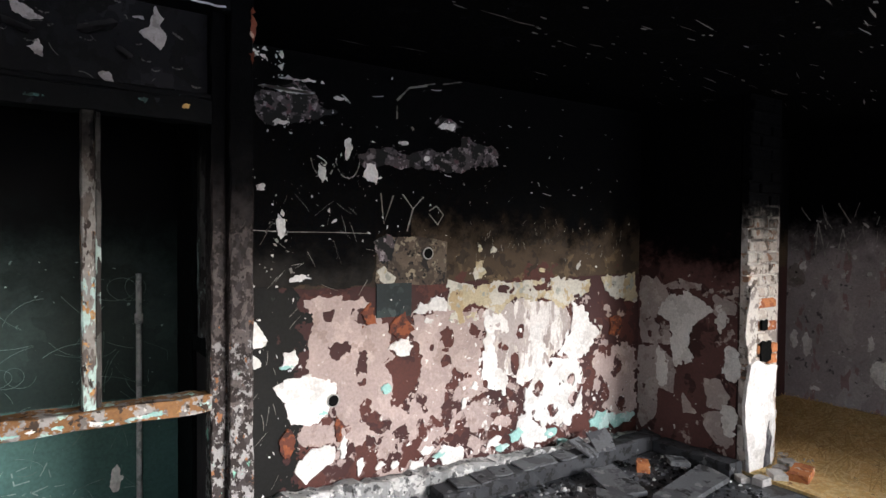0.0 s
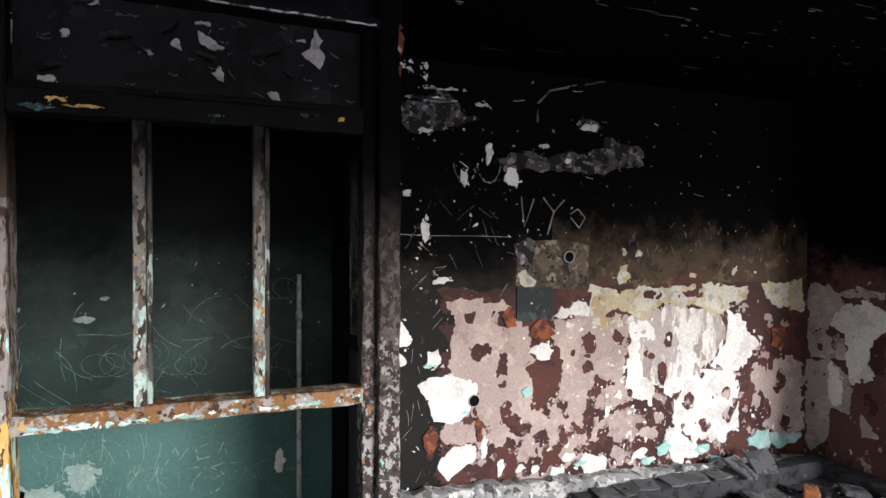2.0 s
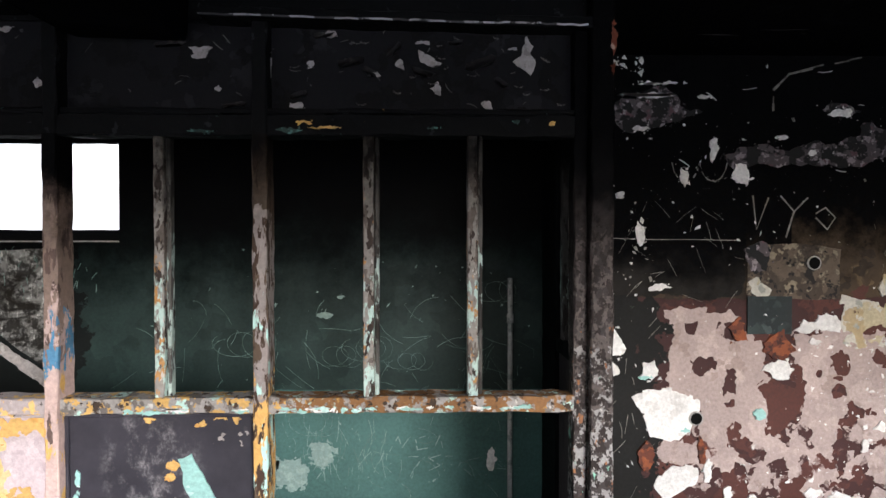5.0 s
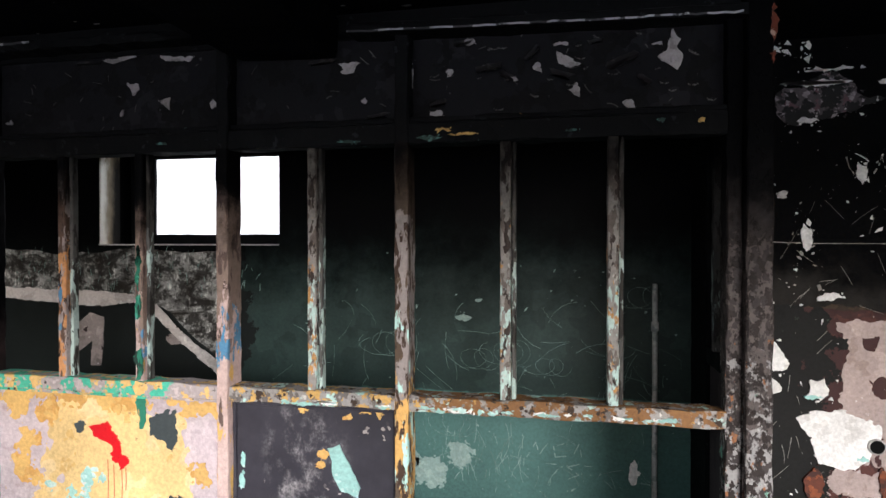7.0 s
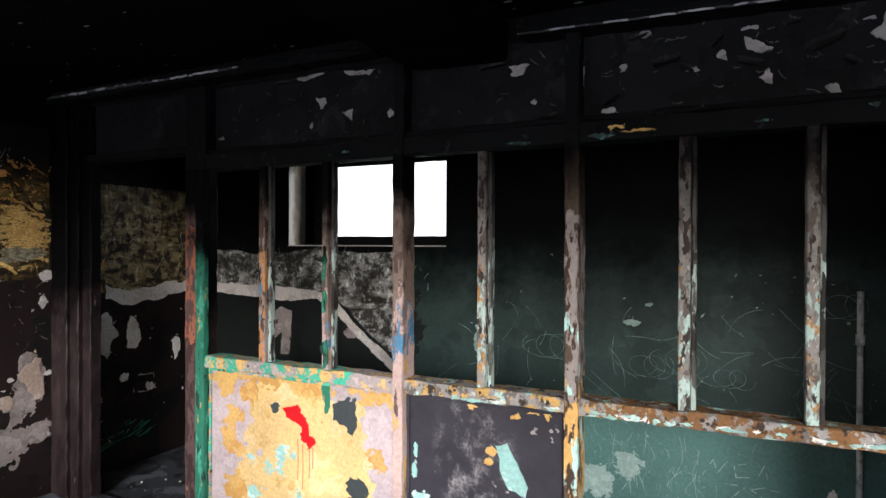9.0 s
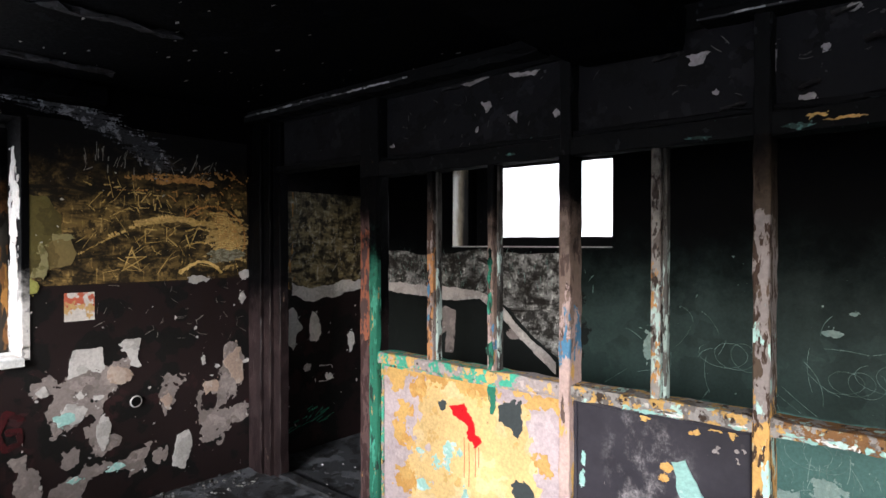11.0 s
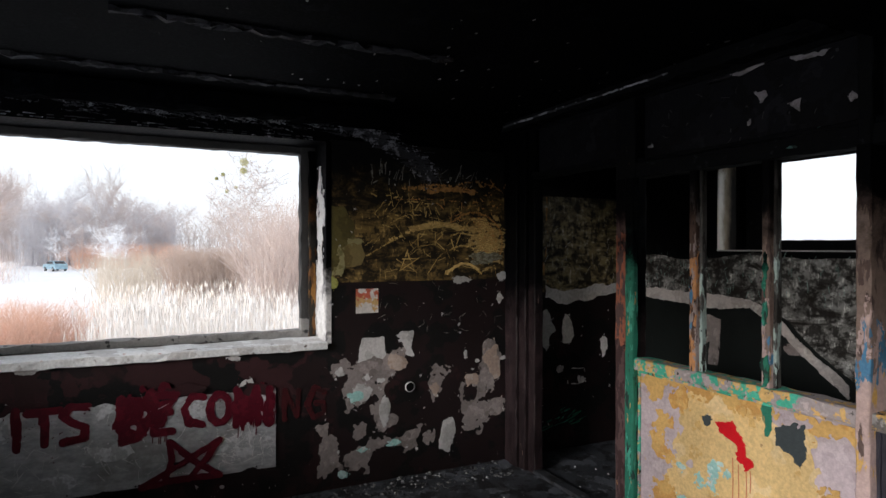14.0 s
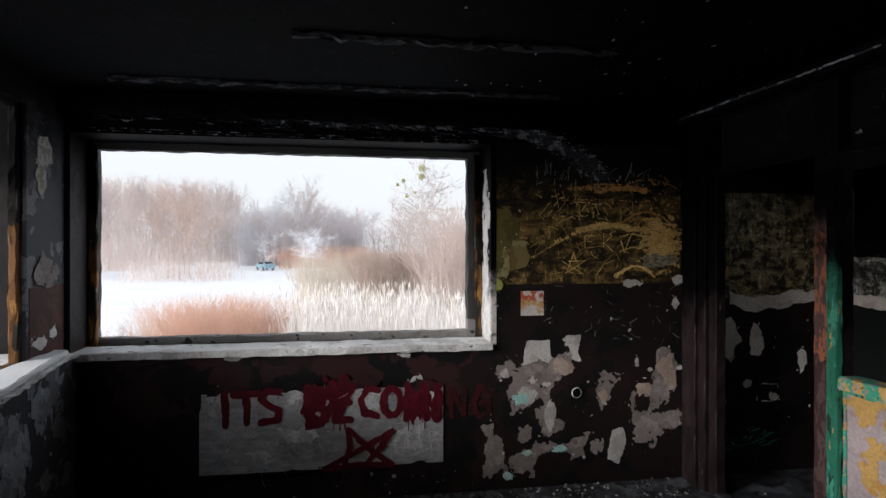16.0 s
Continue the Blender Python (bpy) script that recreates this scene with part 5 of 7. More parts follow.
for pts, w, gap in ((((1.47, 1.95), (1.72, 1.97), (2.0, 1.955)), 0.03, 0.16), (((1.62, 1.985), (1.8, 1.99), (1.98, 1.975)), 0.016, 0.3), (((1.85, 1.73), (1.98, 1.8), (2.13, 1.79), (2.25, 1.69), (2.27, 1.56), (2.23, 1.46)), 0.016, 0.15), (((1.9, 2.0), (2.05, 2.03), (2.2, 2.0), (2.28, 1.96)), 0.014, 0.35), (((1.44, 1.88), (1.7, 1.89), (1.95, 1.88)), 0.01, 0.5)):
    stroke(orange, west, rnd, curve(pts, 8), w, 0.0045, gap)
for k in range(46):
    a = 1.0 - k * 0.034
    stroke(bm if k % 3 else orange, west, rnd, curve([(2.03 + 0.05 * math.cos(a * 2), 1.6 + 0.17 * a), (2.13, 1.6 + 0.16 * a), (2.24 - 0.03 * abs(a), 1.57 + 0.1 * a)], 5), 0.009, 0.005, 0.4)
for k in range(50):
    u, z = rnd.uniform(1.28, 2.22), rnd.uniform(1.76, 1.92)
    stroke(orange if u > 1.75 else bm, west, rnd, [(u, z), (u + rnd.uniform(-0.05, 0.05), z - rnd.uniform(-0.03, 0.07))], 0.008, 0.004, 0.25)
for k in range(18):
    u, z = rnd.uniform(2.05, 2.3), rnd.uniform(1.84, 2.04)
    stroke(orange, west, rnd, [(u, z), (u + rnd.uniform(-0.04, 0.04), z - rnd.uniform(-0.03, 0.05))], 0.012, 0.004, 0.15)
for pts in (((1.67, 1.65), (1.6, 1.65), (1.6, 1.57), (1.67, 1.57)), ((1.6, 1.61), (1.65, 1.61)), ((1.73, 1.66), (1.73, 1.54)), ((1.79, 1.65), (1.735, 1.6), (1.8, 1.54)), ((1.84, 1.66), (1.88, 1.54), (1.93, 1.66)), ((1.36, 1.8), (1.4, 1.86), (1.44, 1.79)), ((1.48, 1.87), (1.48, 1.79)), ((1.52, 1.87), (1.6, 1.87)), ((1.56, 1.87), (1.56, 1.79)), ((1.7, 1.86), (1.65, 1.86), (1.65, 1.79))):
    stroke(bm, west, rnd, pts, 0.009, 0.0056, 0.2)
scribble(bm, west, rnd, 1.25, 2.24, 1.4, 1.9, 60, 0.0028, 0.16, 0.06, 0.004)
flecks(bm, west, rnd, 1.25, 2.22, 1.4, 1.98, 70, 0.014, 0.004)
part("scratches", orange, orange_scratch, wall_west, "orange-brown smears rubbed through the smoke film", kind="stuff")
patches("pale_smear", west, [(2.13, 1.49, 0.22, 0.06), (2.1, 1.46, 0.16, 0.04)], painted("grey_gold_smear", (0.3, 0.29, 0.22), [((0.16, 0.14, 0.09), 30, 0.5, None)], off=152.0, grainwise=2.5), wall_west, 565, 0.3, 0.0062)
swirl_gold = painted("rubbed_gold_paint", (0.62, 0.42, 0.16), [((0.42, 0.27, 0.09), 30, 0.45, None, 3.0), ((0.75, 0.56, 0.26), 34, 0.25, None, 3.0)], off=158.0)
paint_layer("rubbed_swirl", west, [], [(2.14, 1.6, 0.26, 0.3)], [(2.05, 1.5, 0.1, 0.1)], swirl_gold, wall_west, 130, 0.0046, 0.006, 0.075, 2.4, 22.0, 2.2, "golden paint rubbed clean in curved smears")
paint_layer("rubbed_bar", west, [], [], [], swirl_gold, wall_west, 131, 0.0052, 0.006, 0.014, 1.8, 24.0, 1.6, lines=(curve([(1.56, 1.68), (1.74, 1.715), (1.97, 1.695)], 5),), radius=0.019)
paint_layer("rubbed_bar", west, [], [], [], orange_scratch, wall_west, 132, 0.0052, 0.006, 0.014, 2.2, 24.0, 1.6, lines=(curve([(1.68, 1.95), (1.85, 1.965), (2.02, 1.95)], 5),), radius=0.017)
paint_layer("rubbed_bar", west, [], [], [], gold_scratch, wall_west, 133, 0.0055, 0.006, 0.008, 1.8, 26.0, 1.4, lines=(curve([(1.82, 1.38), (1.93, 1.44), (2.02, 1.43), (2.1, 1.37)], 5),), radius=0.01)
star = [(1.52 + 0.085 * math.sin(k * 2.5133), 1.46 + 0.07 * math.cos(k * 2.5133)) for k in range(6)]
stroke(bm, west, rnd, star, 0.008, 0.0065, 0.1)
part("scratches", bm, gold_scratch, wall_west, "ochre lines scratched through the smoke film", kind="stuff")
bm = scribble(bmesh.new(), west, rnd, 1.25, 2.1, 1.97, 2.08, 46, 0.005, 0.1, 0.06, 0.005, slope=1.4)
scribble(bm, west, rnd, 1.3, 2.25, 0.95, 1.33, 36, 0.0025, 0.09, 0.15, 0.005)
part("scratches", bm, pale_scratch, wall_west, kind="stuff")
olive = painted("olive_stain", (0.13, 0.108, 0.034), [((0.1, 0.08, 0.026), 4, 0.5, None), ((0.16, 0.135, 0.045), 6, 0.3, None)], off=151.0)
plate("olive_patch", west, [(0.98, 1.83), (1.08, 1.82), (1.15, 1.72), (1.15, 1.61), (1.1, 1.56), (1.06, 1.41), (0.98, 1.4)], olive, wall_west, 570, 0.08, 0.0045)
patches("olive_patch", west, [(1.14, 1.52, 0.17, 0.19)], painted("brown_olive_stain", (0.2, 0.15, 0.06), [((0.15, 0.11, 0.04), 8, 0.5, None)], off=156.0), wall_west, 571, 0.06, 0.0062)
patches("cream_patch", west, [(1.06, 1.47, 0.05, 0.16), (1.14, 1.6, 0.12, 0.04), (1.03, 1.41, 0.08, 0.05)], painted("pale_olive_chip", (0.28, 0.25, 0.12), [((0.18, 0.155, 0.065), 20, 0.4, None)], off=157.0), wall_west, 572, 0.4, 0.0088)
patches("lime_spot", west, [(1.0, 1.33, 0.07, 0.08)], painted("lime_green_stain", (0.36, 0.36, 0.1), [((0.28, 0.27, 0.07), 14, 0.4, None)], off=150.0), wall_west, 574, 0.12, 0.005)
# The crust's pale blue-grey also holds the daylight on its ridges.
crust = bmesh.new()
CRUST_LINE = curve([(-1.4, 2.42), (-0.48, 2.4), (0.24, 2.39), (1.04, 2.375), (1.27, 2.31), (1.51, 2.21), (1.66, 2.08)], 60)
for p in CRUST_LINE:
    for _ in range(2):
        u, z = p[0] + rnd.gauss(0, 0.03), min(p[1] + rnd.gauss(-0.035, 0.028), 2.455)
        stroke(crust, west, rnd, curve([(u, z), (u + rnd.uniform(0.02, 0.06), z + rnd.uniform(-0.012, 0.006)), (u + rnd.uniform(0.06, 0.12), z + rnd.uniform(-0.02, 0.004))], 3), rnd.uniform(0.003, 0.013), 0.006 + rnd.random() * 0.012, 0.3)
for z, u1 in ((2.265, 0.99), (2.25, 0.97)):
    stroke(crust, west, rnd, [(-1.45 + 0.08 * k, z - 0.012 * (k / 30)) for k in range(30) if -1.45 + 0.08 * k < u1], 0.007, 0.008, 0.45)
part("soot_crust", crust, painted("lit_ash_crust", (0.3, 0.305, 0.34), [((0.05, 0.052, 0.06), 18, 0.6, None)], off=153.0), wall_west, kind="stuff")

sticker = part("paper_label", boxes((WEST + 0.0005, WEST + 0.003, 1.16, 1.315, 1.125, 1.285)), painted("stained_paper", (0.62, 0.58, 0.55), [((0.5, 0.12, 0.07), 9, 0.42, None), ((0.55, 0.35, 0.15), 11, 0.3, None)], off=155.0))
tagged(sticker, "small square paper label with red stains on the wall", "label")

sheet = empty("metal_sheet", "scratched zinc sheet fixed under the window, sprayed with red letters", "metal sheet")
bm = bar(bmesh.new(), WEST + 0.001, WEST + 0.008, -0.83, 0.645, 0.205, 0.69, wear=0.002, step=0.08, chamfer=0.002, seed=160)
part("sheet", bm, zinc_mat, sheet)
front = Plane("x", WEST + 0.009, 1)
patches("worn_edge", front, [(-0.3, 0.71, 0.35, 0.08), (0.1, 0.71, 0.3, 0.07), (0.5, 0.7, 0.25, 0.07), (-0.7, 0.71, 0.25, 0.06), (-0.85, 0.6, 0.06, 0.25), (-0.3, 0.19, 0.9, 0.05), (0.4, 0.2, 0.5, 0.05)], west_wall_mat, sheet, 590, 0.5, 0.0015)


thin_spray = painted("thin_red_spray", (0.05, 0.005, 0.007), [((0.03, 0.005, 0.006), 14, 0.42, None)], off=108.0)


LETTERS = (
    ([(-0.685, 0.7), (-0.68, 0.5)],),
    ([(-0.63, 0.68), (-0.49, 0.685)], [(-0.56, 0.68), (-0.555, 0.51)]),
    ([(-0.36, 0.69), (-0.44, 0.695), (-0.475, 0.65), (-0.43, 0.61), (-0.37, 0.58), (-0.375, 0.52), (-0.47, 0.51)],),
    ([(-0.2, 0.71), (-0.19, 0.47)], [(-0.2, 0.7), (-0.11, 0.69), (-0.11, 0.62), (-0.19, 0.6), (-0.09, 0.57), (-0.11, 0.49), (-0.19, 0.47)]),
    ([(0.08, 0.71), (-0.03, 0.71), (-0.03, 0.5), (0.06, 0.5)], [(-0.03, 0.61), (0.05, 0.61)]),
    ([(0.23, 0.68), (0.17, 0.69), (0.125, 0.62), (0.15, 0.54), (0.22, 0.52)],),
    ([(0.32 + 0.055 * math.cos(k * 0.6283), 0.6 + 0.085 * math.sin(k * 0.6283)) for k in range(11)],),
    ([(0.41, 0.49), (0.42, 0.7), (0.475, 0.58), (0.53, 0.7), (0.54, 0.49)],),
    ([(0.605, 0.69), (0.61, 0.48)],),
    ([(0.7, 0.49), (0.7, 0.67), (0.78, 0.5), (0.785, 0.66)],),
    ([(0.95, 0.63), (0.89, 0.67), (0.84, 0.57), (0.88, 0.48), (0.95, 0.5), (0.95, 0.57), (0.9, 0.57)],),
)
for k, lines in enumerate(LETTERS):
    off_sheet = lines[0][0][0] > 0.65
    paint_layer("letter", west if off_sheet else front, [], [], [], thin_spray if off_sheet else dark_spray, sheet, 30 + k, 0.003 + 0.0001 * k, 0.006, 0.016, 0.7, 16.0, lines=lines, radius=0.017 if off_sheet else 0.022)
paint_layer("spray_smear", front, [[(-0.22, 0.69), (-0.2, 0.73), (-0.08, 0.72), (-0.04, 0.75), (0.05, 0.72), (0.12, 0.69), (0.06, 0.63), (0.02, 0.49), (-0.03, 0.54), (-0.08, 0.5), (-0.13, 0.455), (-0.17, 0.48), (-0.23, 0.48)]], [], [(-0.12, 0.58, 0.06, 0.07), (0.06, 0.56, 0.05, 0.1)], dark_spray, sheet, 10, 0.0024, step=0.009, edge=0.05, chip=2.6, drawn=0.45)
paint_layer("spray_smear", front, [], [(0.48, 0.6, 0.26, 0.24)], [], dark_spray, sheet, 11, 0.0026, step=0.009, edge=0.06, chip=2.6, drawn=0.3)
spatter = bmesh.new()
for k in range(620):
    u = rnd.choice((-0.68, -0.56, -0.42, -0.14, 0.0, 0.17, 0.32, 0.47, 0.6)) + rnd.gauss(0, 0.055)
    flecks(spatter, front, rnd, u, u + 0.004, 0.6 + rnd.gauss(0, 0.075), 0.62 + rnd.gauss(0, 0.075), 1, 0.009, 0.0024)
for k in range(16):
    u, z = rnd.uniform(0.4, 0.64) if k % 2 else rnd.uniform(-0.22, 0.05), rnd.uniform(0.5, 0.56)
    ribbon(spatter, front, [(u, z), (u + 0.002, z - 0.03), (u, z - rnd.uniform(0.05, 0.1))], 0.006, 0.0029)
part("spray_spatter", spatter, dark_spray, sheet, "fine red overspray and runs", kind="stuff")
pale_sheet = painted("rubbed_zinc", (0.6, 0.61, 0.62), [((0.42, 0.425, 0.43), 14, 0.5, None)], off=113.0)
patches("rubbed_patch", front, [(0.2, 0.62, 0.2, 0.14), (0.44, 0.38, 0.26, 0.18), (0.54, 0.62, 0.14, 0.14), (-0.3, 0.66, 0.12, 0.08), (-0.72, 0.62, 0.1, 0.16), (-0.25, 0.42, 0.3, 0.1), (-0.5, 0.3, 0.2, 0.06)], pale_sheet, sheet, 597, 0.5, 0.0012)
paint_layer("star", front, [], [], [], dark_spray, sheet, 50, 0.0068, 0.006, 0.014, 0.7, 16.0, label="sprayed dark red star", lines=([(-0.1, 0.2), (0.12, 0.31), (0.32, 0.42)], [(-0.1, 0.2), (0.1, 0.22), (0.32, 0.21)], [(0.05, 0.44), (0.18, 0.31), (0.32, 0.21)], [(0.05, 0.44), (0.06, 0.33), (0.02, 0.22)], [(0.32, 0.42), (0.24, 0.31), (0.15, 0.21)]), radius=0.018)
bm = scribble(bmesh.new(), front, rnd, -0.8, 0.62, 0.22, 0.66, 90, 0.0018, 0.14, 0.12, 0.0022)
scribble(bm, front, rnd, 0.3, 0.62, 0.26, 0.5, 50, 0.003, 0.12, 0.15, 0.0022)
part("scratching", bm, clean_plaster, sheet, kind="stuff")

# back room walls
part("scratch_field", boxes((WEST + 0.001, WEST + 0.003, 2.42, 3.45, 1.22, 1.95)), scraped_mat, wall_west)
part("pale_band", torn_band(west, [(2.66, 1.22), (2.8, 1.19), (2.95, 1.2), (3.15, 1.22), (3.35, 1.22), (3.5, 1.22)], 0.09, 600, 0.007), clean_plaster, wall_west)
patches("plaster_patch", west, [(2.64, 0.93, 0.17, 0.26), (2.86, 0.92, 0.1, 0.2), (3.22, 0.78, 0.07, 0.16), (2.8, 0.62, 0.06, 0.05), (3.0, 0.52, 0.08, 0.05), (2.6, 0.5, 0.06, 0.08)], clean_plaster, wall_west, 610, 0.3, 0.006)
bm = scribble(bmesh.new(), west, rnd, 2.45, 3.45, 1.25, 1.75, 50, 0.0025, 0.12, 0.04, 0.006, slope=1.2)
flecks(bm, west, rnd, 2.45, 3.4, 0.2, 1.15, 40, 0.02, 0.006)
stroke(bm, west, rnd, [(2.86, 0.6), (2.87, 0.5), (2.98, 0.49), (3.04, 0.53), (3.03, 0.61), (2.93, 0.62), (2.86, 0.6)], 0.012, 0.0065, 0.3)
part("scratches", bm, clean_plaster, wall_west, kind="stuff")
bm = bmesh.new()
for k in range(14):
    u, z = rnd.uniform(2.55, 3.0), rnd.uniform(0.16, 0.3)
    stroke(bm, west, rnd, [(u, z), (u + rnd.uniform(0.05, 0.16), z + rnd.uniform(0.01, 0.06))], 0.014, 0.005, 0.2)
part("green_dabs", bm, green_post_mat, wall_west, "smears of green paint low on the wall", kind="stuff")
bm = bmesh.new()
for k in range(60):
    u, z = 2.44 + 0.25 * rnd.random() ** 2, rnd.uniform(1.3, 1.95)
    stroke(bm, west, rnd, [(u, z), (u + rnd.uniform(-0.01, 0.01), z - rnd.uniform(0.04, 0.14))], 0.014, 0.0055, 0.3)
part("gold_streaks", bm, orange_scratch, wall_west, "rusty gold streaks beside the door frame", kind="stuff")
band_plaster = painted("grey_pink_plaster", (0.5, 0.46, 0.44), [((0.42, 0.38, 0.36), 8, 0.45, None), ((0.6, 0.57, 0.54), 12, 0.3, None)], off=99.5)
plate("scraped_field", back, [(-4.08, 1.24), (-2.95, 1.2), (-2.74, 1.1), (-2.4, 0.83), (-2.33, 0.8), (-2.32, 1.1), (-2.33, 1.5), (-3.0, 1.53), (-4.08, 1.52)], limed_mat, wall_back, 618, 0.05, 0.002, "scraped pale patch under the small window")
paint_layer("pale_band", back, [[(-4.08, 1.25), (-3.63, 1.24), (-3.02, 1.22), (-2.84, 1.15), (-2.68, 0.99), (-2.38, 0.78), (-2.38, 0.7), (-2.66, 0.905), (-2.85, 1.07), (-3.02, 1.16), (-3.33, 1.13), (-3.64, 1.15), (-4.08, 1.18)]], [], [], band_plaster, wall_back, 120, 0.006, 0.007, 0.018, 0.9, 16.0, label="torn edge of pale plaster under the scraped field")
paint_layer("grey_patch", back, [[(-3.45, 1.02), (-3.35, 1.09), (-3.24, 1.06), (-3.25, 0.9), (-3.26, 0.73), (-3.35, 0.73), (-3.33, 0.9), (-3.44, 0.83)]], [], [], taupe_plaster, wall_back, 121, 0.004, 0.007, 0.018, 0.8, 16.0)
paint_layer("grey_patch", back, [], [(-2.72, 0.93, 0.12, 0.07)], [], taupe_plaster, wall_back, 122, 0.004, 0.007, 0.012, 1.0, 18.0)
bm = scribble(bmesh.new(), back, rnd, -2.0, 0.35, 0.6, 1.15, 60, 0.0022, 0.3, 0.3, 0.004)
scribble(bm, back, rnd, -1.1, 0.2, 0.12, 0.75, 60, 0.0026, 0.2, 0.25, 0.004)
scribble(bm, back, rnd, -0.95, -0.5, 0.16, 0.4, 22, 0.003, 0.16, 0.1, 0.004, slope=1.5)
chalk = bmesh.new()
for pts in (((-0.45, 0.33), (-0.4, 0.42), (-0.38, 0.35), (-0.33, 0.42)), ((-0.24, 0.42), (-0.3, 0.4), (-0.29, 0.34), (-0.23, 0.35)), ((-0.2, 0.34), (-0.16, 0.42), (-0.14, 0.33)), ((-0.34, 0.3), (-0.26, 0.3), (-0.31, 0.22)), ((-0.16, 0.31), (-0.22, 0.29), (-0.16, 0.25), (-0.22, 0.22)), ((-0.13, 0.3), (-0.02, 0.3), (-0.05, 0.25))):
    stroke(chalk, back, rnd, pts, 0.006, 0.0046, 0.3)
scribble(chalk, back, rnd, -0.95, -0.45, 0.16, 0.42, 18, 0.003, 0.2, 0.12, 0.0046, slope=1.4)
flecks(chalk, back, rnd, -1.5, 0.4, 0.1, 1.4, 90, 0.02, 0.0046)
part("chalk_lines", chalk, chalk_line, wall_back, "chalk scrawl on the green wall", kind="stuff")
scribble(bm, back, rnd, -4.0, -2.1, 1.2, 1.5, 150, 0.004, 0.07, 0.12, 0.005, slope=1.5)
for cu, cz, r in ((-0.62, 0.92, 0.12), (-0.8, 0.88, 0.1), (-1.35, 0.95, 0.12), (-0.95, 0.5, 0.13), (0.1, 1.25, 0.1), (-0.4, 0.85, 0.08)):
    ph = rnd.uniform(0, 6)
    ribbon(bm, back, [(cu + 0.002 * k + r * (1.0 - 0.006 * k) * math.cos(k * 0.2 + ph), cz + r * 0.55 * (1.0 + 0.002 * k) * math.sin(k * 0.2 + ph)) for k in range(80)], 0.0016, 0.0045)
flecks(bm, back, rnd, -2.0, 0.4, 0.2, 1.5, 60, 0.018, 0.004)
part("scratches", bm, teal_scratch, wall_back, "chalky scribbles on the dark green wall", kind="stuff")
for k, mark in enumerate(((-0.84, 0.31, 0.14, 0.14), (-1.02, 0.2, 0.2, 0.18), (0.135, 0.28, 0.05, 0.13), (-0.73, 1.22, 0.05, 0.03), (-0.83, 1.12, 0.07, 0.025), (-1.75, 0.95, 0.06, 0.18), (-1.15, 0.28, 0.12, 0.14))):
    paint_layer("paint_patch", back, [], [mark], [], chalk_line if k != 2 else clean_plaster, wall_back, 80 + k, 0.005, 0.005, 0.03 if k in (0, 1, 6) else 0.012, 1.9, 24.0)
pipe = bmesh.new()
bmesh.ops.create_cone(pipe, cap_ends=True, segments=12, radius1=0.014, radius2=0.014, depth=1.33, matrix=Matrix.Translation((0.24, BACK - 0.03, 0.665)))
bmesh.ops.create_cone(pipe, cap_ends=True, segments=12, radius1=0.02, radius2=0.02, depth=0.05, matrix=Matrix.Translation((0.24, BACK - 0.03, 1.1)))
tagged(part("conduit_pipe", pipe, painted("grey_conduit", (0.6, 0.6, 0.58), [((0.36, 0.38, 0.37), 16, 0.4, None)], soot=(1.3, 1.6), off=161.0), smooth=True), "thin grey conduit pipe up the green wall", "pipe")

# ---- marks on the partition ----
face = Plane("y", NORTH + 0.045, -1)
patches("paint_flake", face, [(-0.59, 2.33, 0.04, 0.025), (-0.19, 2.12, 0.03, 0.025), (-0.67, 2.22, 0.02, 0.02), (-0.72, 2.06, 0.05, 0.025), (-1.09, 2.27, 0.07, 0.025)], painted("greyed_flake", (0.36, 0.33, 0.335), [((0.25, 0.23, 0.23), 20, 0.4, None)], off=163.0), partition, 700, 0.4, 0.004)
flake = bpy.data.materials["greyed_flake"]
patches("paint_flake", face, [(-0.43, 2.18, 0.03, 0.012), (-0.67, 2.21, 0.015, 0.015), (-0.93, 2.04, 0.068, 0.011), (-1.69, 2.14, 0.04, 0.03), (-2.73, 2.1, 0.03, 0.015), (-2.14, 2.12, 0.015, 0.02), (-1.02, 2.12, 0.022, 0.015), (-0.19, 2.12, 0.03, 0.03), (-0.24, 2.3, 0.05, 0.01), (0.1, 2.28, 0.03, 0.01)], flake, partition, 730, 0.4, 0.0046)
FLAKES = (
    [(0.15, 2.33), (0.18, 2.29), (0.165, 2.26), (0.19, 2.23), (0.17, 2.17), (0.14, 2.2), (0.1, 2.23), (0.135, 2.26)],
    [(-0.26, 2.27), (-0.23, 2.25), (-0.17, 2.22), (-0.21, 2.21), (-0.25, 2.23)],
    [(-0.36, 2.21), (-0.33, 2.24), (-0.32, 2.2)],
    [(-0.02, 2.07), (0.01, 2.08), (0.04, 2.02), (0.01, 2.03)],
    [(-1.13, 2.24), (-1.05, 2.28), (-1.07, 2.24)],
    [(-0.86, 2.25), (-0.82, 2.26), (-0.82, 2.16), (-0.84, 2.16)],
    [(-2.11, 2.25), (-2.06, 2.25), (-2.04, 2.22), (-2.08, 2.2)],
    [(-1.96, 2.17), (-1.9, 2.18), (-1.9, 2.12)],
    [(-2.27, 2.365), (-2.07, 2.368), (-2.19, 2.34)],
    [(-1.94, 2.36), (-1.78, 2.35), (-1.81, 2.33), (-1.92, 2.34)],
)
for i, corners in enumerate(FLAKES):
    paint_layer("paint_flake", face, [corners], [], [], flake, partition, 60 + i, 0.0052, 0.004, 0.012, 1.0, 26.0)


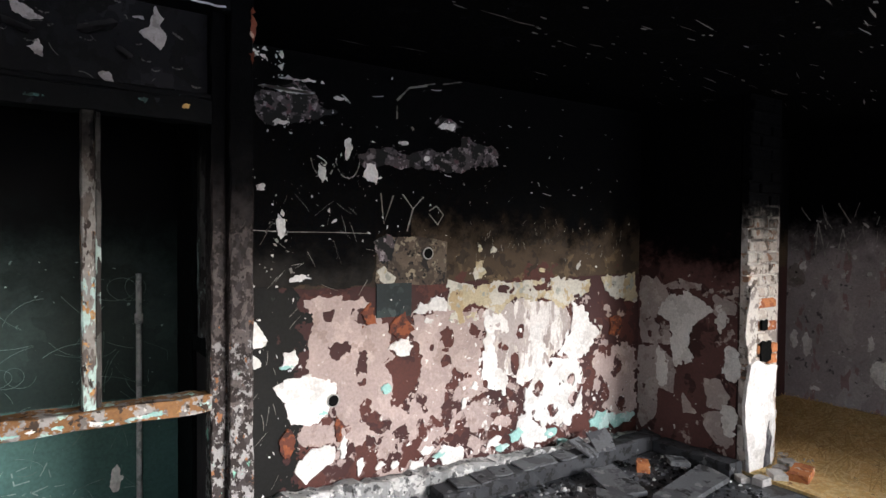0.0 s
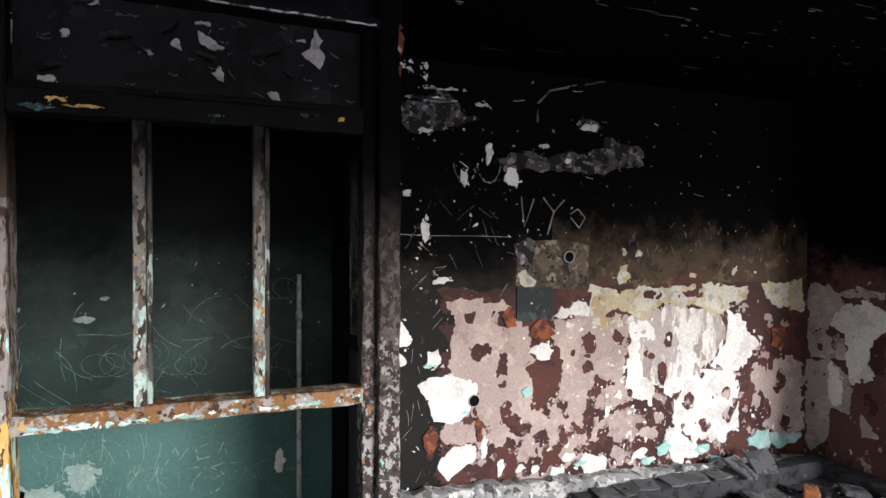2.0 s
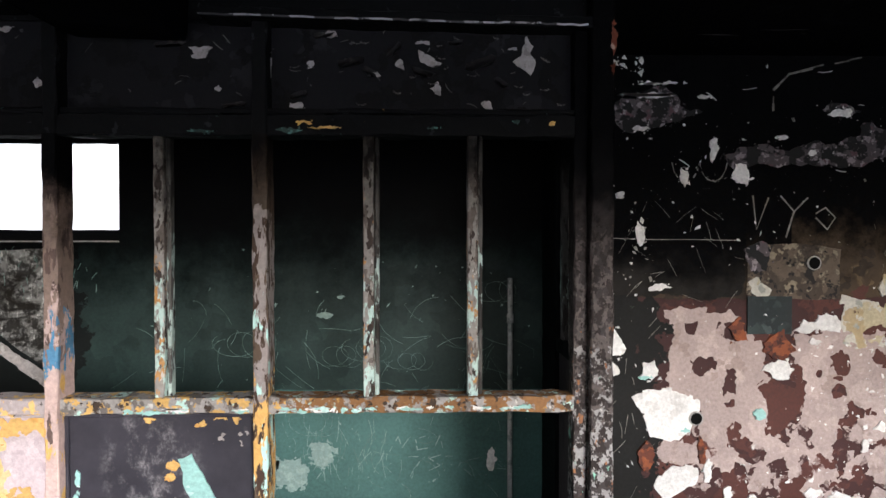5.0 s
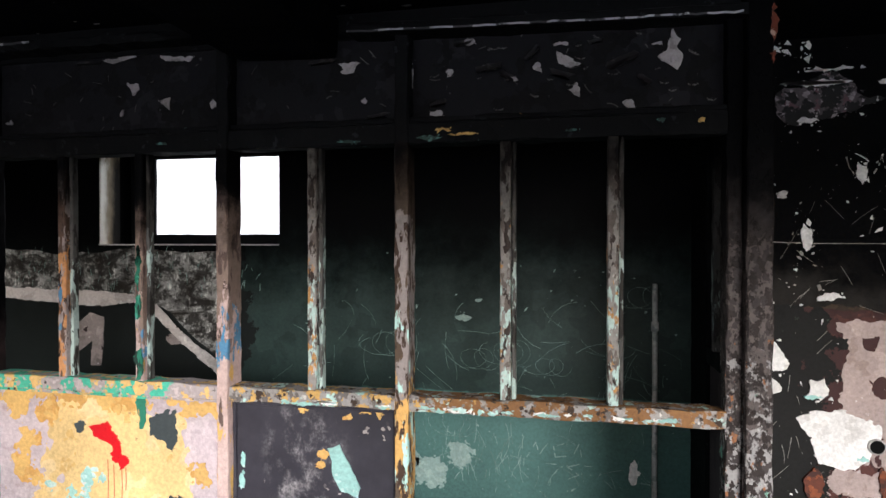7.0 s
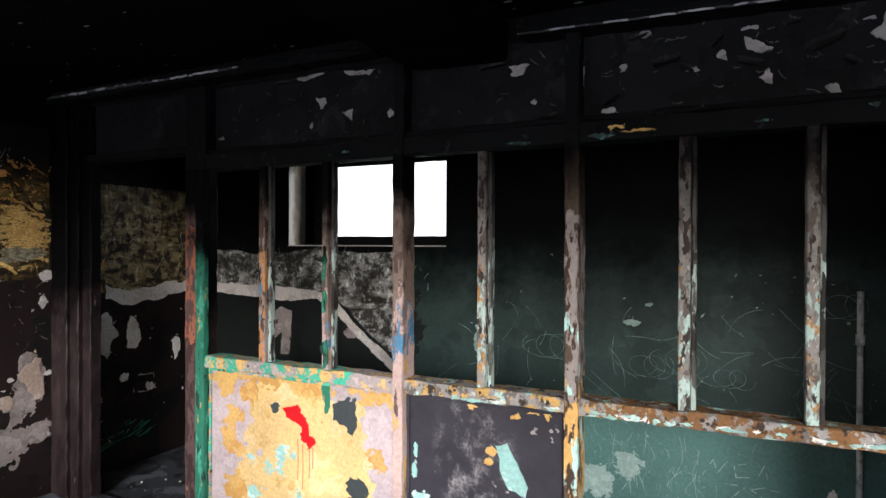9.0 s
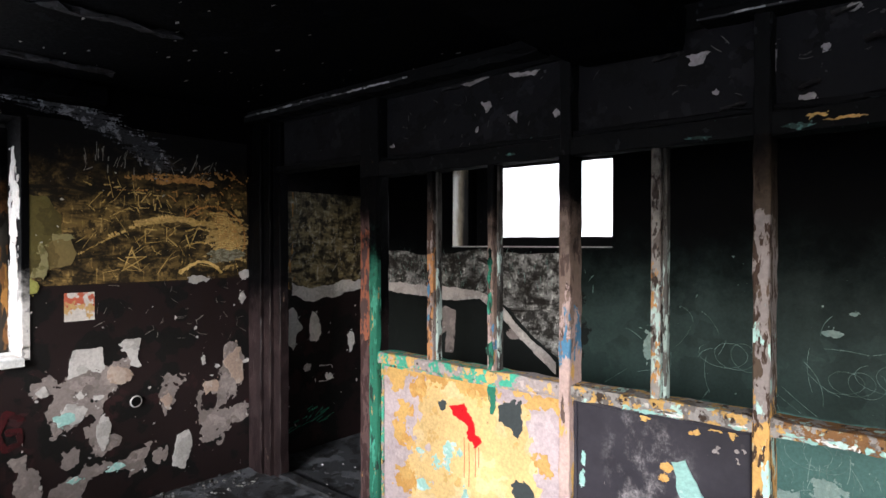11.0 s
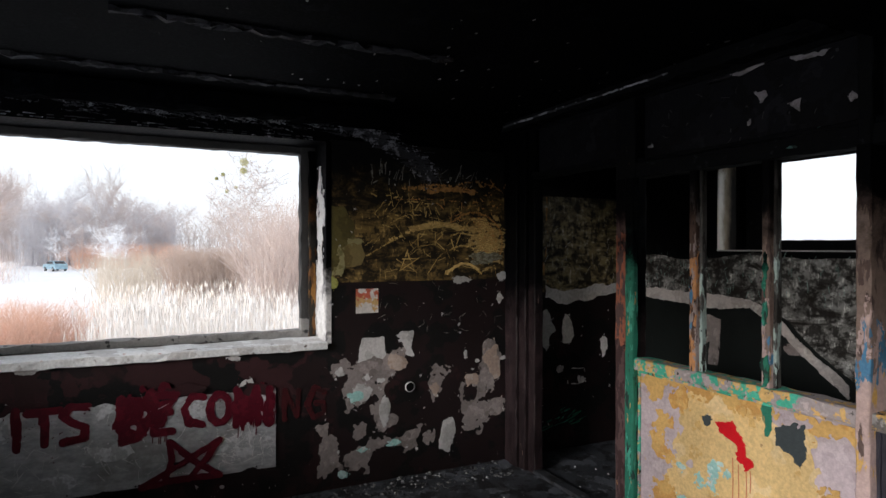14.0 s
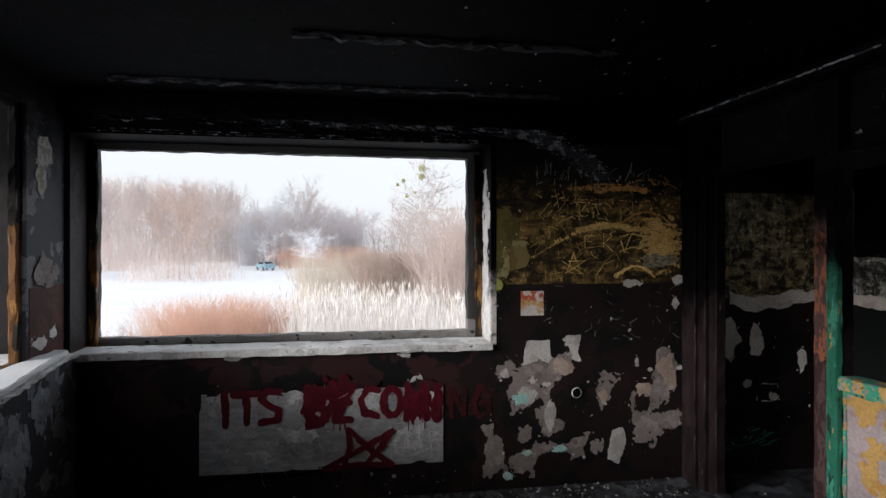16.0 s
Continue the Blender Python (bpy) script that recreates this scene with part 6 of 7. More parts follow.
def paint_curl(plane, u, z, w, h, turn, seed):
    """A tongue of loose paint that bends away from the wall towards its free end."""
    r = random.Random(seed)
    bm = bmesh.new()
    rows = []
    for i in range(6):
        k = i / 5
        half = w / 2 * (1 - 0.45 * k * k) * r.uniform(0.85, 1.1)
        row = []
        for j in range(5):
            a = (j / 2 - 1) * half
            b = -h * math.sin(1.9 * k) / 1.9 + r.uniform(-0.003, 0.003)
            lift = 0.004 + h * (1 - math.cos(1.9 * k)) / 1.9
            row.append(bm.verts.new(plane.at_point(u + a * math.cos(turn) - b * math.sin(turn), z + a * math.sin(turn) + b * math.cos(turn), lift)))
        rows.append(row)
    for p, q in zip(rows, rows[1:]):
        for j in range(4):
            bm.faces.new((p[j], p[j + 1], q[j + 1], q[j]))
    bmesh.ops.solidify(bm, geom=bm.faces[:], thickness=0.0015)
    return bm


sill_edge = Plane("y", Y0 + 0.002, -1)
patches("turquoise_flake", sill_edge, [(-0.73, 1.955, 0.09, 0.014), (-1.06, 1.95, 0.08, 0.008), (-0.2, 1.965, 0.04, 0.008), (0.1, 1.99, 0.02, 0.012), (-1.9, 1.97, 0.04, 0.008)], painted("sooted_turquoise", (0.1, 0.22, 0.2), [((0.03, 0.06, 0.055), 26, 0.5, None)], off=166.0), partition, 733, 0.4, 0.004)
patches("ochre_flake", sill_edge, [(-0.68, 1.985, 0.06, 0.01), (-0.6, 1.965, 0.1, 0.008), (0.24, 1.985, 0.016, 0.02)], ochre_paint, partition, 736, 0.4, 0.0045)
for k in range(28):
    u = rnd.uniform(-1.55, 0.3)
    if min(abs(u + 1.61), abs(u + 0.85)) > 0.06:
        patches("turquoise_flake" if k % 3 else "white_flake", sill_edge, [(u, 0.909 + rnd.uniform(-0.004, 0.012), rnd.uniform(0.02, 0.08), rnd.uniform(0.005, 0.013))], turquoise_paint if k % 3 else white_plaster, partition, 900 + k, 0.4, 0.004)
end_face = Plane("y", Y0 - 0.03, -1)
patches("rust_flake", end_face, [(0.46, 2.28, 0.018, 0.11), (0.46, 2.18, 0.012, 0.04)], painted("rust_red_flake", (0.16, 0.04, 0.022), [((0.5, 0.35, 0.3), 24, 0.3, None)], off=164.0), partition, 738, 0.3, 0.005)
curl = painted("curled_dark_flake", (0.028, 0.026, 0.029), [((0.06, 0.056, 0.055), 20, 0.3, None), ((0.1, 0.095, 0.095), 30, 0.12, None)], off=165.0)
for i, (u, z, w, h, turn) in enumerate(((-0.52, 2.24, 0.11, 0.07, 0.2), (-0.24, 2.2, 0.09, 0.06, -0.3), (-0.03, 2.24, 0.12, 0.08, 0.4), (-0.44, 2.2, 0.06, 0.05, -0.5), (-0.72, 2.11, 0.07, 0.05, 0.3), (-0.96, 2.07, 0.1, 0.04, 0.1), (-0.62, 2.34, 0.08, 0.06, 0.2), (-0.36, 2.28, 0.07, 0.05, 0.8), (0.06, 2.16, 0.06, 0.05, -0.6), (-0.12, 2.31, 0.06, 0.04, 0.2), (-1.2, 2.3, 0.12, 0.05, 0.1), (-2.3, 2.36, 0.14, 0.04, 0.0))):
    part("paint_curl", paint_curl(face, u, z, w, h, turn, 770 + i), curl, partition)
bm = bmesh.new()
for k in range(26):
    u, z, r = rnd.uniform(-0.8, 0.3), rnd.uniform(2.08, 2.33), rnd.uniform(0.012, 0.03)
    a = rnd.uniform(3.2, 4.4)
    stroke(bm, face, rnd, [(u + r * math.cos(a + q * 0.3), z + r * 0.7 * math.sin(a + q * 0.3)) for q in range(6)], 0.006, 0.004, 0.25)
scribble(bm, face, rnd, -2.7, 0.3, 2.06, 2.34, 40, 0.003, 0.06, 0.2, 0.004)
part("curled_edges", bm, painted("pale_curl_edge", (0.11, 0.105, 0.1), [((0.08, 0.07, 0.07), 30, 0.45, None)], off=168.0), partition, "light edges of curled paint", kind="stuff")
panel = Plane("y", NORTH + 0.02, -1)
paint_layer("yellow_coat", panel, [[(-2.53, 0.84), (-2.39, 0.88), (-2.15, 0.85), (-2.06, 0.83), (-1.97, 0.79), (-1.81, 0.81), (-1.79, 0.46), (-1.79, 0.04), (-2.58, 0.04), (-2.56, 0.4), (-2.54, 0.58), (-2.51, 0.71)]], [], [(-2.34, 0.73, 0.06, 0.05), (-2.45, 0.5, 0.05, 0.04), (-2.5, 0.3, 0.08, 0.1)], peach_paint, partition, 101, 0.0016, edge=0.05, chip=1.7, label="peach-yellow paint flaking off lilac")
OCHRE_FIELDS = (
    [(-2.74, 0.86), (-2.65, 0.9), (-2.48, 0.9), (-2.44, 0.88), (-2.56, 0.86), (-2.63, 0.8), (-2.69, 0.78)],
    [(-2.66, 0.7), (-2.57, 0.73), (-2.57, 0.66), (-2.61, 0.6), (-2.55, 0.48), (-2.66, 0.49), (-2.7, 0.56)],
    [(-1.77, 0.88), (-1.67, 0.89), (-1.67, 0.82), (-1.73, 0.81), (-1.84, 0.81)],
)
for k, corners in enumerate(OCHRE_FIELDS):
    paint_layer("ochre_coat", panel, [corners], [], [], ochre_paint, partition, 102 + k, 0.0028 + 0.0002 * k, 0.005, 0.045, 2.0, 16.0)
for k, mark in enumerate(((-2.36, 0.88, 0.13, 0.06), (-2.215, 0.87, 0.11, 0.08), (-2.11, 0.855, 0.15, 0.08), (-1.86, 0.885, 0.12, 0.08), (-1.755, 0.56, 0.08, 0.1), (-2.5, 0.8, 0.12, 0.12), (-2.62, 0.3, 0.17, 0.15), (-1.74, 0.3, 0.07, 0.1))):
    paint_layer("ochre_coat", panel, [], [mark], [], ochre_paint, partition, 106 + k, 0.0036 + 0.0003 * k, 0.005, 0.035, 2.0, 18.0)
paint_layer("red_splash", panel, [[(-2.29, 0.74), (-2.2, 0.76), (-2.13, 0.69), (-2.12, 0.63), (-2.09, 0.6), (-2.13, 0.57), (-2.17, 0.6), (-2.18, 0.66), (-2.25, 0.69)]], [], [], red_paint, partition, 115, 0.0066, 0.005, 0.025, 1.3, 20.0)
bm = bmesh.new()
for u, z0, z1 in ((-2.2, 0.6, 0.4), (-2.17, 0.58, 0.36), (-2.13, 0.56, 0.42), (-2.11, 0.57, 0.47)):
    ribbon(bm, panel, [(u, z0), (u + 0.003, (z0 + z1) / 2), (u, z1)], 0.006, 0.0025)
part("paint_run", bm, painted("thin_red_run", (0.55, 0.2, 0.1), [], off=167.0), partition)
paint_layer("dark_flake", panel, [[(-1.98, 0.79), (-1.86, 0.85), (-1.85, 0.72), (-1.88, 0.66), (-1.92, 0.69), (-1.97, 0.71)]], [], [], dark_flake, partition, 116, 0.004, 0.005, 0.03, 1.7, 18.0)
paint_layer("dark_flake", panel, [], [(-1.85, 0.39, 0.12, 0.12)], [], dark_flake, partition, 117, 0.004, 0.005, 0.03, 1.7, 18.0)
paint_layer("turquoise_flake", panel, [[(-2.46, 0.42), (-2.36, 0.48), (-2.31, 0.54), (-2.25, 0.49), (-2.3, 0.42)]], [], [], turquoise_paint, partition, 118, 0.004, 0.005, 0.045, 2.0, 18.0)
patches("turquoise_flake", panel, [(-2.48, 0.3, 0.09, 0.06), (-2.2, 0.3, 0.03, 0.1), (-2.5, 0.47, 0.05, 0.03), (-2.27, 0.55, 0.03, 0.02), (-1.7, 0.33, 0.03, 0.06)], turquoise_paint, partition, 790, 0.5, 0.004)
patches("slate_flake", panel, [(-2.34, 0.735, 0.05, 0.05)], dark_flake, partition, 792, 0.4, 0.0042)
mull = Plane("y", Y0 + 0.012, -1)
patches("green_run", mull, [(-2.02, 1.03, 0.03, 0.14), (-2.022, 1.27, 0.024, 0.1), (-2.02, 1.44, 0.014, 0.16)], green_post_mat, partition, 812, 0.3, 0.005)
patches("green_run", panel, [(-2.03, 0.83, 0.045, 0.18)], green_post_mat, partition, 815, 0.25, 0.004)
plate("turquoise_flake", panel, [(-1.17, 0.72), (-1.12, 0.74), (-1.03, 0.57), (-1.04, 0.53), (-1.11, 0.55)], turquoise_paint, partition, 820, 0.1, 0.004)
patches("turquoise_flake", panel, [(-1.52, 0.45, 0.1, 0.04), (-1.545, 0.65, 0.02, 0.06), (-1.55, 0.56, 0.02, 0.07), (-1.22, 0.45, 0.05, 0.02)], turquoise_paint, partition, 822, 0.25, 0.004)
patches("ochre_flake", panel, [(-1.28, 0.87, 0.03, 0.03), (-1.08, 0.85, 0.03, 0.02), (-1.01, 0.88, 0.04, 0.03), (-0.95, 0.87, 0.02, 0.03), (-1.19, 0.69, 0.05, 0.03), (-1.2, 0.65, 0.03, 0.03)], ochre_paint, partition, 830, 0.45, 0.004)
# ---- ceiling scabs ----
under = bmesh.new()
for k in range(260):
    x, y = rnd.uniform(-3.8, 3.2), rnd.uniform(0.2, 2.3)
    s = rnd.uniform(0.004, 0.022)
    a = rnd.uniform(0, 3.1)
    pts = [(x + s * rnd.uniform(0.5, 1.4) * math.cos(a + 6.28 * i / 5), y + s * rnd.uniform(0.2, 0.6) * math.sin(a + 6.28 * i / 5)) for i in range(5)]
    under.faces.new([under.verts.new((p, q, CEIL - 0.004 - 0.001 * rnd.random())) for p, q in pts])
for k in range(110):
    x, y, ln, w = 0.9 + 3.6 * rnd.random() ** 0.6, rnd.uniform(1.0, 2.8), 0.01 + 0.12 * rnd.random() ** 2.5, rnd.uniform(0.0015, 0.006)
    a = rnd.gauss(0.1, 0.12)
    c, d = math.cos(a), math.sin(a)
    under.faces.new([under.verts.new((x + p * c - q * d, y + p * d + q * c, CEIL - 0.0035 - 0.0005 * rnd.random())) for p, q in ((-ln, 0), (-ln * 0.2, w), (ln, w * 0.4), (ln * 0.3, -w))])
bmesh.ops.recalc_face_normals(under, faces=under.faces[:])
part("flaking_scabs", under, pale_plaster, ceiling, kind="stuff")
# Ridges are coloured lighter than the ceiling to show light on them.
ridges = bmesh.new()
for x, y0, y1 in ((-2.9, -0.2, 1.25), (-3.72, -1.2, 1.28)):
    bar(ridges, x - 0.02, x + 0.02, y0, y1, CEIL - 0.02, CEIL - 0.001, wear=0.012, step=0.04, seed=int(-x * 10))
part("ceiling_ridges", ridges, painted("lit_soot_ridge", (0.03, 0.031, 0.037), [((0.012, 0.012, 0.014), 18, 0.5, None)], off=154.0), ceiling)

# pale rim along the cornice
rim = Plane("y", Y0 - 0.045, -1)
bm = bmesh.new()
for x0, x1, z, w in ((-1.05, 0.36, 2.362, 0.007), (-4.05, -3.2, 2.425, 0.014), (-3.2, -2.5, 2.42, 0.01)):
    n = int((x1 - x0) / 0.03)
    ribbon(bm, rim, [(x0 + (x1 - x0) * k / n, z - (0.022 * (x1 - x0) * k / n if x1 > 0 else 0) + rnd.uniform(-0.003, 0.003)) for k in range(n + 1)], w, 0.012)
part("pale_rim", bm, painted("pale_rim_mat", (0.42, 0.42, 0.44), [((0.05, 0.05, 0.055), 14, 0.5, None)], off=211.0), partition)

# corner pier between the two windows
patches("olive_scrape", south_pier, [(-3.86, 2.08, 0.2, 0.16), (-3.82, 1.95, 0.1, 0.2)], pale_scratch, wall_south, 860, 0.4, 0.003)
part("maroon_field", boxes((-4.09, -3.7, -1.5695, -1.566, 0.97, 1.36)), maroon_paint, wall_south)
patches("lilac_patch", south_pier, [(-3.87, 1.44, 0.3, 0.15)], taupe_plaster, wall_south, 866, 0.2, 0.006)
patches("plaster_patch", south_pier, [(-3.95, 1.1, 0.09, 0.06), (-3.8, 1.07, 0.16, 0.07)], white_plaster, wall_south, 870, 0.3, 0.006)
low = Plane("y", SOUTH, 1)
south_flake = painted("blue_grey_plaster", (0.3, 0.32, 0.36), [((0.2, 0.21, 0.24), 10, 0.45, None), ((0.45, 0.47, 0.5), 16, 0.2, None)], off=38.0)
paint_layer("grey_patch", low, [], [(-3.7, 0.75, 0.24, 0.3), (-3.45, 0.6, 0.3, 0.36), (-3.3, 0.35, 0.36, 0.36), (-3.9, 0.85, 0.14, 0.14), (-3.55, 0.86, 0.16, 0.12), (-3.2, 0.75, 0.26, 0.24), (-3.1, 0.5, 0.26, 0.34)], [], south_flake, wall_south, 90, 0.003, 0.01, 0.06, 2.2, 9.0, 0.6)

# flaked streak on the window's reveal
jamb = Plane("y", WIN[1] - 0.006, -1)
paint_layer("plaster_flake", jamb, [], [(-4.24, 1.75, 0.14, 0.5), (-4.24, 1.45, 0.16, 0.4), (-4.22, 1.1, 0.2, 0.34)], [], white_plaster, window_1, 140, 0.003, 0.006, 0.05, 2.3, 16.0, 0.7)

# ---- floor: kerb, tiles, rubble, straw ----
kerb = tagged(part("concrete_kerb", bar(bmesh.new(), 1.66, 3.55, 2.78, 2.93, 0, 0.11, wear=0.01, step=0.08, chamfer=0.012, seed=170), concrete_mat), "dark concrete kerb along the foot of the wall", "kerb", kind="structure")
ledge_bm = bar(bmesh.new(), 0.5, 3.6, 2.935, 3.048, 0, 0.06, wear=0.014, step=0.04, chamfer=0.016, seed=171)
for v in ledge_bm.verts:
    if v.co.z > 0.025:
        v.co.z += 0.01 + (3.6 - v.co.x) * 0.055 + 0.012 * noise.noise(v.co * 9)
ledge = tagged(part("wall_ledge", ledge_bm, painted("crumbled_plaster", (0.3, 0.3, 0.3), [((0.62, 0.61, 0.6), 14, 0.45, None), ((0.09, 0.09, 0.092), 18, 0.34, None)], off=195.0, bump=1.0)), "crumbled plaster ledge at the foot of the wall", "ledge", kind="structure")
kerb_2 = tagged(part("concrete_kerb", bar(bmesh.new(), 3.46, 3.6, 2.2, 2.775, 0, 0.09, wear=0.01, step=0.08, chamfer=0.012, seed=172), concrete_mat), "dark concrete kerb along the foot of the stub wall", "kerb", kind="structure")


def slab(w, d, h, seed):
    """A broken flat tile: an uneven outline with thickness."""
    r = random.Random(seed)
    bm = bmesh.new()
    outline = [(-0.5, -0.5), (0.0, -0.52), (0.5, -0.5), (0.52, 0.1), (0.5, 0.5), (-0.1, 0.5), (-0.5, 0.48)]
    outline = [((a + r.uniform(-0.08, 0.08)) * w, (b + r.uniform(-0.08, 0.08)) * d) for a, b in outline]
    top = [bm.verts.new((a, b, h)) for a, b in outline]
    low = [bm.verts.new((a * 1.03, b * 1.03, 0)) for a, b in outline]
    bm.faces.new(top)
    bm.faces.new(low[::-1])
    for i in range(7):
        j = (i + 1) % 7
        bm.faces.new((low[i], low[j], top[j], top[i]))
    return bm


def lay(name, w, d, h, seed, m, material, label, category, group):
    ob = part(name, slab(w, d, h, seed), material)
    ob.matrix_basis = m
    return tagged(ob, label, category, group)


for i, x in enumerate((1.85, 1.99, 2.13, 2.33, 2.47, 2.63)):
    lay("floor_tile", 0.14, 0.13, 0.009, 180 + i, pose(x, 2.86 + rnd.uniform(-0.01, 0.01), 0.112, rnd.uniform(1, 4), rnd.uniform(-2, 4), rnd.uniform(-16, 8)), slab_mat, "broken grey tile lying on the concrete kerb", "tile", "tiles on the kerb")
lay("floor_tile", 0.16, 0.17, 0.013, 190, pose(2.83, 2.84, 0.125, 24, 8, 20), slab_mat, "larger grey tile leaning on the concrete kerb", "tile", "tiles on the kerb")
lay("floor_tile", 0.14, 0.17, 0.013, 191, pose(2.98, 2.83, 0.15, 30, -10, -25), slab_mat, "larger grey tile leaning on the concrete kerb", "tile", "tiles on the kerb")
for i, (x, y, w, d, rz) in enumerate(((2.72, 2.5, 0.2, 0.36, -20), (3.08, 2.2, 0.6, 0.2, 10), (2.5, 2.3, 0.24, 0.2, 40), (1.35, 2.78, 0.45, 0.26, 8), (3.35, 2.5, 0.16, 0.12, 50))):
    lay("broken_slab", w, d, 0.03, 195 + i, pose(x, y, 0.03, rnd.uniform(-5, 5), rnd.uniform(-5, 5), rz), slab_mat, "broken grey slab lying in ash", "slab", "slabs on the floor")


def chips(rnd, count, x0, x1, y0, y1, z, low, high):
    """Loose grit: many small uneven stones as one mesh."""
    verts, faces = [], []
    for _ in range(count):
        x, y, s = rnd.uniform(x0, x1), rnd.uniform(y0, y1), low + (high - low) * rnd.random() ** 3
        a, h = rnd.uniform(0, 6.28), s * rnd.uniform(0.3, 0.9)
        b = len(verts)
        for k in range(4):
            c = a + k * 1.57 + rnd.uniform(-0.4, 0.4)
            verts.append((x + s * math.cos(c), y + s * math.sin(c), z - 0.004))
        for k in range(3):
            c = a + k * 2.1 + rnd.uniform(-0.4, 0.4)
            verts.append((x + s * 0.6 * math.cos(c), y + s * 0.6 * math.sin(c), z + h * rnd.uniform(0.6, 1.0)))
        faces += [(b + 4, b + 5, b + 6), (b, b + 1, b + 5, b + 4), (b + 1, b + 2, b + 6, b + 5), (b + 2, b + 3, b + 6), (b + 3, b, b + 4, b + 6)]
    return verts, faces


def stuff(name, verts, faces, material, label, category):
    me = bpy.data.meshes.new(name)
    me.from_pydata(verts, [], faces)
    me.materials.append(material)
    return tagged(new(name, me), label, category, kind="stuff")


def grit(name, colours, off):
    g = Nodes(name)
    rand = g.n.new("ShaderNodeNewGeometry").outputs["Random Per Island"]
    col = colours[0]
    for i, c in enumerate(colours[1:]):
        k = (i + 1) / len(colours)
        col = g.mix(g.ramp(rand, k - 0.001, k + 0.001), col, c)
    return g.done(col, 0.8, g.noise(60, 4, 0.7, off), 0.4)


grit_mat = grit("ash_and_grit", [(0.012, 0.012, 0.013), (0.02, 0.021, 0.023), (0.07, 0.073, 0.08), (0.016, 0.016, 0.017), (0.18, 0.185, 0.2), (0.04, 0.042, 0.046), (0.014, 0.014, 0.015), (0.7, 0.7, 0.7)], 3.0)
vs, fs = chips(random.Random(11), 3600, 0.55, 3.45, 1.6, 2.78, 0.0, 0.005, 0.03)
stuff("ash_rubble", vs, fs, grit_mat, "loose ash, cinders and grit on the floor", "rubble")
vs, fs = chips(random.Random(12), 1300, WEST, WEST + 0.3, -0.6, 2.25, 0.0, 0.003, 0.02)
stuff("wall_rubble", vs, fs, grit("pale_grit", [(0.03, 0.03, 0.033), (0.09, 0.09, 0.09), (0.05, 0.05, 0.05), (0.2, 0.2, 0.2)], 4.0), "fallen plaster crumbs along the wall", "rubble")
vs, fs = chips(random.Random(13), 1500, -3.9, 0.2, 0.3, 3.4, 0.0, 0.002, 0.012)
stuff("floor_grit", vs, fs, grit_mat, "scattered ash and grit", "rubble")
for i, (x, y, s) in enumerate(((3.56, 2.05, 0.09), (3.7, 2.02, 0.11), (3.86, 2.08, 0.08), (3.98, 2.1, 0.1), (4.1, 2.2, 0.08), (3.5, 2.14, 0.07), (4.16, 2.05, 0.06))):
    lay("plaster_lump", s * 1.0, s * 0.8, s * 0.5, 210 + i, pose(x, y, 0.0, 0, 0, i * 50), pale_plaster, "lump of fallen white plaster at the wall's foot", "plaster lump", "fallen plaster")
lay("loose_brick", 0.24, 0.115, 0.065, 220, pose(3.84, 1.95, 0.0, 0, 0, 15), brick_mat, "loose orange brick on the floor", "brick", "loose bricks")
lay("loose_brick", 0.1, 0.08, 0.06, 221, pose(3.12, 2.6, 0.0, 0, 0, 40), brick_mat, "broken piece of orange brick in ash", "brick", "loose bricks")

rnd = random.Random(17)
verts, faces = [], []
for _ in range(2600):
    x, y, a, ln, w = rnd.uniform(4.0, FAR), rnd.uniform(0.6, 3.0), rnd.gauss(0.3, 0.6), rnd.uniform(0.08, 0.4), rnd.uniform(0.0015, 0.004)
    z0, z1 = 0.022 + rnd.random() * 0.03, 0.022 + rnd.random() * 0.03
    dx, dy = math.cos(a) * ln / 2, math.sin(a) * ln / 2
    px, py = -math.sin(a) * w, math.cos(a) * w
    b = len(verts)
    verts += [(x - dx - px, y - dy - py, z0), (x - dx + px, y - dy + py, z0), (x + dx + px, y + dy + py, z1), (x + dx - px, y + dy - py, z1)]
    faces.append((b, b + 1, b + 2, b + 3))
stuff("straw", verts, faces, grit("dry_straw", [(0.5, 0.3, 0.11), (0.66, 0.44, 0.18), (0.82, 0.64, 0.34), (0.56, 0.36, 0.14)], 5.0), "loose brown straw covering the next room's floor", "straw")

# ---- outdoors: woods, bushes, reeds, car ----
GROUND = -1.9


def spot(bearing, dist):
    """A place outside, by degrees north of due west and metres."""
    a = radians(bearing)
    return -dist * math.cos(a), dist * math.sin(a)


def tube(verts, faces, p, q, r0, r1, sides=3):
    d = (q - p).normalized()
    u = d.orthogonal().normalized()
    v = d.cross(u)
    b = len(verts)
    for c, r in ((p, r0), (q, r1)):
        for i in range(sides):
            a = 6.28318 * i / sides
            verts.append(c + u * (r * math.cos(a)) + v * (r * math.sin(a)))
    for i in range(sides):
        j = (i + 1) % sides
        faces.append((b + i, b + j, b + sides + j, b + sides + i))


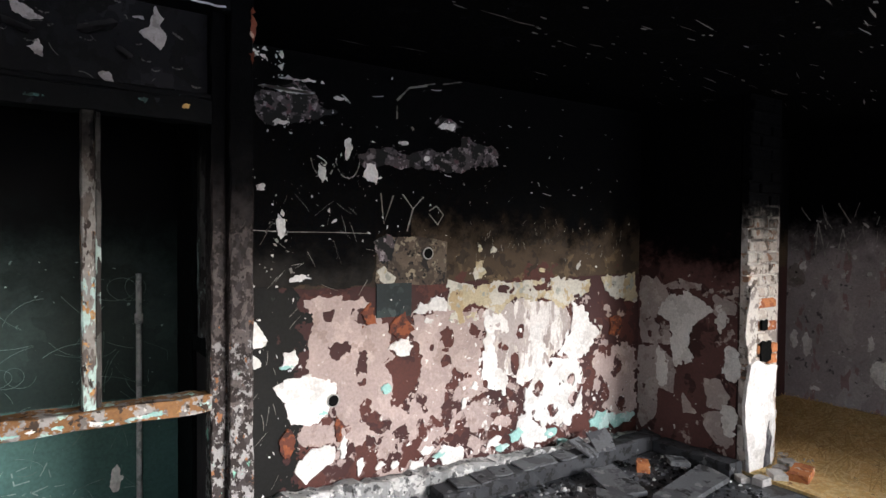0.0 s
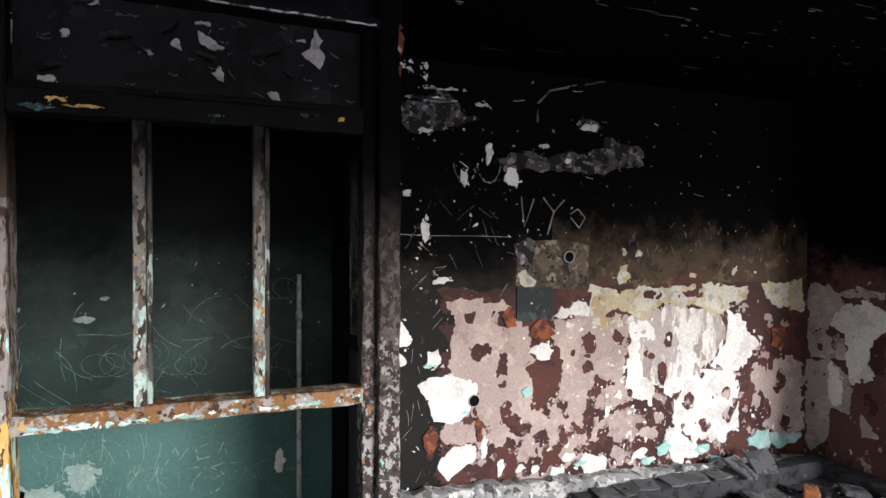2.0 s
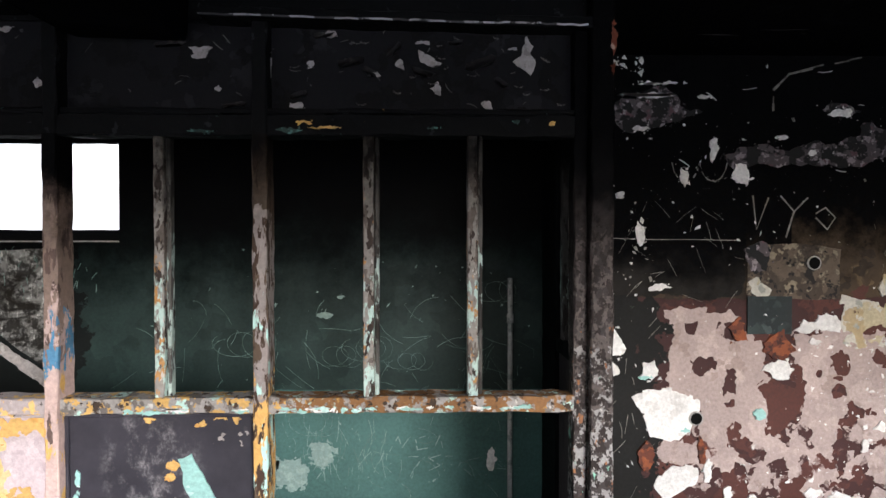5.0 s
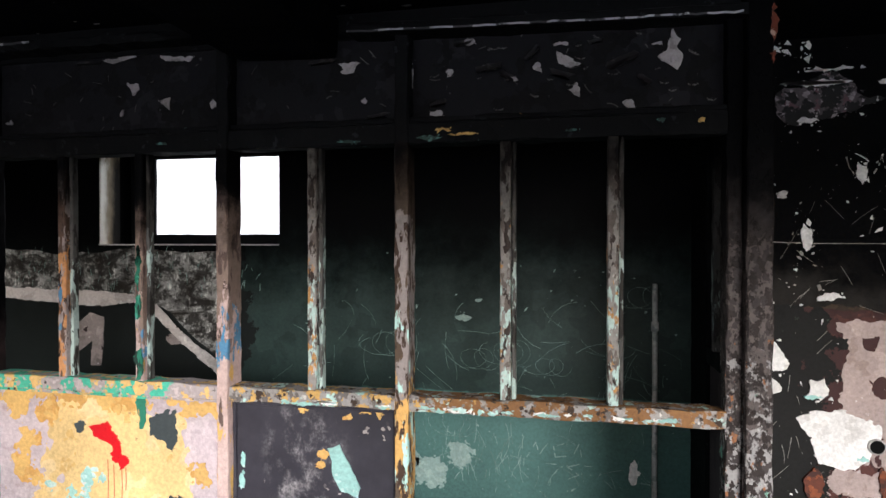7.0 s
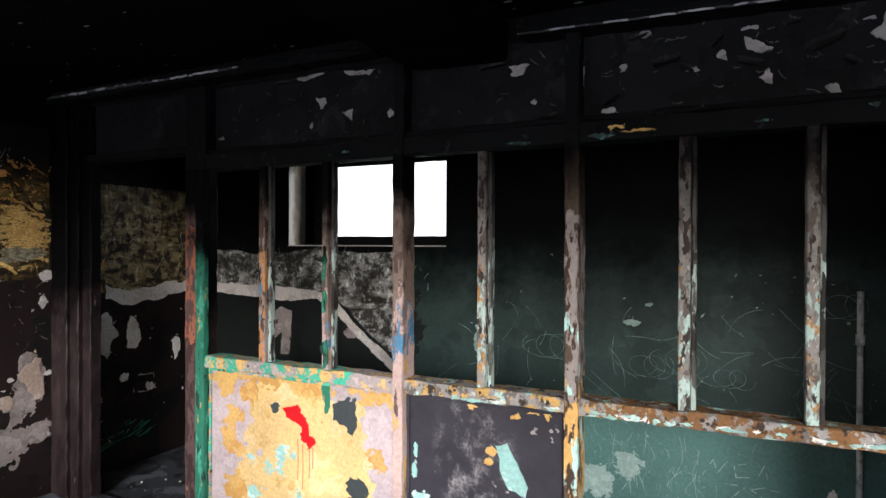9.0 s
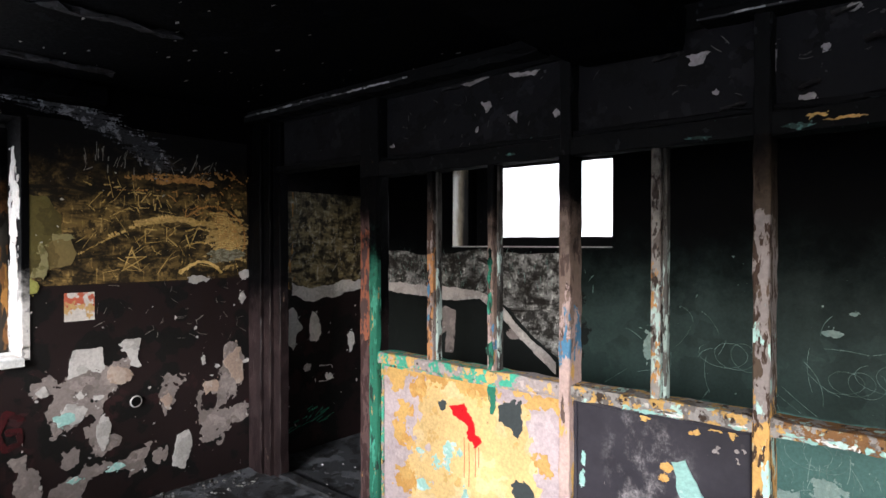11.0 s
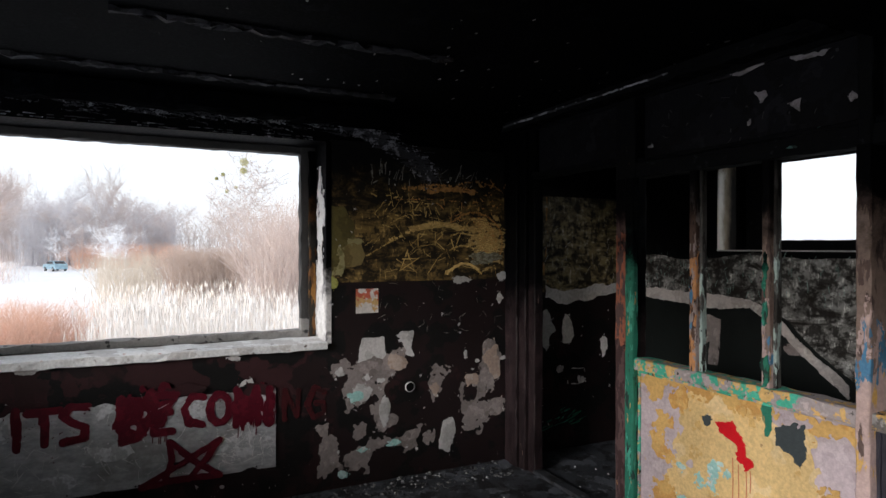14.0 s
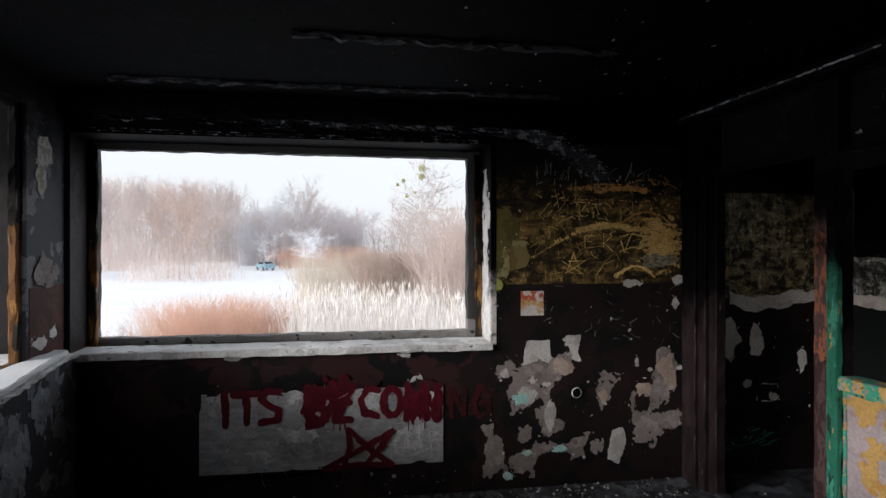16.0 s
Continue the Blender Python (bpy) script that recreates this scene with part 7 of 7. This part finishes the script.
def grow(rnd, out, p, d, length, r, level, spread):
    """A limb in three bends with side limbs; out[level] takes its tubes."""
    for k in range(3):
        q = p + d * (length / 3)
        tube(*out[min(level, 1)], p, q, max(r, 0.015), max(r * 0.75, 0.009), 5 if level == 0 else 3)
        r *= 0.75
        if level < 3:
            for _ in range((1, 3)[level > 0] if k < 2 else 3):
                side = Vector((rnd.gauss(0, 1), rnd.gauss(0, 1), rnd.gauss(0.25, 0.5))).normalized()
                grow(rnd, out, q, (d * (1 - spread) + side * spread).normalized(), length * rnd.uniform(0.42, 0.65), r * 0.6, level + 1, spread)
        p = q
        d = (d + Vector((rnd.gauss(0, 0.1), rnd.gauss(0, 0.1), 0.05))).normalized()


def mesh_of(name, verts, faces, material, parent):
    me = bpy.data.meshes.new(name)
    me.from_pydata([tuple(v) for v in verts], [], faces)
    me.materials.append(material)
    ob = new(name, me)
    ob.parent = parent
    return ob


def tree(seed, height, spread, bark, label, group):
    rnd = random.Random(seed)
    out = [([], []), ([], [])]
    grow(rnd, out, Vector((0, 0, 0)), Vector((0, 0, 1)), height * 0.62, height * 0.009, 0, spread)
    t = empty("bare_tree", label, "tree", group=group)
    mesh_of("trunk", *out[0], bark, t)
    mesh_of("crown", *out[1], bark, t)
    return t


# Bark colours go paler than real wood, standing in for haze and glare.
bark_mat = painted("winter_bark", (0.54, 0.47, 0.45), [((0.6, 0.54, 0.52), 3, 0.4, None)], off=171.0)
birch_mat = painted("hazed_birch_bark", (0.7, 0.61, 0.58), [((0.6, 0.51, 0.48), 4, 0.35, None)], off=172.0)
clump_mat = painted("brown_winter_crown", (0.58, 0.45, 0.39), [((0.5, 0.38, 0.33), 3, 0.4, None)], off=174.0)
slate_mat = painted("hazed_bark", (0.54, 0.53, 0.56), [((0.6, 0.58, 0.6), 3, 0.4, None)], off=179.0)
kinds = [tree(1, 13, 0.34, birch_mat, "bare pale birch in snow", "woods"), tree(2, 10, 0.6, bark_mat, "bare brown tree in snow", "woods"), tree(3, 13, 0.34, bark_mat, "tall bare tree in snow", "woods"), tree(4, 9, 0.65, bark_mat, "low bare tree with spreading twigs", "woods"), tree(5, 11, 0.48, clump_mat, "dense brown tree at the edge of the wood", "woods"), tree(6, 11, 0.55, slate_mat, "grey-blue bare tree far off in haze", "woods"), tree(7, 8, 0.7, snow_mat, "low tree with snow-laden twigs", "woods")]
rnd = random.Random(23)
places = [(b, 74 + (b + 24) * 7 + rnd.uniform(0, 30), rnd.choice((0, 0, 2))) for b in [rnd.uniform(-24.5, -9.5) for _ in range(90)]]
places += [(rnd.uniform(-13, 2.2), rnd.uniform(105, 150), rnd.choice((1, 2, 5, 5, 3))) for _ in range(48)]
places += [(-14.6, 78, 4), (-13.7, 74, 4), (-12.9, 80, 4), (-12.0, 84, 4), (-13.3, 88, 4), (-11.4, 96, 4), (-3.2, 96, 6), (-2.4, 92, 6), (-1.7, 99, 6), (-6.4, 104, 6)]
places += [(rnd.uniform(9, 14), rnd.uniform(60, 90), rnd.choice((1, 3))) for _ in range(5)] + [(5.0, 44, 3), (6.2, 47, 3)]
for i, (b, d, k) in enumerate(places):
    x, y = spot(b, d)
    s = rnd.uniform(0.85, 1.05) * (3.46 + 0.095 * d) / 14 if b < -9.5 and k in (0, 2) else rnd.uniform(0.7, 0.95) * (1.0 if k == 4 else 0.95 if k == 6 else 1.25 if d > 100 else 0.78 + max(0.0, d - 60) * 0.009)
    if i < 7:
        first = kinds[i]
        x0, y0 = spot((-18, -3, -16, 6, -14.1, -8, -2.9)[i], (100, 120, 110, 47, 82, 125, 100)[i])
        first.matrix_basis = pose(x0, y0, GROUND, 0, 0, 40 * i)
        first.scale = (0.78, 0.78, 0.78)
    copy = copy_thing(kinds[k], pose(x, y, GROUND, 0, 0, rnd.uniform(0, 360)))
    copy.scale = (s, s, s)
mistletoe_mat = painted("mistletoe_leaf", (0.5, 0.48, 0.24), [((0.42, 0.4, 0.2), 4, 0.4, None)], off=173.0)
x, y = spot(7.4, 43)
host = copy_thing(kinds[3], pose(x, y, GROUND, 0, 0, 75))
host.scale = (1.05, 1.05, 1.05)
bpy.context.view_layer.update()
twigs = [host.matrix_world @ v.co for o in host.children if o.name.startswith("crown") for v in o.data.vertices]
for b, z, r in ((7.6, 7.2, 0.3), (7.5, 6.5, 0.24), (6.6, 6.8, 0.1), (5.6, 6.2, 0.1), (6.1, 5.4, 0.12), (5.0, 5.8, 0.09), (7.0, 5.6, 0.1), (4.4, 5.0, 0.09), (3.6, 5.6, 0.09)):
    x, y = spot(b, 43)
    x, y, z = min(twigs, key=lambda v: (v - Vector((x, y, z))).length)
    verts, faces = [], []
    for _ in range(260):
        d = Vector((rnd.gauss(0, 1), rnd.gauss(0, 1), rnd.gauss(0, 1))).normalized() * r * rnd.random() ** 0.4
        q = Vector((rnd.gauss(0, 1), rnd.gauss(0, 1), rnd.gauss(0, 1))).normalized() * 0.06
        tube(verts, faces, Vector((x, y, z)) + d, Vector((x, y, z)) + d + q, 0.02, 0.008)
    me = bpy.data.meshes.new("mistletoe")
    me.from_pydata([tuple(v) for v in verts], [], faces)
    me.materials.append(mistletoe_mat)
    tagged(new("mistletoe", me), "green ball of mistletoe in a bare tree", "mistletoe", "mistletoe balls", kind="stuff")


def thicket(name, rnd, count, b0, b1, d0, d1, low, high, lean, material, label, category, width=0.012, forks=3):
    verts, faces = [], []
    for _ in range(count):
        x, y = spot(rnd.uniform(b0, b1) + rnd.gauss(0, 0.09 * (b1 - b0)), rnd.uniform(d0, d1))
        p = Vector((x, y, GROUND - 0.05))
        h = rnd.uniform(low, high)
        d = Vector((rnd.gauss(0, lean), rnd.gauss(0, lean), 1)).normalized()
        q = p + d * h * 0.55
        tube(verts, faces, p, q, width, width * 0.7)
        for _ in range(forks):
            e = (d + Vector((rnd.gauss(0, 0.4), rnd.gauss(0, 0.4), 0.1))).normalized()
            m = q + e * h * 0.3
            tube(verts, faces, q, m, width * 0.6, width * 0.35)
            for _ in range(2):
                f = (e + Vector((rnd.gauss(0, 0.45), rnd.gauss(0, 0.45), 0.1))).normalized()
                tube(verts, faces, m, m + f * h * 0.25, width * 0.35, width * 0.15)
    return stuff(name, verts, faces, material, label, category)


# Twig colours hold the same haze, paler than bare wood.
red_twig = painted("russet_twig", (0.72, 0.46, 0.35), [((0.66, 0.44, 0.35), 2, 0.4, None)], off=175.0)
olive_twig = painted("olive_twig", (0.56, 0.49, 0.41), [((0.62, 0.54, 0.46), 2, 0.4, None)], off=185.0)
dark_twig = painted("dark_brown_twig", (0.4, 0.31, 0.26), [((0.46, 0.37, 0.32), 2, 0.4, None)], off=186.0)
brown_twig = painted("brown_twig", (0.56, 0.46, 0.42), [((0.48, 0.39, 0.35), 2, 0.4, None)], off=176.0)
grey_twig = painted("grey_twig", (0.42, 0.37, 0.35), [], off=177.0)
rnd = random.Random(29)
thicket("russet_bush", rnd, 1500, -15, -6, 16.5, 21, 0.7, 2.2, 0.32, red_twig, "russet leafless bushes in snow", "bush", 0.009)
thicket("pale_bush", rnd, 160, -19, -16, 15, 20, 0.5, 1.6, 0.35, grey_twig, "thin pale bushes in snow", "bush", 0.008)
thicket("russet_bush", rnd, 700, -5.4, 2.5, 106, 124, 2.0, 4.4, 0.3, red_twig, "russet brushwood at the edge of the field", "bush", 0.03)
thicket("olive_bush", rnd, 420, -3.6, 1.0, 40, 52, 1.2, 3.3, 0.3, olive_twig, "olive-brown leafless scrub", "bush", 0.016)
thicket("brown_bush", rnd, 800, 2.0, 7.4, 34, 42, 2.2, 3.5, 0.2, dark_twig, "dark brown leafless thicket", "bush", 0.018)
thicket("brown_bush", rnd, 520, 9.2, 14, 20, 30, 2.5, 5.4, 0.25, brown_twig, "tall brown leafless brushwood", "bush", 0.014)
thicket("pale_bush", rnd, 420, -17.5, -9.5, 68, 80, 0.8, 2.6, 0.3, birch_mat, "pale undergrowth along the wood", "bush", 0.02)
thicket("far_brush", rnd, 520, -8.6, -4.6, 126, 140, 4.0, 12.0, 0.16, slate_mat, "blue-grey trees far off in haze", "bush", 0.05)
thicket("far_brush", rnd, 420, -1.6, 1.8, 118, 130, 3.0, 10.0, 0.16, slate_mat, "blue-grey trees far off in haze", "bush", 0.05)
for k in range(4):
    thicket("grey_bush", rnd, 420, -25 + 4 * k, -20.5 + 4 * k, 78 + 26 * k, 92 + 30 * k, 1.6, 5.0 + 1.4 * k, 0.25, birch_mat, "grey undergrowth before the wood", "bush", 0.02 + 0.006 * k)
thicket("far_woods", rnd, 1600, -30, 30, 150, 210, 4.0, 11.0, 0.12, grey_twig, "far leafless woods", "woods", 0.06)
thicket("grey_bush", rnd, 400, -44, -31, 9, 16, 2.0, 4.5, 0.2, painted("pinkish_twig", (0.32, 0.2, 0.17), [], off=178.0), "pinkish leafless brushwood beside the building", "bush", 0.02)

verts, faces = [], []
rnd = random.Random(31)
for _ in range(9000):
    x, y = spot(rnd.uniform(-4, 14) + rnd.gauss(0, 0.9), rnd.uniform(14, 25))
    h, a = rnd.uniform(1.2, 2.1), rnd.uniform(0, 6.28)
    w, lx, ly = rnd.uniform(0.003, 0.009), rnd.gauss(0, 0.18), rnd.gauss(0, 0.18)
    cx, cy = w * math.cos(a), w * math.sin(a)
    b = len(verts)
    verts += [(x - cx, y - cy, GROUND), (x + cx, y + cy, GROUND), (x + lx * 0.6 + cx, y + ly * 0.6 + cy, GROUND + h * 0.7), (x + lx * 0.6 - cx, y + ly * 0.6 - cy, GROUND + h * 0.7), (x + lx, y + ly, GROUND + h)]
    faces += [(b, b + 1, b + 2, b + 3), (b + 3, b + 2, b + 4)]
    if rnd.random() < 0.25:
        k = len(verts)
        verts += [(x + lx, y + ly, GROUND + h - 0.05), (x + lx + 3 * cx, y + ly + 3 * cy, GROUND + h + 0.07), (x + lx * 1.15, y + ly * 1.15, GROUND + h + 0.24), (x + lx - 3 * cx, y + ly - 3 * cy, GROUND + h + 0.08)]
        faces.append((k, k + 1, k + 2, k + 3))
# Reed colours are lightened too, as glare put into the colour.
stuff("reeds", verts, faces, grit("dry_reed", [(0.84, 0.79, 0.74), (0.88, 0.84, 0.8), (0.78, 0.71, 0.65), (0.9, 0.87, 0.84)], 6.0), "bed of dry pale reeds with feathery heads", "reeds")
snowbank = bmesh.new()
bmesh.ops.create_grid(snowbank, x_segments=40, y_segments=40, size=9)
for v in snowbank.verts:
    edge = max(0.0, 1 - (v.co.x ** 2 + v.co.y ** 2) / 78)
    v.co.z = edge * (0.35 + 0.4 * noise.noise(v.co * 0.7)) - 0.03
x, y = spot(-13, 24)
bmesh.ops.translate(snowbank, vec=(x, y, GROUND), verts=snowbank.verts[:])
tagged(part("snow_bank", snowbank, snow_mat, smooth=True), "low drift of snow on the field", "snow")


def parked_car():
    car = empty("parked_car", "small blue hatchback parked in the snow", "car")
    blue = painted("blue_car_paint", (0.3, 0.46, 0.55), [], off=181.0, rough=0.3, spec=0.5)
    glass = painted("dark_car_glass", (0.02, 0.025, 0.03), [], off=182.0, rough=0.1, spec=0.6)
    rubber = painted("tyre_rubber", (0.02, 0.02, 0.02), [], off=183.0)
    profile = ((-2.0, 0.3), (-2.05, 0.75), (-1.85, 0.95), (-1.0, 1.0), (-0.35, 1.42), (1.0, 1.46), (1.75, 1.0), (1.95, 0.85), (1.98, 0.3))
    bm = bmesh.new()
    sides = [[bm.verts.new((x, y * (0.86 if z > 1.1 else 1.0), z)) for x, z in profile] for y in (-0.82, 0.82)]
    bm.faces.new(sides[0])
    bm.faces.new(sides[1][::-1])
    for i in range(len(profile)):
        j = (i + 1) % len(profile)
        bm.faces.new((sides[0][j], sides[0][i], sides[1][i], sides[1][j]))
    bmesh.ops.recalc_face_normals(bm, faces=bm.faces[:])
    part("body", bm, blue, car)
    for y in (-0.79, 0.79):
        bm = bmesh.new()
        v = [bm.verts.new((x, y * (0.99 if z > 1.2 else 1.07), z)) for x, z in ((-0.85, 1.02), (-0.35, 1.36), (0.95, 1.4), (1.45, 1.02))]
        bm.faces.new(v)
        part("side_window", bm, glass, car)
    bm = bmesh.new()
    bm.faces.new([bm.verts.new(c) for c in ((1.12, -0.6, 1.41), (1.12, 0.6, 1.41), (1.7, 0.68, 1.06), (1.7, -0.68, 1.06))])
    part("rear_window", bm, glass, car)
    for x in (-1.25, 1.25):
        for y in (-0.76, 0.76):
            bm = bmesh.new()
            bmesh.ops.create_cone(bm, cap_ends=True, segments=18, radius1=0.3, radius2=0.3, depth=0.18, matrix=Matrix.Translation((x, y, 0.3)) @ pose(0, 0, 0, 90))
            w = part("wheel", bm, rubber, car)
            bm = bmesh.new()
            bmesh.ops.create_cone(bm, cap_ends=True, segments=14, radius1=0.19, radius2=0.17, depth=0.2, matrix=Matrix.Translation((x, y * 1.01, 0.3)) @ pose(0, 0, 0, 90))
            part("rim", bm, painted("steel_rim", (0.4, 0.4, 0.42), [], off=184.0, rough=0.4) if "steel_rim" not in bpy.data.materials else bpy.data.materials["steel_rim"], w)
    return car


car = parked_car()
x, y = spot(-6.6, 102)
car.matrix_basis = pose(x, y, GROUND, 0, 0, 28)

# ---- bricks of the broken wall end ----
brick_bm = boxes((-0.118, 0.118, -0.055, 0.0, -0.031, 0.031), bevel=0.006)
half_bm = boxes((-0.055, 0.055, -0.055, 0.0, -0.031, 0.031), bevel=0.006)
whole_me, half_me = bpy.data.meshes.new("brick"), bpy.data.meshes.new("half_brick")
brick_bm.to_mesh(whole_me), half_bm.to_mesh(half_me)
limed_brick = painted("limed_brick", (0.5, 0.44, 0.39), [((0.34, 0.2, 0.13), 8, 0.36, None), ((0.62, 0.58, 0.53), 9, 0.4, None), ((0.14, 0.11, 0.09), 12, 0.34, None)], off=191.0, soot=(1.3, 1.78), bump=1.0)
whole_me.materials.append(brick_mat), half_me.materials.append(limed_brick)
rnd = random.Random(37)
for course in range(32):
    z = 0.04 + course * 0.076
    pair = ((whole_me, 3.74), (half_me, 3.93)) if course % 2 else ((half_me, 3.68), (whole_me, 3.86))
    for me, x in pair:
        if x > 3.8 and course in (8, 11, 13):
            continue
        for slot in (0,):
            ob = new("brick", me)
        ob.material_slots[0].link = "OBJECT"
        ob.material_slots[0].material = brick_mat if (9 <= course <= 14 and x > 3.8) else limed_brick
        ob.matrix_basis = pose(x + rnd.uniform(-0.008, 0.008), 2.246 + rnd.uniform(-0.012, 0.012), z, 0, rnd.uniform(-1.5, 1.5), rnd.uniform(-2, 2))
        ob.parent = wall_east
